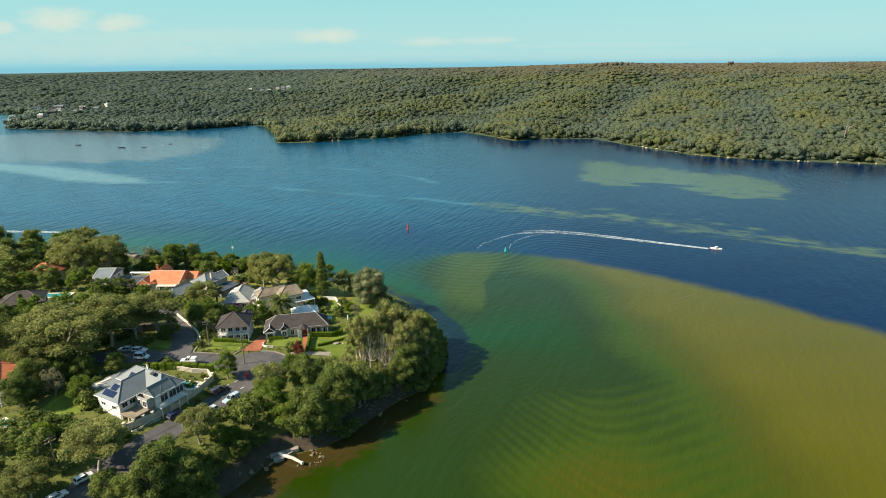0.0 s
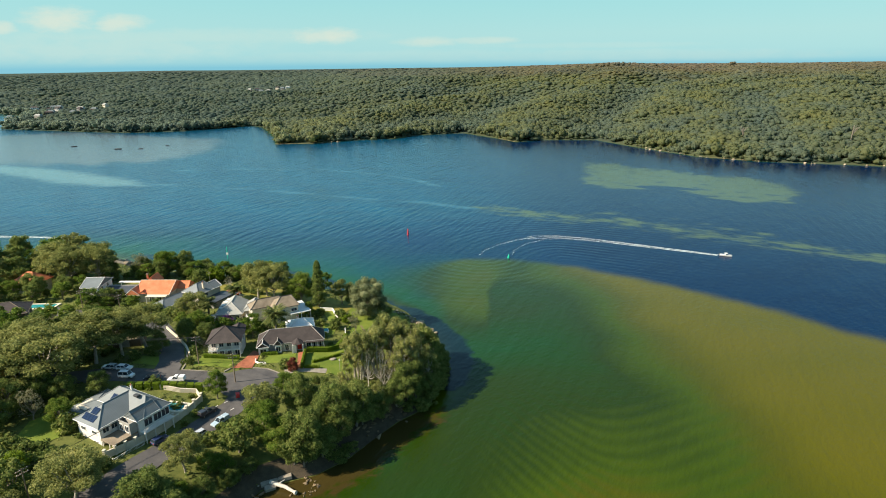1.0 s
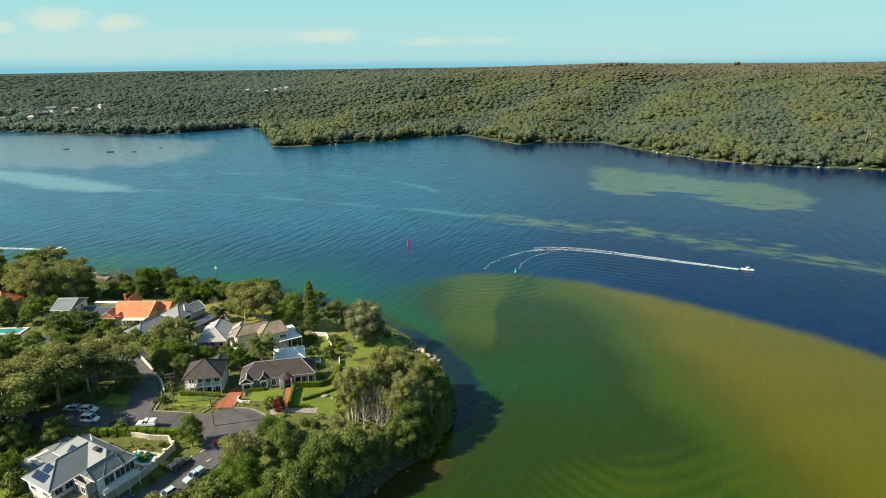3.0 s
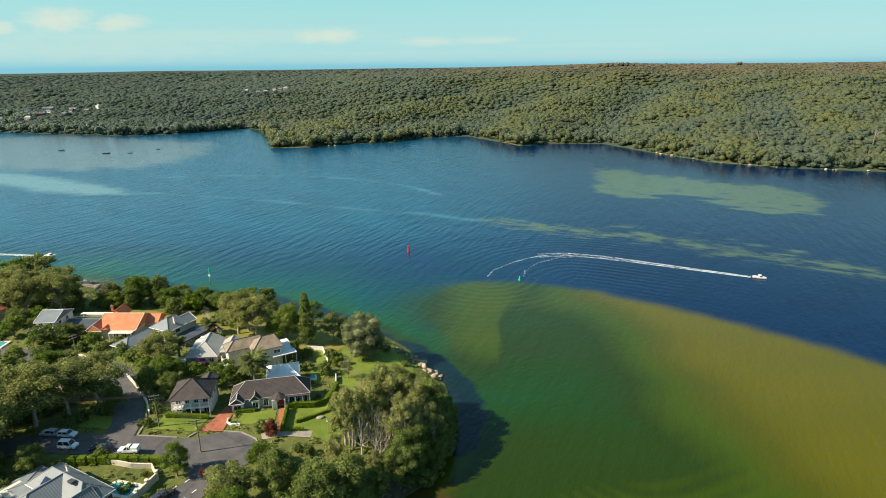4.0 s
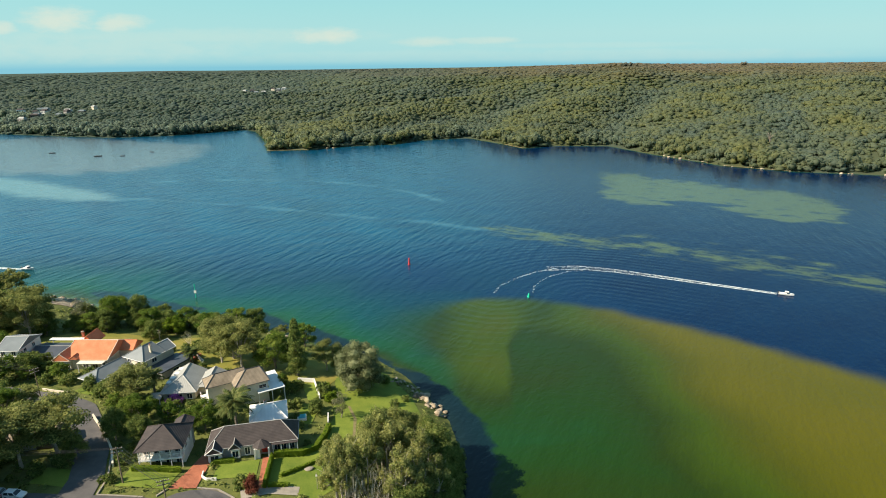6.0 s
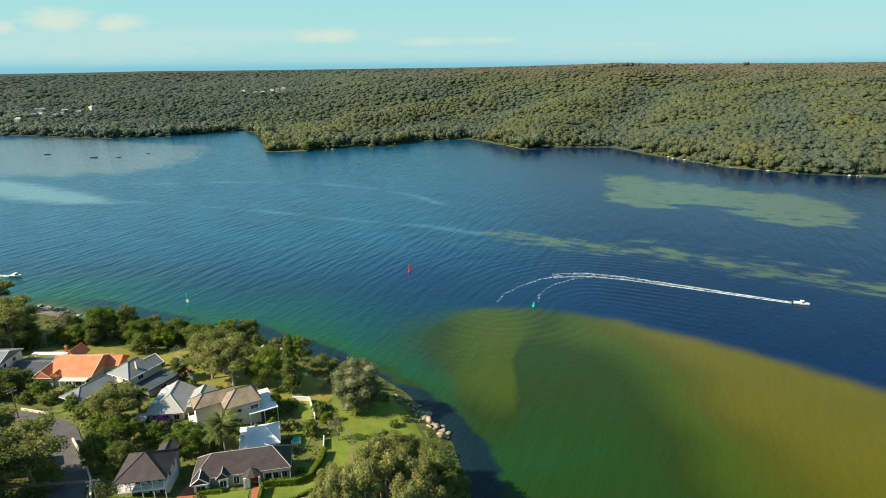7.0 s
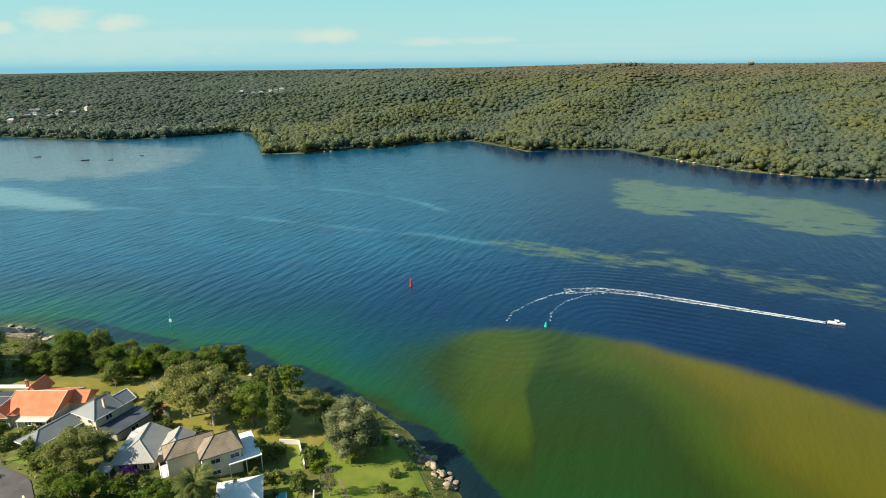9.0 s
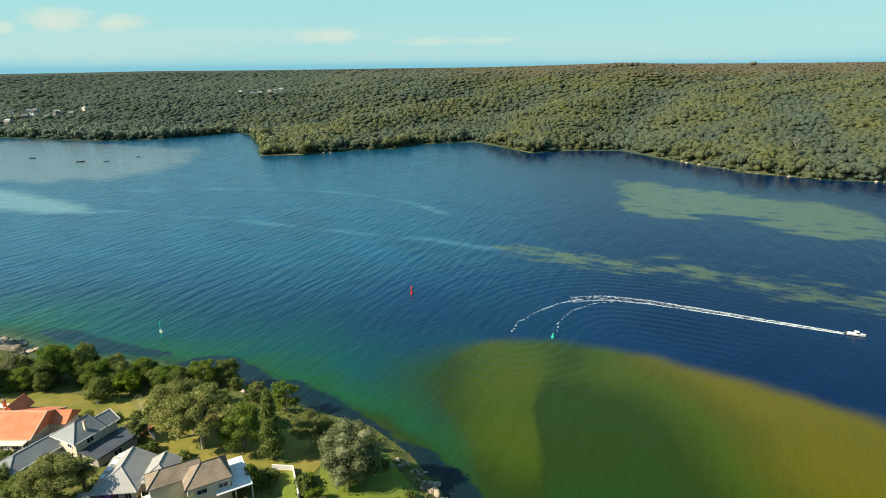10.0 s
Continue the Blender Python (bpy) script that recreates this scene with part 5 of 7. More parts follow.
for k in range(9):
    x = -82 + 2.05 * k
    hedge([(x, 143.6 + 0.14 * (x + 82)), (x + 1.55, 143.6 + 0.14 * (x + 83.5))], 1.5, 2.0, "clipped green hedge block in a row beside the street")
hedge([(-41.8, 169.2), (-35.8, 170.6), (-33.2, 173), (-32.2, 178), (-32.2, 183)], 1.3, 1.7, "long clipped hedge round the brown-roofed house")
hedge([(-41, 158.9), (-42.0, 168.2)], 0.8, 1.6, "low clipped hedge along the brick path")
hedge([(-40.5, 159.4), (-36.5, 160.2)], 0.8, 1.0, "low clipped hedge at the footpath")
hedge([(-38.6, 162.9), (-29.2, 171.6)], 0.7, 0.8, "long low dark hedge across the lawn")
hedge([(-54.2, 166.3), (-50, 167.1)], 1.1, 1.1, "low hedge under the front windows")
hedge([(-36.3, 204), (-34.6, 197.5)], 0.9, 1.4, "clipped hedge beside the white garden wall")
hedge([(-69.8, 162.4), (-60, 163.2)], 1.0, 1.3, "shaded hedge below the balcony")


def wall_run(points, thick, high, material, label, pillars=0.0):
    """A garden wall with a coping and, where it has them, square pillars."""
    ob = base("garden_wall", 0, 0, 0, 0, label, "wall")
    ribbon("wall_body", points, thick, material, 0, kind="", high=high, parent=ob)
    if pillars:
        p = resample(points, pillars)
        for q in p:
            z = ground_at(q[0], q[1])
            part("pillar", box(q[0] - 0.28, q[0] + 0.28, q[1] - 0.28, q[1] + 0.28, z - 0.5, z + high + 0.45, 0.05), material, ob)
            part("pillar_cap", box(q[0] - 0.36, q[0] + 0.36, q[1] - 0.36, q[1] + 0.36, z + high + 0.452, z + high + 0.6, 0.04), material, ob)
    return ob


wall_run([(-74.6, 118.6), (-70.6, 124), (-66.9, 130.4), (-64.3, 136.6), (-62.6, 141.6)], 0.3, 1.7, CREAM, "cream rendered street wall with square pillars", 2.0)
wall_run([(-80.5, 145), (-69, 144), (-65, 144.6), (-62.6, 141.6)], 0.3, 1.2, CREAM, "cream rendered garden wall beside the pool")
wall_run([(-45.3, 206.2), (-40.6, 206), (-37.2, 196.8)], 0.25, 1.3, WHITE, "white painted wall round the small garden")
wall_run([(-74.4, 163.5), (-77.6, 169), (-83, 176), (-90, 183.4)], 0.35, 1.0, CREAM, "sunlit stepped cream street wall")
wall_run([(-32.6, 184), (-33.4, 188.5)], 0.25, 1.3, WHITE, "short white garden wall by the hedge")
wall_run([(-104, 116.5), (-98, 116), (-97.5, 113)], 0.4, 1.0, CREAM, "cream terrace wall with small posts", 2.2)
wall_run([(-113, 199.2), (-104, 196.4)], 0.3, 0.6, CREAM, "low pale wall at the street edge")
wall_run([(-84, 219), (-79, 219.4), (-75.8, 216)], 0.25, 1.3, WHITE, "curved white terrace wall by the small pool")
wall_run([(-55.2, 163.2), (-54.9, 161.6), (-53.6, 160.8), (-51.6, 160.9)], 0.22, 0.6, WHITE, "low curved white wall at the driveway")

for a, b, w in ((13, 15, 1.8), (19, 21, 1.6), (24, 26, 1.2)):
    ribbon("far_beach", [tuple(p) for p in FAR_SHORE[a:b]], w, SAND, 0, "thin strip of pale sand under the bush", "beach", level=0.5)


# ---- houses ----
def slope_uv(bm, across):
    """Map every face in metres along its eave and up its slope; across: ribs run up the slope."""
    layer = bm.loops.layers.uv.new("slope")
    bm.normal_update()
    for f in bm.faces:
        n = f.normal
        e = Vector((-n.y, n.x, 0))
        e = e.normalized() if e.length > 1e-4 else Vector((1, 0, 0))
        u = n.cross(e)
        for lp in f.loops:
            a, b = lp.vert.co.dot(e), lp.vert.co.dot(u)
            lp[layer].uv = (b, a) if across else (a, b)


RIBBED = (ROOF_GREY, ROOF_NAVY, ROOF_SILVER, ROOF_WHITE)


def roof(house, x0, x1, y0, y1, ze, zr, along="x", ends=("hip", "hip"), over=0.55, material=ROOF_GREY, caps=None, slopes=0.0):
    """A hipped or gabled roof over a rectangle, with soffit, fascia, gutter and ridge caps."""
    x0, x1, y0, y1 = x0 - over, x1 + over, y0 - over, y1 + over
    half = (y1 - y0) / 2 if along == "x" else (x1 - x0) / 2
    length = (x1 - x0) if along == "x" else (y1 - y0)
    inset = [min(half, length / 2 - 0.02) if e == "hip" else (0.0 if e == "gable" else float(e)) for e in ends]
    if along == "x":
        ridge = [(x0 + inset[0], (y0 + y1) / 2, zr), (x1 - inset[1], (y0 + y1) / 2, zr)]
        low = [(x0, y0), (x1, y0), (x1, y1), (x0, y1)]
    else:
        ridge = [((x0 + x1) / 2, y0 + inset[0], zr), ((x0 + x1) / 2, y1 - inset[1], zr)]
        low = [(x1, y0), (x1, y1), (x0, y1), (x0, y0)]
    bm = bmesh.new()
    e = [bm.verts.new((*c, ze)) for c in low]
    s = [bm.verts.new((*c, ze - 0.16)) for c in low]
    r = [bm.verts.new(c) for c in ridge]
    bm.faces.new((e[0], e[1], r[1], r[0]))
    bm.faces.new((e[2], e[3], r[0], r[1]))
    bm.faces.new((e[1], e[2], r[1]))
    bm.faces.new((e[3], e[0], r[0]))
    bm.faces.new(s[::-1])
    for k in range(4):
        bm.faces.new((s[k], s[(k + 1) % 4], e[(k + 1) % 4], e[k]))
    bmesh.ops.recalc_face_normals(bm, faces=bm.faces[:])
    slope_uv(bm, material in RIBBED)
    top = part("roof", bm, material, house)
    bm = bmesh.new()
    for a, b in ((ridge[0], ridge[1]), ((*low[0], ze), ridge[0]), ((*low[3], ze), ridge[0]), ((*low[1], ze), ridge[1]), ((*low[2], ze), ridge[1])):
        if (Vector(a) - Vector(b)).length > 0.1:
            add_tube(bm, Vector(a) + Vector((0, 0, 0.03)), Vector(b) + Vector((0, 0, 0.03)), 0.1, 0.1, 6)
    part("ridge_cap", bm, caps or material, top)
    bm = bmesh.new()
    for k in range(4):
        a, b = Vector((*low[k], ze - 0.06)), Vector((*low[(k + 1) % 4], ze - 0.06))
        add_tube(bm, a, b, 0.085, 0.085, 6)
    part("gutter", bm, WHITE if caps is None else caps, top)
    return top


def walls(house, x0, x1, y0, y1, z0, z1, material=CREAM, label=""):
    BUILT.append(np.array([(house.matrix_basis @ Vector((x, y, 0)))[:2] for x, y in ((x0, y0), (x1, y0), (x1, y1), (x0, y1))]))
    bm = bmesh.new()
    t = 0.25
    for a in ((x0, x1, y0, y0 + t), (x0, x1, y1 - t, y1), (x0, x0 + t, y0 + t, y1 - t), (x1 - t, x1, y0 + t, y1 - t)):
        add_box(bm, *a, z0, z1)
    part("wall", bm, material, house, label)


def window(house, side, at, other, z, w, h, material=WHITE, name="window"):
    """A window in a wall: frame, sill and dark panes. side: f, b, l or r; at: place along the wall; other: the wall's face."""
    turn = {"f": 0, "b": 180, "l": -90, "r": 90}[side]
    x, y = (at, other) if side in "fb" else (other, at)
    m = pose(x, y, z, 0, 0, turn)
    surround = bmesh.new()
    for a in ((-w / 2 - 0.08, -w / 2 + 0.03, 0, h), (w / 2 - 0.03, w / 2 + 0.08, 0, h), (-w / 2, w / 2, h - 0.04, h + 0.08), (-0.03, 0.03, 0, h)):
        add_box(surround, a[0], a[1], -0.09, 0.02, a[2], a[3])
    surround.transform(m)
    ob = part(name, surround, material, house)
    sill = box(-w / 2 - 0.12, w / 2 + 0.12, -0.16, 0.0, -0.1, -0.005)
    sill.transform(m)
    part("sill", sill, material, ob)
    for k in (0, 1):
        pane = box(-w / 2 + 0.04 + k * w / 2, -0.04 + k * w / 2, -0.05, -0.02, 0.0, h - 0.05)
        pane.transform(m)
        part("pane", pane, GLASS, ob)
    return ob


def door(house, side, at, other, z, w=1.0, h=2.1, material=TIMBER):
    m = pose(*((at, other) if side in "fb" else (other, at)), z, 0, 0, {"f": 0, "b": 180, "l": -90, "r": 90}[side])
    leaf = box(-w / 2, w / 2, -0.08, 0.02, 0, h, 0.02)
    leaf.transform(m)
    ob = part("door", leaf, material, house)
    knob = box(w / 2 - 0.16, w / 2 - 0.1, -0.15, -0.082, 0.95, 1.1)
    knob.transform(m)
    part("door_handle", knob, DARK_METAL, ob)


def chimney(house, x, y, z0, z1, material=CREAM, s=0.5):
    ob = part("chimney", box(x - s, x + s, y - s * 0.7, y + s * 0.7, z0, z1, 0.03), material, house)
    part("chimney_cap", box(x - s - 0.08, x + s + 0.08, y - s * 0.7 - 0.08, y + s * 0.7 + 0.08, z1 + 0.003, z1 + 0.18, 0.03), CONCRETE, ob)
    bm = bmesh.new()
    add_tube(bm, (x, y, z1 + 0.18), (x, y, z1 + 0.55), 0.14, 0.12, 8)
    part("chimney_pot", bm, BRICK_RED, ob)


def flat_roof(house, x0, x1, y0, y1, z, material, thick=0.22, posts=(), floor=0.0, name="verandah_roof"):
    BUILT.append(np.array([(house.matrix_basis @ Vector((x, y, 0)))[:2] for x, y in ((x0, y0), (x1, y0), (x1, y1), (x0, y1))]))
    bm = box(x0, x1, y0, y1, z - thick, z, 0.03)
    slope_uv(bm, True)
    part(name, bm, material, house)
    for x, y in posts:
        part("post", box(x - 0.09, x + 0.09, y - 0.09, y + 0.09, floor, z - thick - 0.003), WHITE, house)


def railing(house, a, b, z, high=1.0, material=WHITE, gap=0.28):
    """A balustrade between two points: rails and balusters."""
    a, b = Vector((*a, z)), Vector((*b, z))
    bm = bmesh.new()
    for h in (0.12, high):
        add_tube(bm, a + Vector((0, 0, h)), b + Vector((0, 0, h)), 0.06, 0.06, 5)
    n = int((b - a).length / gap)
    for k in range(n + 1):
        p = a.lerp(b, k / n)
        add_tube(bm, p, p + Vector((0, 0, high)), 0.035, 0.035, 4)
    part("railing", bm, material, house)


def solar(house, corner, along, up, nx, ny):
    """A block of solar panels lying on a roof slope."""
    c, a, u = Vector(corner), Vector(along), Vector(up)
    n = a.cross(u).normalized()
    if n.z < 0:
        n = -n
    for i in range(nx):
        for j in range(ny):
            o = c + a * i * 1.08 + u * j * 1.72 + n * 0.12
            v = [o, o + a, o + a + u * 1.62, o + u * 1.62]
            v += [p - n * 0.05 for p in v]
            mesh_object("solar_panel", v, [(0, 1, 2, 3), (7, 6, 5, 4), (0, 4, 5, 1), (1, 5, 6, 2), (2, 6, 7, 3), (3, 7, 4, 0)], SOLAR, house)


# the large grey-roofed house above the lane
h = base("house", -77.3, 121.9, 0, -28, "two-storey white house with grey metal hip roofs and solar panels", "house")
walls(h, -8.6, -0.5, 0.6, 10, 7.5, 14.15, WHITE)
walls(h, -11.4, 4.6, 8.2, 14.4, 7.5, 14.15, WHITE)
walls(h, 0.9, 4.6, 6.5, 8.2, 8, 14.15, WHITE)
roof(h, -8.6, -0.5, 0.6, 11, 14.2, 16.9, "y", ("hip", "gable"))
roof(h, -11.4, 4.6, 8.2, 14.4, 14.22, 17.0, "x", ("hip", "hip"))
roof(h, 0.9, 4.6, 6.5, 11.4, 14.24, 16.2, "y", ("gable", "gable"))
walls(h, -16.5, -11.4, 4.5, 12.5, 9, 12.2, GREY_WALL)
roof(h, -16.8, -8.6, 3.2, 13, 12.6, 13.8, "x", ("hip", "gable"))
flat_roof(h, -0.4, 4.4, 0.4, 6.3, 11.4, ROOF_TAN, 0.3, ((-0.1, 0.7), (2.2, 0.7), (4.1, 0.7)), 8.3)
flat_roof(h, -0.4, 6.0, -1.2, 6.4, 8.35, CONCRETE, 0.3, (), 0, "terrace")
walls(h, -0.4, 4.2, 4.6, 6.4, 8.36, 14.1, GREY_WALL)
railing(h, (-0.3, -1.1), (5.9, -1.1), 8.36, 1.0)
railing(h, (5.9, -1.1), (5.9, 6.3), 8.36, 1.0)
for x in (-6.6, -2.6):
    window(h, "f", x, 0.6, 12.0, 1.5, 0.8)
    window(h, "f", x, 0.6, 8.9, 1.5, 1.2)
for y in (2.0, 4.0):
    window(h, "r", y, -0.5, 12.3, 1.4, 1.2)
for x in (1.2, 3.2):
    window(h, "f", x, 4.6, 11.9, 1.2, 1.5)
for y in (8.9, 11.3, 13.4):
    window(h, "r", y, 4.6, 11.7, 2.0, 1.8)
    window(h, "r", y, 4.6, 8.8, 2.0, 2.0)
flat_roof(h, 4.7, 6.4, 6.5, 14.4, 11.2, WHITE, 0.18, ((6.2, 6.8), (6.2, 9.2), (6.2, 11.6), (6.2, 14)), 8.3, "balcony")
railing(h, (6.3, 6.5), (6.3, 14.3), 11.2)
chimney(h, -5.6, 12.6, 15.6, 17.2, WHITE, 0.25)
flat_roof(h, -1.2, 0.2, 10.0, 10.9, 17.3, DARK_METAL, 0.5, name="roof_vent")
flat_roof(h, -15.6, -11.9, 4.4, 8.4, 13.25, CREAM, 0.2, name="roof_deck")
solar(h, (-7.0, 0.85, 14.6), (1, 0, 0), Vector((0, 0.84, 0.54)), 4, 1)
solar(h, (-5.7, 2.3, 15.5), (1, 0, 0), Vector((0, 0.84, 0.54)), 2, 1)
solar(h, (-8.2, 8.6, 14.85), (1, 0, 0), Vector((0, 0.78, 0.62)), 5, 1)

# white two-storey house with balconies
h = base("house", -65.1, 168.4, 0, 9, "white two-storey house with front balconies and brown tile roof", "house")
walls(h, -4.4, 4.4, -2.4, 4.2, 8, 14.5, WHITE)
roof(h, -4.5, 4.5, -4.4, 4.4, 14.55, 17.7, "x", ("hip", "hip"), 0.45, ROOF_BROWN, ROOF_BROWN)
roof(h, 1.0, 4.3, 2.0, 6.6, 14.5, 15.5, "y", ("gable", "gable"), 0.4, ROOF_BROWN, ROOF_BROWN)
walls(h, 1.0, 4.2, 4.2, 6.4, 8, 14.4, GREY_WALL)
flat_roof(h, -4.5, 4.5, -4.4, -2.4, 12.0, WHITE, 0.25, [(x, -4.25) for x in (-4.3, -2.1, 0, 2.1, 4.3)], 9.0, "balcony")
for x in (-4.3, -2.1, 0, 2.1, 4.3):
    part("post", box(x - 0.08, x + 0.08, -4.32, -4.16, 12.003, 14.4), WHITE, h)
railing(h, (-4.4, -4.3), (4.4, -4.3), 12.0)
railing(h, (4.4, -4.3), (4.4, -2.4), 12.0)
railing(h, (-4.4, -4.3), (-4.4, -2.4), 12.0)
for x in (-3.2, -1.1, 1.1, 3.2):
    window(h, "f", x, -2.4, 12.3, 1.3, 1.8)
    window(h, "f", x, -2.4, 9.4, 1.3, 1.9)
for y in (-1, 2):
    window(h, "r", y, 4.4, 12.2, 1.2, 1.3)
    window(h, "l", y, -4.4, 12.2, 1.2, 1.3)

# long brown-roofed house
h = base("house", -47.2, 172.9, 0, 12, "long single-storey grey house with brown tile roof and white trim", "house")
walls(h, -9.2, 9.4, -3.2, 3.2, 7.2, 11.7, GREY_WALL)
roof(h, -9.2, 9.4, -3.2, 3.2, 11.75, 14.9, "x", ("hip", "hip"), 0.55, ROOF_BROWN, GREY_WALL)
walls(h, -9.3, -6.6, -4.6, -3.2, 7.2, 11.5, WHITE)
roof(h, -9.3, -6.6, -4.8, 0.0, 11.6, 13.0, "y", ("gable", "gable"), 0.45, ROOF_BROWN, WHITE)
walls(h, -4.6, -2.8, -3.9, -3.2, 7.2, 11.5, WHITE)
roof(h, -4.6, -2.8, -4.0, -0.6, 11.6, 13.0, "y", ("gable", "gable"), 0.4, ROOF_BROWN, GREY_WALL)
bm = bmesh.new()
tip = bm.verts.new((2.0, -3.8, 13.0))
rim = [bm.verts.new((2.0 + 2.1 * math.cos(a * math.tau / 8 + 0.39), -3.8 + 1.7 * math.sin(a * math.tau / 8 + 0.39), 11.55)) for a in range(8)]
for k in range(8):
    bm.faces.new((rim[k], rim[(k + 1) % 8], tip))
bm.faces.new(rim[::-1])
slope_uv(bm, False)
part("porch_roof", bm, ROOF_BROWN, h)
for x, y in ((0.5, -5.0), (3.5, -5.0), (0.5, -3.5), (3.5, -3.5)):
    part("post", box(x - 0.14, x + 0.14, y - 0.14, y + 0.14, 7.4, 11.38), WHITE, h)
walls(h, 0.7, 1.6, -4.9, -3.21, 7.2, 11.2, WHITE)
door(h, "f", 2.5, -3.2, 9.1, 1.2, 2.2, RED_DOOR)
flat_roof(h, 4.2, 9.9, -4.5, -3.2, 11.55, ROOF_BROWN, 0.15, [(x, -4.35) for x in (4.4, 6.2, 8.0, 9.7)], 8.2)
for x in (5.2, 6.6, 8.4):
    window(h, "f", x, -3.2, 9.2, 1.2, 1.9)
window(h, "f", -7.95, -4.6, 9.3, 1.7, 1.5)
window(h, "f", -3.7, -3.9, 9.3, 1.3, 1.5)
window(h, "f", -1.2, -3.2, 9.2, 1.1, 1.8)
for y in (-1.5, 1.8):
    window(h, "r", y, 9.4, 9.2, 1.4, 1.6)
    window(h, "l", y, -9.2, 9.4, 1.2, 1.3)

# pavilion with the white metal roof
h = base("house", -46.9, 183.6, 0, 16, "low pavilion with bright white metal roof", "house")
walls(h, -3.9, 3.9, -3.7, 3.7, 6.5, 10.9, CREAM)
roof(h, -4.0, 4.0, -3.8, 3.8, 11.0, 13.2, "x", (3.8, 3.2), 0.45, ROOF_WHITE, WHITE)
window(h, "f", -2, -3.7, 8.6, 1.5, 1.6)
window(h, "f", 2, -3.7, 8.6, 1.5, 1.6)
window(h, "r", 0, 3.9, 8.4, 2.0, 1.8)
chimney(h, -0.6, 0.3, 12.6, 13.7, CREAM, 0.35)

# cream house
h = base("house", -55.4, 196.2, 0, 30, "two-storey cream rendered house with weathered tan tile roof", "house")
walls(h, -4.0, 4.0, -3.4, 3.4, 6, 13.1, CREAM)
roof(h, -4.0, 4.0, -3.4, 3.4, 13.2, 15.9, "x", ("hip", 1.6), 0.5, ROOF_TAN, DARK_METAL)
walls(h, -10.4, -4.0, 0.4, 5.2, 6, 13.1, CREAM)
roof(h, -10.4, -1.0, 0.4, 5.2, 13.22, 15.3, "x", ("hip", "gable"), 0.5, ROOF_TAN, DARK_METAL)
flat_roof(h, 4.3, 8.0, -5.0, 5.5, 10.8, ROOF_WHITE, 0.25, ((4.6, -4.8), (7.8, -4.8), (7.8, 0), (7.8, 5.2)), 6)
flat_roof(h, 1.0, 4.3, -5.0, -3.42, 10.8, ROOF_WHITE, 0.25, ((1.2, -4.8),), 6)
window(h, "f", -1.4, -3.4, 11.2, 1.9, 1.0)
window(h, "f", 2.6, -3.4, 11.2, 1.9, 1.0)
window(h, "f", -1.4, -3.4, 8.4, 1.6, 1.0)
window(h, "r", 0, 4.0, 11.2, 1.8, 1.3)
window(h, "l", 2.8, -10.4, 11.2, 1.2, 1.2)
flat_roof(h, -12.0, -10.4, -0.6, 4.0, 9.6, WHITE, 0.2, ((-11.8, -0.4), (-11.8, 3.8)), 6, "balcony")
railing(h, (-11.9, -0.5), (-11.9, 3.9), 9.6)

# low house with silver metal roofs
h = base("house", -73.2, 199.7, 0, 6, "low house under stepped silver metal roofs", "house")
walls(h, -5.2, 3.0, -5.0, 5.6, 6, 10.1, CREAM)
roof(h, -5.4, 3.2, -5.4, 5.8, 10.2, 12.7, "y", (5.2, "gable"), 0.4, ROOF_SILVER, ROOF_SILVER)
walls(h, 3.0, 8.8, -2.6, 4.0, 6, 10.1, CREAM)
roof(h, 3.2, 9.0, -2.8, 4.2, 10.22, 12.0, "y", (3.4, "gable"), 0.4, ROOF_SILVER, ROOF_SILVER)
flat_roof(h, -8.2, -5.0, -7.6, -4, 9.8, ROOF_SILVER, 0.2, ((-8.0, -7.4), (-5.3, -7.4)), 6)
for k in range(4):
    flat_roof(h, -5.4 + 0.5 * k, -3.2 + 0.5 * k, -1.6 + 1.9 * k, -0.2 + 1.9 * k, 11.0 + 0.28 * k, ROOF_WHITE, 0.3, name="skylight")
for x in (-3.5, -1, 1.5):
    window(h, "f", x, -5.0, 8, 1.3, 1.4)
window(h, "f", 6, -2.6, 8, 1.6, 1.4)

# grey hip-roofed house with a dark terrace roof
h = base("house", -91.2, 212.6, 0, -25, "grey metal hip-roofed house with dark terrace roof", "house")
walls(h, -3.8, 3.8, -3.4, 3.4, 6.5, 12.0, CREAM)
roof(h, -3.8, 3.8, -3.4, 3.4, 12.1, 14.8, "y", (3.6, 1.0), 0.5, ROOF_GREY)
walls(h, -1.6, 3.6, 3.4, 7.0, 6.5, 11.8, CREAM)
roof(h, -1.6, 3.8, 1, 7.2, 12.0, 13.9, "y", ("gable", "gable"), 0.4, ROOF_GREY, WHITE)
walls(h, -7.6, -1.7, -14.2, -3.4, 6.5, 10.0, CREAM)
roof(h, -7.8, -1.5, -14.6, -2.6, 10.1, 11.9, "y", ("hip", "gable"), 0.5, ROOF_GREY)
walls(h, 4.4, 9.8, -2.8, 7.0, 5.5, 9.4, GREY_WALL)
flat_roof(h, 4.0, 10.4, -3.2, 7.5, 9.8, ROOF_NAVY, 0.35, name="terrace_roof")
flat_roof(h, 2.0, 8.6, 7.6, 12.6, 8.0, BRICK_RED, 0.6, name="terrace")
chimney(h, 2.6, 0.2, 12.6, 15.2, CREAM, 0.35)
for x in (-2.2, 1.8):
    window(h, "f", x, -3.4, 10.5, 1.3, 1.1)
for y in (-12, -8):
    window(h, "r", y, -1.7, 7.9, 1.4, 1.4)
window(h, "f", -4.6, -14.2, 7.9, 1.8, 1.4)
window(h, "r", 2, 9.8, 7.4, 2.0, 1.5)
window(h, "f", 7, -2.8, 7.4, 2.0, 1.5)
window(h, "r", 0, 3.8, 10.4, 1.6, 1.2)
bm = bmesh.new()
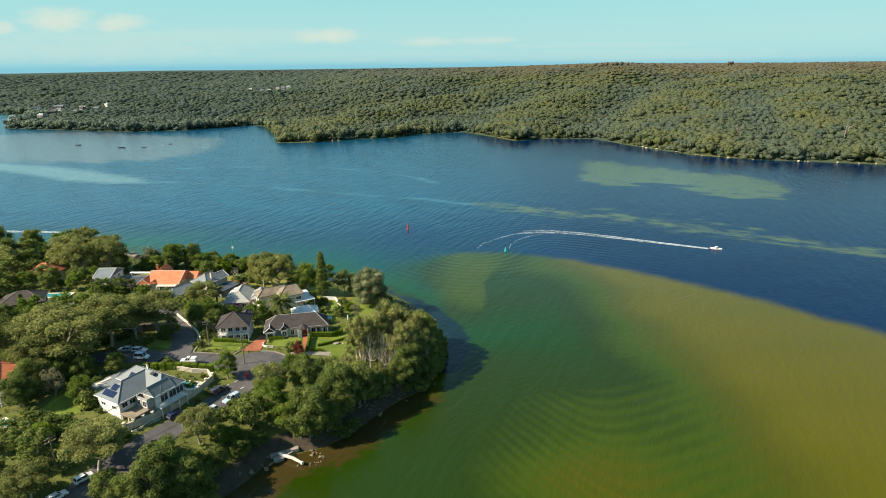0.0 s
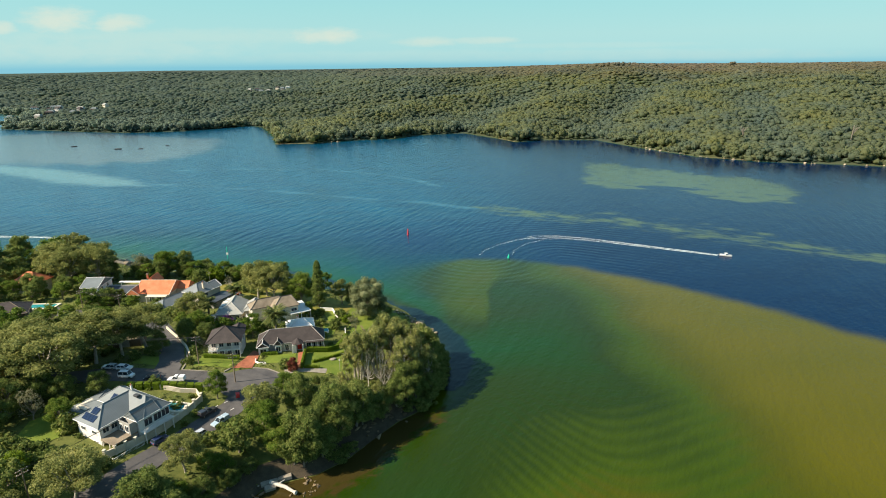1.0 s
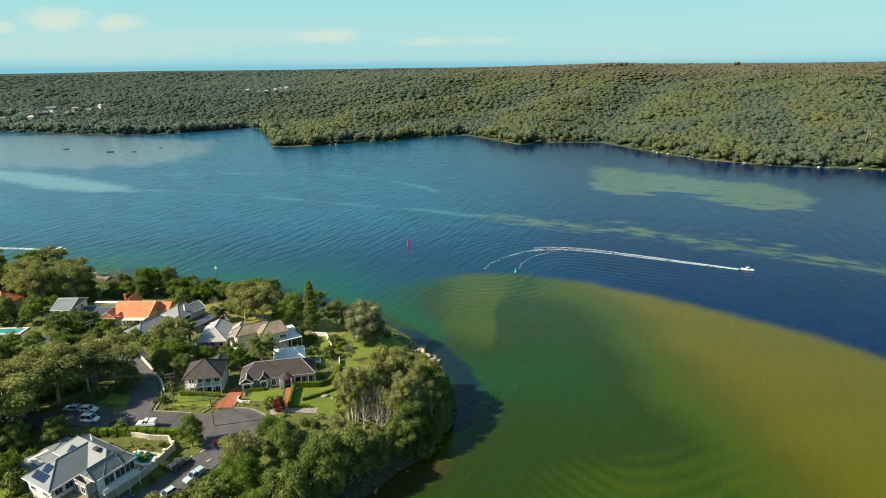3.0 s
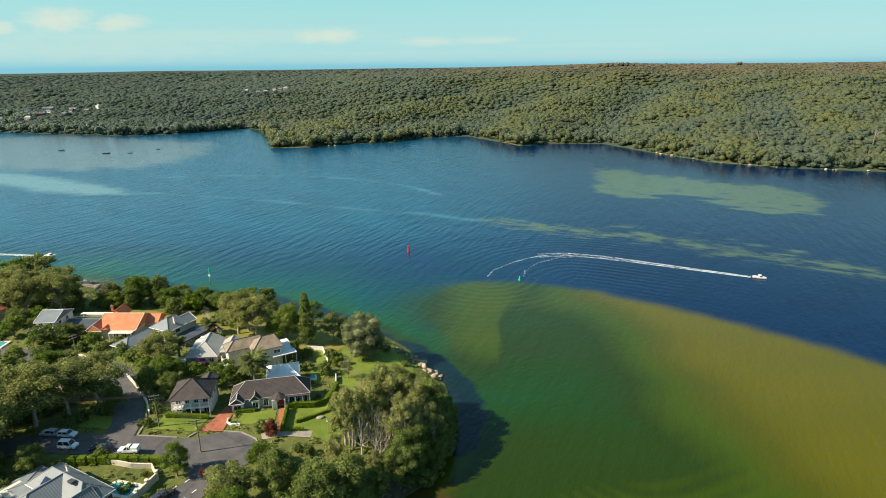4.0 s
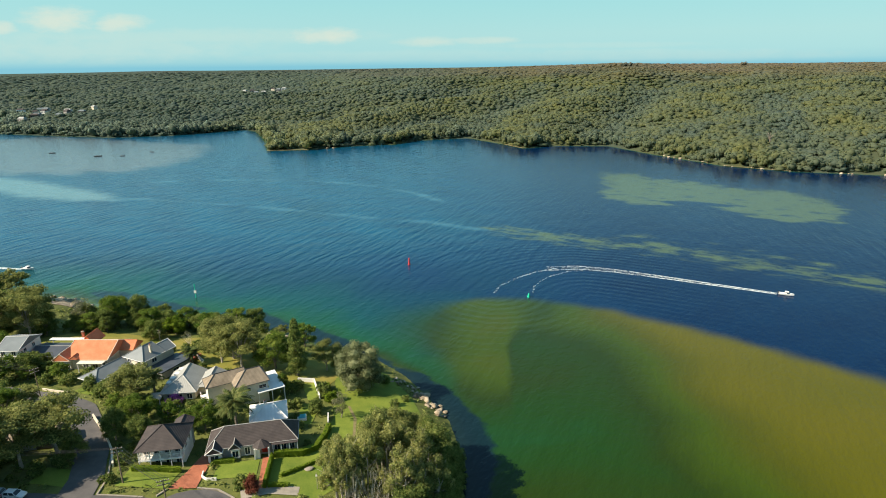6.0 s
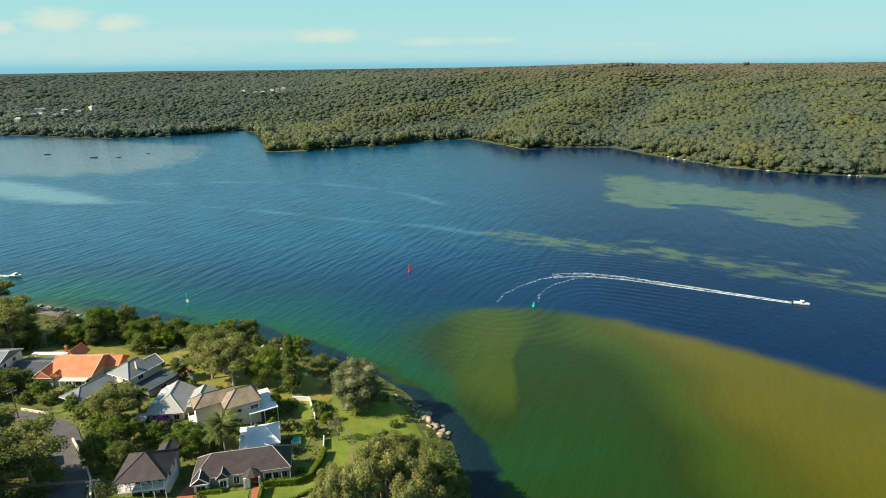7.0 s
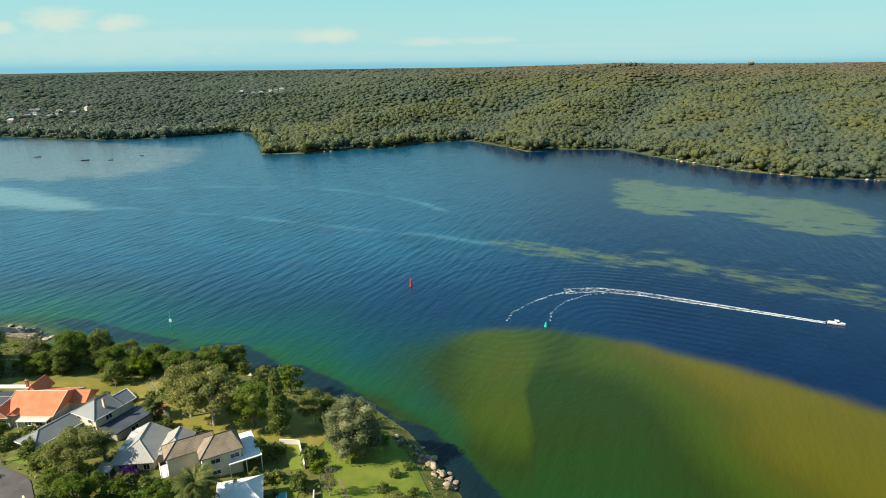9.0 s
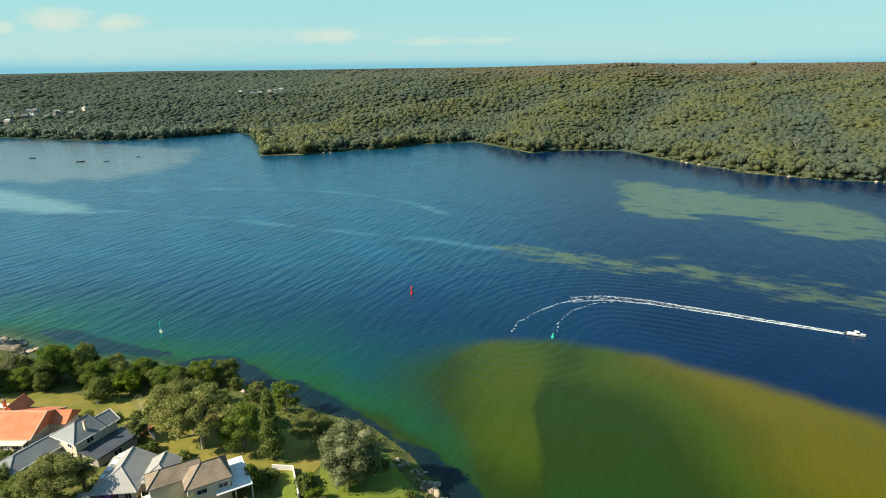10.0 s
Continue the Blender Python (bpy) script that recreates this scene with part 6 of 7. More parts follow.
add_tube(bm, (1.6, 4.6, 13), (1.6, 4.6, 18.2), 0.05, 0.03, 6)
for z in (17.2, 17.8):
    add_tube(bm, (0.9, 4.6, z), (2.3, 4.6, z), 0.03, 0.03, 4)
part("antenna", bm, CONCRETE, h)

# terracotta-roofed house
h = base("house", -107.5, 218, 0, -1, "cream house with vivid orange terracotta tile roof", "house")
walls(h, -6.2, 5.9, -6.6, 5.6, 6.5, 11.1, CREAM)
roof(h, -6.4, 6.1, -6.8, 6.0, 11.2, 14.3, "x", ("gable", "gable"), 0.4, ROOF_ORANGE, CREAM)
walls(h, -9.2, -4.6, -7.2, -3.0, 6.5, 11.0, CREAM)
roof(h, -9.2, -4.6, -7.4, 0.6, 11.15, 13.3, "y", ("gable", "gable"), 0.4, ROOF_ORANGE, CREAM)
roof(h, -5.6, -2.0, 1.0, 6.2, 12.4, 14.9, "y", ("gable", "gable"), 0.3, ROOF_ORANGE, ROOF_ORANGE)
roof(h, -4.4, -2.4, -7.2, -5.4, 11.6, 12.4, "y", ("gable", "gable"), 0.2, ROOF_ORANGE, ROOF_ORANGE)
roof(h, 6.0, 10.4, -0.6, 4.8, 11.2, 13.1, "x", ("gable", "gable"), 0.3, ROOF_ORANGE, ROOF_ORANGE)
walls(h, 6.0, 10.2, -0.2, 4.4, 6.5, 11.0, CREAM)
flat_roof(h, -1.6, 5.9, -9.0, -7.0, 11.0, CREAM, 0.2, ((-1.4, -8.8), (2.2, -8.8), (5.7, -8.8)), 6.8)
chimney(h, -5.6, 2.2, 13.9, 15.7, BRICK_RED, 0.35)
for x in (-0.5, 2.2, 4.6):
    window(h, "f", x, -6.6, 8.4, 1.6, 1.6)
window(h, "f", -6.9, -7.2, 8.2, 3.2, 1.8)

# white two-storey house
h = base("house", -132, 219, 0, 2, "white two-storey house with grey gable roof", "house")
walls(h, -3, 3, -5.2, 5.0, 7.5, 12.9, WHITE)
roof(h, -3, 3, -5.4, 5.2, 13.0, 15.1, "x", ("gable", "gable"), 0.4, ROOF_GREY, WHITE)
for x in (-1.5, 1.5):
    window(h, "f", x, -5.2, 11.2, 1.2, 1.4)
    window(h, "f", x, -5.2, 8.6, 1.6, 1.8)
for y in (-2.5, 1.5):
    window(h, "r", y, 3.0, 11.2, 1.2, 1.1)
flat_roof(h, -3.2, 3.2, -6.6, -5.22, 10.6, WHITE, 0.2, ((-3.0, -6.4), (0, -6.4), (3.0, -6.4)), 8, "balcony")
railing(h, (-3.1, -6.5), (3.1, -6.5), 10.6)

# dark grey low roof between
h = base("house", -121.8, 220.3, 0, -1, "low house with dark grey metal roof", "house")
walls(h, -6, 6, -4.4, 4.4, 6.5, 9.6, GREY_WALL)
roof(h, -6.2, 6.2, -4.6, 4.6, 9.7, 11.1, "x", ("gable", "gable"), 0.4, ROOF_NAVY, GREY_WALL)
flat_roof(h, -6, 8.6, 5.1, 6.8, 10.6, WHITE, 0.2, ((-5.8, 6.6), (8.4, 6.6)), 6.2)
window(h, "f", -2, -4.4, 7.6, 1.6, 1.3)
window(h, "f", 3, -4.4, 7.6, 1.6, 1.3)

# second terracotta roof
h = base("house", -163.2, 228.2, 0, -10, "house with orange terracotta roof among dark trees", "house")
walls(h, -5, 5, -4, 4, 6, 10.9, CREAM)
roof(h, -5, 5, -4, 4, 11.0, 14.4, "x", ("hip", "hip"), 0.6, ROOF_ORANGE, ROOF_ORANGE)
window(h, "f", -2, -4, 8.6, 1.6, 1.4)
window(h, "f", 2, -4, 8.6, 1.6, 1.4)

# dark house by the turquoise pool
h = base("house", -147.5, 192.5, 0, 24, "dark brick house with grey tile roof beside a pool", "house")
walls(h, -6, 6, -4.6, 4.6, 7.5, 13.0, DARK_WALL)
roof(h, -6.2, 6.2, -4.8, 4.8, 13.1, 16.0, "x", ("hip", "hip"), 0.6, ROOF_BROWN, ROOF_TAN)
walls(h, -12, -6, -3, 3, 8, 12, DARK_WALL)
roof(h, -12, -4, -3, 3, 12.1, 14.0, "x", ("hip", "gable"), 0.5, ROOF_BROWN, ROOF_TAN)
window(h, "f", -2, -4.6, 10.4, 1.6, 1.4)
window(h, "f", 2.5, -4.6, 10.4, 1.6, 1.4)
window(h, "r", 0, 6, 10.4, 1.6, 1.4)

# brick house with steel balconies
h = base("house", -112, 132.5, 0, -14, "orange-brick house with steel-railed balconies in shade", "house")
walls(h, -5, 4.6, -4, 5, 9, 17.0, RED_WALL)
roof(h, -5, 4.6, -4, 5, 17.1, 19.6, "x", ("hip", "hip"), 0.6, ROOF_ORANGE, ROOF_TAN)
for z in (11.6, 14.4):
    flat_roof(h, -5, 6.2, -6.0, -4, z, CONCRETE, 0.25, ((-4.8, -5.8), (0, -5.8), (6.0, -5.8)), z - 2.6, "balcony")
    railing(h, (-5, -5.9), (6.1, -5.9), z)
    railing(h, (6.1, -5.9), (6.1, -4), z)
    for x in (-3, 0.5, 3.2):
        window(h, "f", x, -4, z + 0.3, 1.8, 1.9)
    flat_roof(h, 4.62, 7.0, -3.9, 5, z, CONCRETE, 0.25, ((6.8, 1.0), (6.8, 4.8)), z - 2.6, "balcony")
    railing(h, (6.9, -3.9), (6.9, 5), z, 1.0, DARK_METAL)
    for y in (-2, 0.8, 3.4):
        window(h, "r", y, 4.6, z + 0.25, 2.0, 1.9)

# shed under the gum tree
h = base("shed", -97, 172.5, 0, 10, "garage with a low brown roof under the gum tree", "garage")
walls(h, -4.6, 4.6, -2.8, 2.8, 9.5, 13.0, DARK_WALL)
roof(h, -4.8, 4.8, -3.0, 3.0, 13.1, 14.3, "x", ("gable", "gable"), 0.4, ROOF_TAN, ROOF_TAN)
door(h, "f", 0, -2.8, 10.4, 3.0, 2.2, GREY_WALL)


# ---- pools ----
def pool(x, y, z, turn, length, width, label, edge=CREAM):
    ob = base("swimming_pool", x, y, z, turn, label, "swimming pool")
    bm = bmesh.new()
    for a in ((-length / 2 - 0.7, length / 2 + 0.7, -width / 2 - 0.7, -width / 2), (-length / 2 - 0.7, length / 2 + 0.7, width / 2, width / 2 + 0.7), (-length / 2 - 0.7, -length / 2, -width / 2, width / 2), (length / 2, length / 2 + 0.7, -width / 2, width / 2)):
        add_box(bm, *a, -1.2, 0.12)
    part("coping", bm, edge, ob)
    part("pool_water", box(-length / 2, length / 2, -width / 2, width / 2, -1.0, 0.0), POOL, ob)
    return ob


pool(-67.8, 137.7, 10.0, -14, 5.4, 3.0, "small turquoise pool behind a cream wall")
pool(-144.8, 205.3, ground_at(-144.8, 205.3) + 0.35, 2, 9.6, 3.6, "turquoise pool beside a dark house")
pool(-102.4, 115.8, ground_at(-102.4, 115.8) + 0.3, 70, 7, 3.6, "blue pool below a cream terrace")


# ---- vehicles ----
def car(x, y, turn, paint, kind="hatch", label="", lift=0.2):
    """A parked car: body with arches and bonnet, cabin glass, wheels with rims, lamps, bumpers."""
    ob = base("car", x, y, ground_at(x, y) + lift, turn, label, "car", "parked cars")
    ob.scale = (0.88, 0.92, 0.94)
    long, tail = (5.2, -0.5) if kind == "ute" else (4.5, -2.0)
    half = long / 2
    prof = {"hatch": [(-half, 0.35), (-half, 0.85), (-half + 0.12, 0.98), (half - 1.35, 0.98), (half - 0.1, 0.78), (half, 0.6), (half, 0.32)],
            "van": [(-half, 0.35), (-half, 1.0), (-half + 0.1, 1.1), (half - 1.0, 1.1), (half - 0.1, 0.9), (half, 0.6), (half, 0.32)],
            "ute": [(-half, 0.45), (-half, 1.05), (-half + 0.1, 1.08), (half - 1.5, 1.08), (half - 0.1, 0.92), (half, 0.7), (half, 0.4)]}[kind]
    bm = bmesh.new()
    rings = [[bm.verts.new((a, s, b)) for a, b in prof] for s in (-0.9, 0.9)]
    n = len(prof)
    for k in range(n):
        bm.faces.new((rings[0][k], rings[0][(k + 1) % n], rings[1][(k + 1) % n], rings[1][k]))
    bm.faces.new(rings[0][::-1])
    bm.faces.new(rings[1])
    bmesh.ops.bevel(bm, geom=bm.edges[:], offset=0.06, segments=2, affect="EDGES")
    part("body", bm, CAR[paint], ob)
    lo, hi, front, back, rise = {"hatch": (0.98, 1.48, half - 1.3, -half + 0.15, 0.7), "van": (1.1, 1.95, half - 0.9, -half + 0.05, 0.6), "ute": (1.08, 1.75, half - 1.5, -0.75, 0.65)}[kind]
    bm = bmesh.new()
    low = [bm.verts.new(c) for c in ((back, -0.84, lo), (front, -0.84, lo), (front, 0.84, lo), (back, 0.84, lo))]
    top = [bm.verts.new(c) for c in ((back + 0.3, -0.68, hi), (front - rise, -0.68, hi), (front - rise, 0.68, hi), (back + 0.3, 0.68, hi))]
    for k in range(4):
        bm.faces.new((low[k], low[(k + 1) % 4], top[(k + 1) % 4], top[k]))
    bm.faces.new(top)
    bmesh.ops.bevel(bm, geom=bm.edges[:], offset=0.04, segments=1, affect="EDGES")
    cabin = part("cabin_glass", bm, GLASS, ob)
    part("roof_panel", box(back + 0.3, front - rise, -0.69, 0.69, hi + 0.002, hi + 0.05, 0.02), CAR[paint], ob)
    for s in (-1, 1):
        for xa, xb in ((front - 0.02, front - rise), (back + 0.02, back + 0.3), ((back + front) / 2 - 0.05, (back + front - rise) / 2)):
            part("pillar", add_tube(bmesh.new(), (xa, s * 0.85, lo), (xb, s * 0.69, hi), 0.05, 0.05, 5), CAR[paint], ob)
        part("mirror", box(front - 0.35, front - 0.2, s * 1.0 - 0.08, s * 1.0 + 0.08, lo + 0.02, lo + 0.17, 0.03), CAR[paint], ob)
        part("headlight", box(half - 0.14, half + 0.02, s * 0.65 - 0.18, s * 0.65 + 0.18, 0.62, 0.76, 0.02), WHITE, ob)
        part("tail_light", box(-half - 0.02, -half + 0.08, s * 0.72 - 0.12, s * 0.72 + 0.12, 0.7, 0.92, 0.02), RED_PAINT, ob)
    if kind == "ute":
        part("canopy", box(-half + 0.1, -0.82, -0.82, 0.82, 1.085, 1.72, 0.06), CAR[paint], ob)
    for a in (-half + 0.85, half - 0.85):
        for s in (-1, 1):
            bm = bmesh.new()
            add_tube(bm, (a, s * 0.72, 0.33), (a, s * 0.94, 0.33), 0.33, 0.33, 14)
            wheel = part("wheel", bm, RUBBER, ob)
            bm = bmesh.new()
            add_tube(bm, (a, s * 0.93, 0.33), (a, s * 0.96, 0.33), 0.2, 0.2, 10)
            part("rim", bm, CONCRETE, wheel)
    return ob


car(-91.5, 152.9, 175, "silver", "hatch", "silver car parked at the street's edge")
car(-87.2, 152.4, -4, "white", "hatch", "white wagon parked at the street's edge")
car(-84.6, 148.3, -4, "white", "van", "white camper van parked beside the hedge")
car(-78.0, 148.4, 178, "dark", "hatch", "dark car parked in tree shade")
car(-71.6, 148.4, 180, "white", "ute", "white utility with canopy beside the hedge")
car(-59.4, 137.0, 56, "dark", "ute", "charcoal four-wheel drive parked by the wall")
car(-55.2, 134.0, 238, "pale", "ute", "pale blue utility parked on the lane")
car(-58.6, 128.6, 238, "silver", "hatch", "silver car half under a tree")
car(-66.2, 126.0, 58, "blue", "hatch", "dark blue car in the shade of the wall")
car(-76.4, 104.4, 58, "white", "hatch", "white sedan parked along the lane")
car(-79.2, 99.6, 58, "white", "hatch", "white hatchback parked along the lane")


# ---- poles and wires ----
def pole(x, y, high, turn, arms=True, label="weathered timber power pole with crossarms"):
    z = ground_at(x, y)
    ob = base("power_pole", x, y, z, turn, label, "power pole")
    part("mast", add_tube(bmesh.new(), (0, 0, -0.3), (0, 0, high), 0.17, 0.11, 8), TIMBER, ob)
    if arms:
        for k, zz in enumerate((high - 0.3, high - 1.1)):
            part("crossarm", box(-1.15, 1.15, -0.07, 0.07, zz - 0.07, zz + 0.07), TIMBER, ob)
            for a in (-1.0, -0.35, 0.35, 1.0):
                part("insulator", add_tube(bmesh.new(), (a, 0, zz + 0.07), (a, 0, zz + 0.24), 0.05, 0.035, 6), WHITE, ob)
    return Vector((x, y, z + high)), turn


def wires(a, b, offsets, sag=0.8):
    """Cables hung between two pole tops."""
    for k, (o, dz) in enumerate(offsets):
        ends = []
        for p, turn in (a, b):
            ends.append(p + Vector((math.cos(radians(turn)) * o, math.sin(radians(turn)) * o, dz)))
        bm = bmesh.new()
        pts = [ends[0].lerp(ends[1], q / 10) - Vector((0, 0, sag * 4 * (q / 10) * (1 - q / 10))) for q in range(11)]
        rings = [[bm.verts.new(p + Vector((0, 0.03 * math.cos(a), 0.03 * math.sin(a)))) for a in (0, 2.094, 4.189)] for p in pts]
        for r0, r1 in zip(rings[:-1], rings[1:]):
            for j in range(3):
                bm.faces.new((r0[j], r0[(j + 1) % 3], r1[(j + 1) % 3], r1[j]))
        tagged(part("power_line", bm, DARK_METAL, None), "thin dark power cable strung between poles", "power line", "street cables")


P1 = pole(-69.8, 158.6, 8.5, 20)
P2 = pole(-56.8, 150.2, 8.5, 20)
P3 = pole(-104, 155.5, 9.0, 80)
P4 = pole(-110.5, 194.6, 8.5, 60)
P6 = pole(-127, 200.5, 8.5, 60)
P5 = pole(-82.5, 105.6, 9.0, 60)
LINES = [(-1.0, -0.1), (-0.35, -0.1), (0.35, -0.1), (1.0, -0.1), (0, -1.2)]
wires(P1, P2, LINES, 0.5)
wires(P1, P3, LINES[:4], 0.7)
wires(P2, P5, LINES[:3], 1.4)
wires(P4, P6, LINES[:4], 0.4)
ob = base("lamp_post", -30.4, 160.2, ground_at(-30.4, 160.2), 0, "thin grey post standing on the lawn", "post")
part("mast", add_tube(bmesh.new(), (0, 0, -0.2), (0, 0, 4.2), 0.07, 0.05, 7), CONCRETE, ob)
part("sign", box(-0.2, 0.2, -0.09, -0.06, 3.2, 3.7), WHITE, ob)
ob = base("rubbish_bin", -54.0, 143.6, ground_at(-54, 143.6) + 0.15, 20, "red wheelie bin lid at the lane's edge", "bin")
bm = box(-0.45, 0.45, -0.45, 0.45, 0, 1.1, 0.08)
part("body", bm, RED_PAINT, ob)
part("lid", box(-0.5, 0.5, -0.5, 0.52, 1.103, 1.2, 0.04), RED_PAINT, ob)


# ---- marks in the channel ----
def channel_mark(x, y, material, tall, name, label):
    ob = base(name, x, y, 0, 0, label, "channel marker")
    bm = bmesh.new()
    add_tube(bm, (0, 0, -0.4), (0, 0, 0.6), 0.65, 0.58, 12)
    part("float", bm, material, ob)
    bm = bmesh.new()
    for k in range(4):
        a = k * math.tau / 4
        add_tube(bm, (math.cos(a) * 0.42, math.sin(a) * 0.42, 0.6), (math.cos(a) * 0.22, math.sin(a) * 0.22, tall - 0.7), 0.07, 0.05, 5)
    add_tube(bm, (0, 0, 0.8), (0, 0, tall - 0.8), 0.34, 0.3, 8)
    part("cage", bm, material, ob)
    part("top_mark", add_tube(bmesh.new(), (0, 0, tall - 0.7), (0, 0, tall), 0.34, 0.34 if material is RED_PAINT else 0.05, 10), material, ob)
    return ob


channel_mark(-20.1, 326.4, RED_PAINT, 3.4, "red_buoy", "red can buoy floating in the channel")
channel_mark(31.6, 283.6, GREEN_PAINT, 2.0, "green_buoy", "bright green buoy at the sandbank's edge")
ob = base("navigation_post", -107.2, 286.6, 0, 0, "slim green navigation post with white board", "channel marker")
part("pile", add_tube(bmesh.new(), (0, 0, -2), (0, 0, 5.2), 0.2, 0.16, 8), GREEN_PAINT, ob)
part("board", box(-0.5, 0.5, -0.22, -0.17, 2.0, 3.2), WHITE, ob)
part("lantern", add_tube(bmesh.new(), (0, 0, 5.2), (0, 0, 6.0), 0.25, 0.1, 8), GREEN_PAINT, ob)


# ---- boats and their wakes ----
def hull(size, wide, high):
    bm = bmesh.new()
    rows = []
    for k in range(9):
        q = k / 8
        w = wide / 2 * (1 - max(0, q - 0.45) ** 2 / 0.32)
        lift = high * (0.8 + 0.35 * q * q)
        x = size * (q - 0.5)
        rows.append([bm.verts.new(c) for c in ((x, -max(w, 0.03), lift), (x, -max(w, 0.03) * 0.75, 0.05), (x, 0, -0.25 + 0.3 * q ** 4), (x, max(w, 0.03) * 0.75, 0.05), (x, max(w, 0.03), lift))])
    for a, b in zip(rows[:-1], rows[1:]):
        for k in range(4):
            bm.faces.new((a[k], a[k + 1], b[k + 1], b[k]))
        bm.faces.new((a[0], b[0], b[4], a[4]))
    bm.faces.new(rows[0])
    return bm


def boat(x, y, turn, size, label, cabin=True):
    ob = base("motor_boat", x, y, 0.12, turn, label, "boat")
    part("hull", hull(size, size * 0.36, size * 0.13), WHITE, ob)
    if cabin:
        part("windscreen", box(size * 0.02, size * 0.16, -size * 0.12, size * 0.12, size * 0.1, size * 0.2, 0.08), GLASS, ob)
        part("cabin_roof", box(-size * 0.12, size * 0.14, -size * 0.13, size * 0.13, size * 0.24, size * 0.26, 0.03), WHITE, ob)
        for s in (-1, 1):
            part("roof_post", add_tube(bmesh.new(), (-size * 0.1, s * size * 0.12, size * 0.1), (-size * 0.1, s * size * 0.12, size * 0.24), 0.04, 0.04, 5), CONCRETE, ob)
    part("outboard_engine", box(-size * 0.56, -size * 0.49, -0.25, 0.25, 0.1, size * 0.2, 0.08), DARK_METAL, ob)
    return ob


def foam_patch(line, width0, width1, dense, seed, name="boat_wake", label="", inner=0.0):
    """Broken foam along a line on the water: hundreds of small ragged flakes."""
    rs = np.random.RandomState(seed)
    p = resample(line, 0.7)
    way = np.gradient(p, axis=0)
    way /= np.linalg.norm(way, axis=1)[:, None]
    side = np.stack([way[:, 1], -way[:, 0]], 1)
    v, f = [], []
    for i in range(len(p)):
        k = i / (len(p) - 1)
        w = width0 + (width1 - width0) * k
        for j in range(rs.poisson(dense[0] + (dense[1] - dense[0]) * k)):
            e = rs.choice((-1, 1)) * w * abs(1 - abs(rs.normal()) * 0.3) if rs.rand() < inner else rs.uniform(-w, w)
            c = p[i] + side[i] * e + way[i] * rs.uniform(-0.5, 0.5)
            s, t = rs.uniform(0.2, 0.7), rs.uniform(0.06, 0.17)
            q = rs.normal() * 0.25
            d1 = way[i] * math.cos(q) + side[i] * math.sin(q)
            d2 = np.array([d1[1], -d1[0]])
            b0 = len(v)
            n = 6
            for m in range(n):
                a = m * math.tau / n
                o = c + d1 * math.cos(a) * s * rs.uniform(0.7, 1.2) + d2 * math.sin(a) * t * rs.uniform(0.7, 1.2)
                v.append((o[0], o[1], 0.05 + 0.01 * rs.rand()))
            f.append(tuple(range(b0, b0 + n)))
    return tagged(mesh_object(name, v, f, FOAM), label, "wake", kind="stuff")


boat(137.9, 283.2, -27, 5.6, "white motor boat running across the channel")
foam_patch([(46, 318.5), (60, 320), (76, 315), (100, 303), (120, 292.5), (134.5, 285)], 3.0, 0.9, (4.5, 20), 3, label="twin white foam trails behind the motor boat", inner=0.7)
foam_patch([(18, 289), (21, 297), (30, 307), (40, 315), (50, 319)], 0.5, 0.4, (0.8, 2.0), 4, label="thin curved old foam line on the water")
foam_patch([(34, 288), (36, 297), (43, 307), (53, 314), (62, 316)], 0.4, 0.3, (0.5, 0.8), 5, label="thin curved old foam line on the water")
boat(-203.0, 324.6, -6, 6.0, "white motor boat passing the headland")
foam_patch([(-300, 333), (-262, 331), (-225, 328), (-206, 325)], 2.6, 0.8, (7, 16), 6, label="white foam trail behind the passing boat", inner=0.5)
for x, y, a, s in ((-448, 731, 10, 6.5), (-380, 703, 4, 8), (-354, 704, 20, 5), (-336, 734, -15, 5)):
    ob = base("oyster_punt", x, y, 0.1, a, "small dark punt moored over the flats", "boat", "moored punts")
    part("hull", hull(s, s * 0.34, s * 0.12), DARK_METAL, ob)
    part("seat", box(-s * 0.2, -s * 0.1, -s * 0.14, s * 0.14, s * 0.1, s * 0.13), TIMBER, ob)


# ---- rocks along the shore ----
def rock(x, y, z, size, flat, seed, material=ROCK):
    """A broken sandstone block: a faceted lump cut by two or three flat breaks."""
    rs = np.random.RandomState(seed)
    v = ICO2_V * rs.uniform(0.86, 1.12, size=(len(ICO2_V), 1))
    for k in range(8):
        n = rs.normal(size=3)
        n /= np.linalg.norm(n)
        far = v @ n - rs.uniform(0.3, 0.62)
        v = v - np.outer(np.clip(far, 0, None) * 0.92, n)
    ob = mesh_object("rock", v * (size, size * rs.uniform(0.55, 1.0), size * flat), ICO2_F, material)
    ob.matrix_basis = pose(x, y, z, rs.uniform(-14, 14), rs.uniform(-14, 14), rs.uniform(0, 360))
    return tagged(ob, "weathered sandstone rock on the shoreline", "rock", "shore rocks")


ICO = bmesh.new()
bmesh.ops.create_icosphere(ICO, subdivisions=2, radius=1)
ICO2_V, ICO2_F = np.array([v.co[:] for v in ICO.verts]), np.array([[v.index for v in f.verts] for f in ICO.faces])
ICO.free()
rs = np.random.RandomState(5)
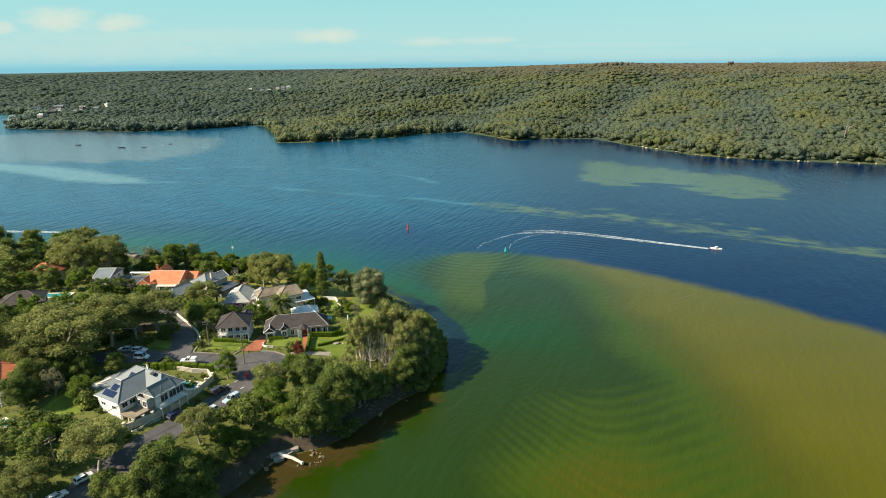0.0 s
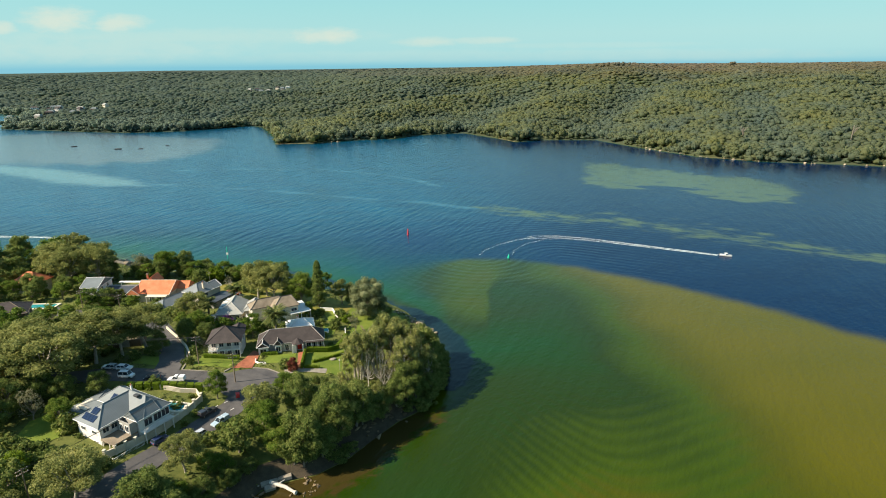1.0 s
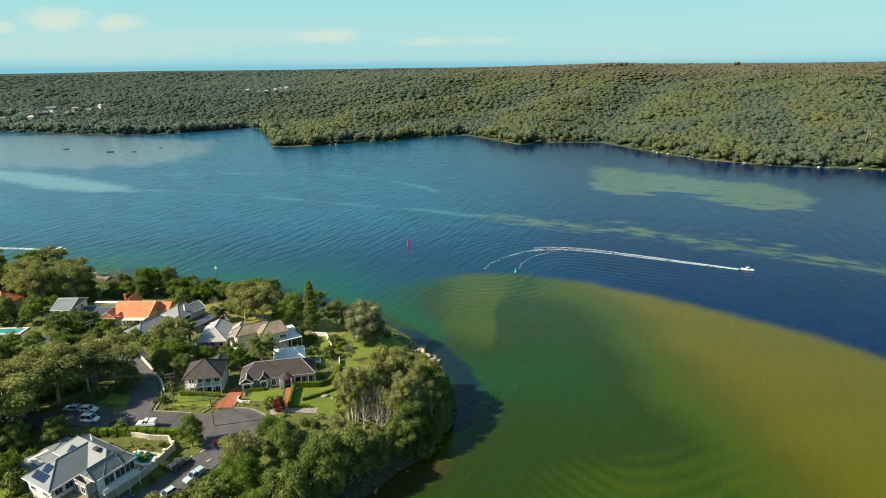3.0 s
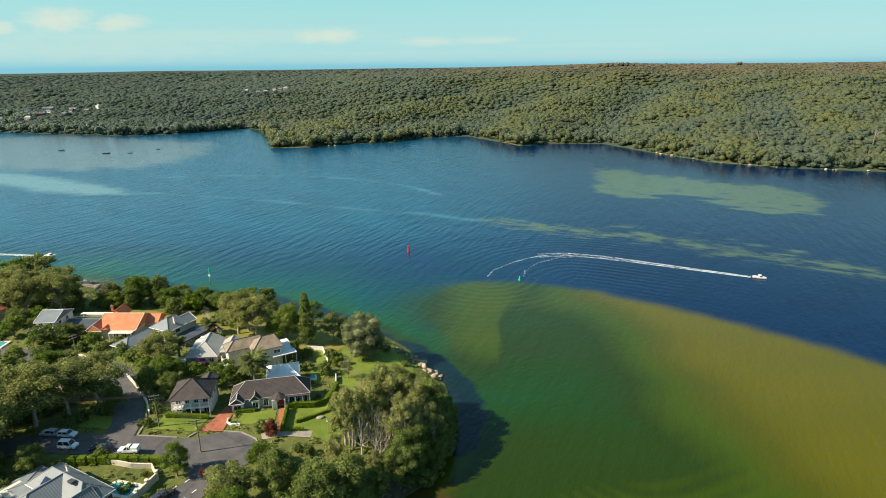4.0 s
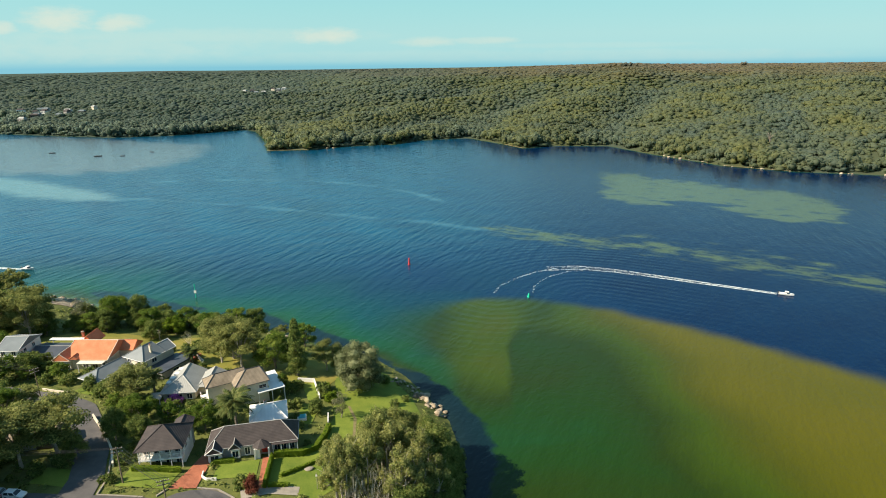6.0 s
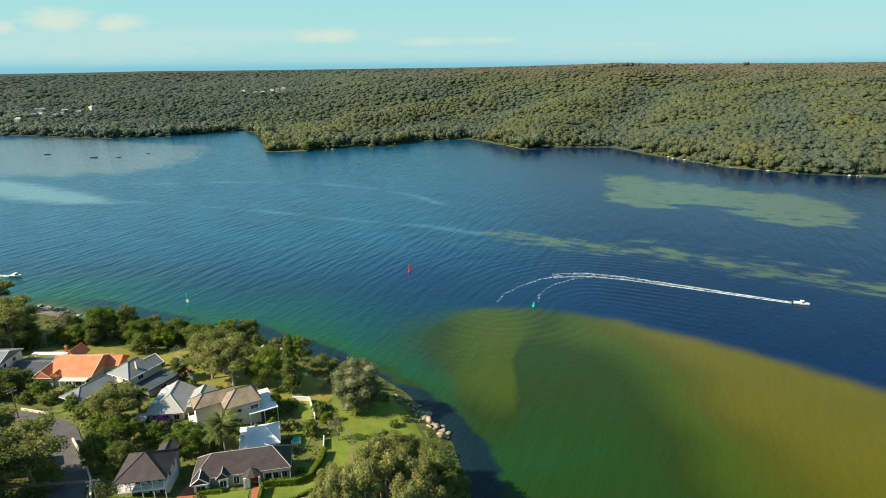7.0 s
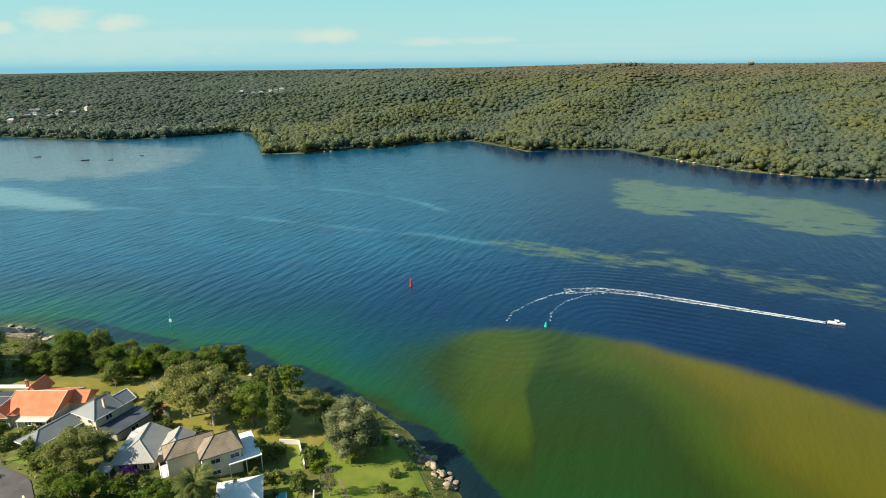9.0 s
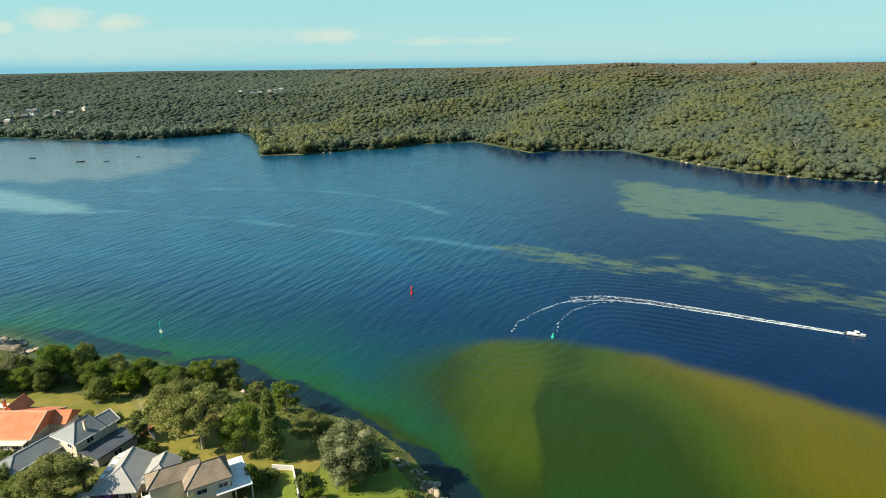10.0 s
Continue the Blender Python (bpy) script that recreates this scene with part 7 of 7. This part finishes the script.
# headland point, its north side, foreshore, the ledge under the trees, the slip, and the platform by the western trees
for x0, y0, x1, y1, n, s, flat in ((-12, 207, -4, 197, 26, 1.4, 0.6), (-18, 215, -12, 207, 14, 1.0, 0.55), (-66, 246, -58, 243, 7, 1.6, 0.6), (-22.5, 138, -12.5, 148, 20, 1.1, 0.3), (-46, 113, -43, 118.5, 9, 0.9, 0.6), (-33.5, 123.6, -28.5, 119.5, 17, 0.5, 0.5), (-34.5, 116.5, -29, 119.5, 13, 0.45, 0.45), (-149, 275, -165, 286, 36, 2.0, 0.28)):
    for k in range(n):
        q = rs.rand()
        spread = 2.6 if flat < 0.29 else 0.6 if s < 0.6 else 1.3
        x, y = x0 + (x1 - x0) * q + rs.normal() * spread, y0 + (y1 - y0) * q + rs.normal() * spread
        size = s * rs.uniform(0.45, 1.35)
        rock(x, y, max(ground_at(x, y), 0.0) + size * flat * 0.25, size, flat, k + int(abs(x0)) * 50, WET_ROCK if y0 < 150 else ROCK)
for x0, y0, x1, y1, n in ((223, 672, 259, 603, 8), (259, 603, 301, 571, 8), (301, 571, 405, 534, 10), (-150, 741, -104, 773, 5)):
    for k in range(n):
        q, size = rs.rand(), rs.uniform(1.0, 2.6)
        rock(x0 + (x1 - x0) * q + rs.normal(), y0 + (y1 - y0) * q + rs.uniform(0, 2.5), size * 0.2, size, 0.5, k + int(abs(x0)) * 50)
# slipway and fallen log on the south shore
ob = base("stone_slip", -39.2, 122.0, 0.7, 23, "broken pale concrete slip at the water's edge", "slipway")
for k, (x0, x1, y0, y1, tilt) in enumerate(((-3.4, 0.4, -1.1, 1.2, 4), (0.5, 3.6, -0.7, 1.5, -5), (-3.0, -0.6, -2.6, -1.2, 8), (-4.6, -3.5, -1.6, 0.6, -9))):
    bm = box(x0, x1, y0, y1, -0.6, 0.3, 0.1)
    bm.transform(pose(0, 0, 0, tilt, tilt * 0.6, tilt))
    part("slab", bm, CONCRETE, ob)
ob = base("driftwood_log", -36.8, 119.2, 0.55, -25, "bleached fallen log lying in the shallows", "log")
bm = add_tube(bmesh.new(), (-3.6, 0, 0.45), (0.4, 0.25, 0.3), 0.48, 0.4, 9)
add_tube(bm, (0.4, 0.25, 0.3), (3.4, -0.1, 0.1), 0.4, 0.3, 9)
part("stem", bm, DRIFTWOOD, ob)
part("root_end", add_tube(bmesh.new(), (3.3, -0.1, 0.1), (3.7, -0.15, 0.15), 0.5, 0.42, 9), DRIFTWOOD, ob)
part("branch", add_tube(bmesh.new(), (-1.6, 0.1, 0.45), (-0.6, 1.5, 1.0), 0.17, 0.07, 7), DRIFTWOOD, ob)


# ---- far houses on the opposite shore ----
def far_house(x, y, turn, long, wide, wall_material, roof_material):
    z = float(hills(np.array([x]), np.array([y]))[0])
    ob = base("far_house", x, y, z, turn, "small far house among the bushland trees", "house", "far houses")
    part("wall", box(-long / 2, long / 2, -wide / 2, wide / 2, -2, 6.5), wall_material, ob)
    bm = bmesh.new()
    v = [bm.verts.new(c) for c in ((-long / 2 - 0.5, -wide / 2 - 0.5, 6.5), (long / 2 + 0.5, -wide / 2 - 0.5, 6.5), (long / 2 + 0.5, wide / 2 + 0.5, 6.5), (-long / 2 - 0.5, wide / 2 + 0.5, 6.5), (-long / 2 + 2, 0, 9), (long / 2 - 2, 0, 9))]
    for fc in ((0, 1, 5, 4), (2, 3, 4, 5), (1, 2, 5), (3, 0, 4), (3, 2, 1, 0)):
        bm.faces.new([v[i] for i in fc])
    part("roof", bm, roof_material, ob)
    for k in range(3):
        a = -long / 2 + long * (k + 0.5) / 3
        part("window", box(a - 1, a + 1, -wide / 2 - 0.05, -wide / 2 - 0.003, 3, 4.8), GLASS, ob)


rs = np.random.RandomState(9)
for k, (x, y) in enumerate(HAMLET):
    far_house(x, y, rs.uniform(-35, 35), rs.uniform(9, 14), rs.uniform(7, 9), (CREAM, GREY_WALL, WHITE, DARK_WALL)[k % 4], (ROOF_SILVER, ROOF_BROWN, ROOF_GREY)[k % 3])


# ---- small garden things ----
ob = base("spa_tub", -39.6, 186.4, ground_at(-39.6, 186.4) + 0.1, 15, "square pale blue spa tub in the shaded side garden", "spa")
part("shell", box(-1.1, 1.1, -1.1, 1.1, 0, 0.8, 0.12), WHITE, ob)
part("cover", box(-0.9, 0.9, -0.9, 0.9, 0.803, 0.9, 0.06), POOL, ob, "blue water surface")
ob = base("garden_boulder", -33.4, 166, ground_at(-33.4, 166) + 0.2, 20, "pale boulder lying on the sunny lawn", "boulder")
bm = bmesh.new()
bmesh.ops.create_icosphere(bm, subdivisions=2, radius=0.7)
for v in bm.verts:
    v.co.z *= 0.55
    v.co.x *= 1.5 + 0.25 * math.sin(v.co.y * 5 + v.co.z * 4)
part("stone", bm, CONCRETE, ob)
car(-73.5, 189.0, 35, "dark", "hatch", "dark hatchback parked beside the silver-roofed house")


# ---- gardens: shrubs and small trees in the yards and along the banks ----
def free(x, y, room):
    """Where plants of that half width stand clear of houses, streets, lawns and water."""
    ok = inside(x, y, SHORE) >= 0.6
    for p in BUILT:
        ok &= inside(x, y, p) <= -room - 0.4
    for p in OPEN_GROUND:
        ok &= inside(x, y, p) <= -room * 0.5
    for p, w in STREETS:
        ok &= -inside(x, y, p, False) > w + room * 0.6
    return ok


rs = np.random.RandomState(31)
taken, shrubs = list(PLANTED), 0
gx, gy = rs.uniform(-205, 2, 4200), rs.uniform(92, 284, 4200)
off = inside(gx, gy, SHORE)
wild = (off < 13) | (gx < -108) | (gy < 112)
tall = np.where(wild & (rs.rand(4200) < 0.6), rs.uniform(4, 9, 4200), rs.uniform(1.2, 3.4, 4200)) * np.where(gx < -150, 1.4, 1)
tall = np.where(off < 5, rs.uniform(2, 5, 4200), tall)
bare = ((gx < -95) & (gx > -160) & (gy > 222)) | ((gx > -50) & (gx < -15) & (gy > 205)) | ((gx > -72) & (gx < -30) & (gy > 208) & (off > 6))
bare |= (gx > -153) & (gx < -130) & (gy > 186) & (gy < 210) & (tall > 2)
bare |= (gx > -24) & (gy > 178) & (gy < 214) & ((tall > 2.4) | (gx > -14))
ok = free(gx, gy, tall * 0.4) & ~bare & (gy > 90)
for k in np.flatnonzero(ok):
    x, y, high = float(gx[k]), float(gy[k]), float(tall[k])
    room = high * 0.4
    if any((x - a) ** 2 + (y - b) ** 2 < (room * 0.75 + r * 0.75) ** 2 for a, b, r in taken):
        continue
    kind = rs.choice(["oak", "broad", "gum"], p=[0.6, 0.25, 0.15]) if high > 4.2 else "shrub"
    if kind == "shrub" and shrubs >= 255:
        continue
    shrubs += kind == "shrub"
    taken.append((x, y, room))
    plant(kind, x, y, high, rs.uniform(0.95, 1.4) if kind == "shrub" else 1.15, 3 + int(k) % 3)
    if len(taken) >= 760:
        break


# low undergrowth, ferns and long grass over all ground that is neither lawn nor built
def undergrowth():
    rs = np.random.RandomState(77)
    x, y = rs.uniform(-175, 0, 6500), rs.uniform(92, 270, 6500)
    ok = free(x, y, 0.25) & (inside(x, y, SHORE) > 0.8)
    x, y = x[ok], y[ok]
    z = land(x, y)
    pieces = []
    for a, b, c in zip(x, y, z):
        s = rs.uniform(0.35, 1.0)
        pieces.append(tufts(rs, (a, b, c + s * 0.2), (s, s, s * 0.7), 7, s * 0.75, -0.1))
    v, f = join(pieces)
    tagged(mesh_object("undergrowth", v, f, LEAF["oak"]), "mixed low garden plants and long grass", "undergrowth", kind="stuff")


undergrowth()
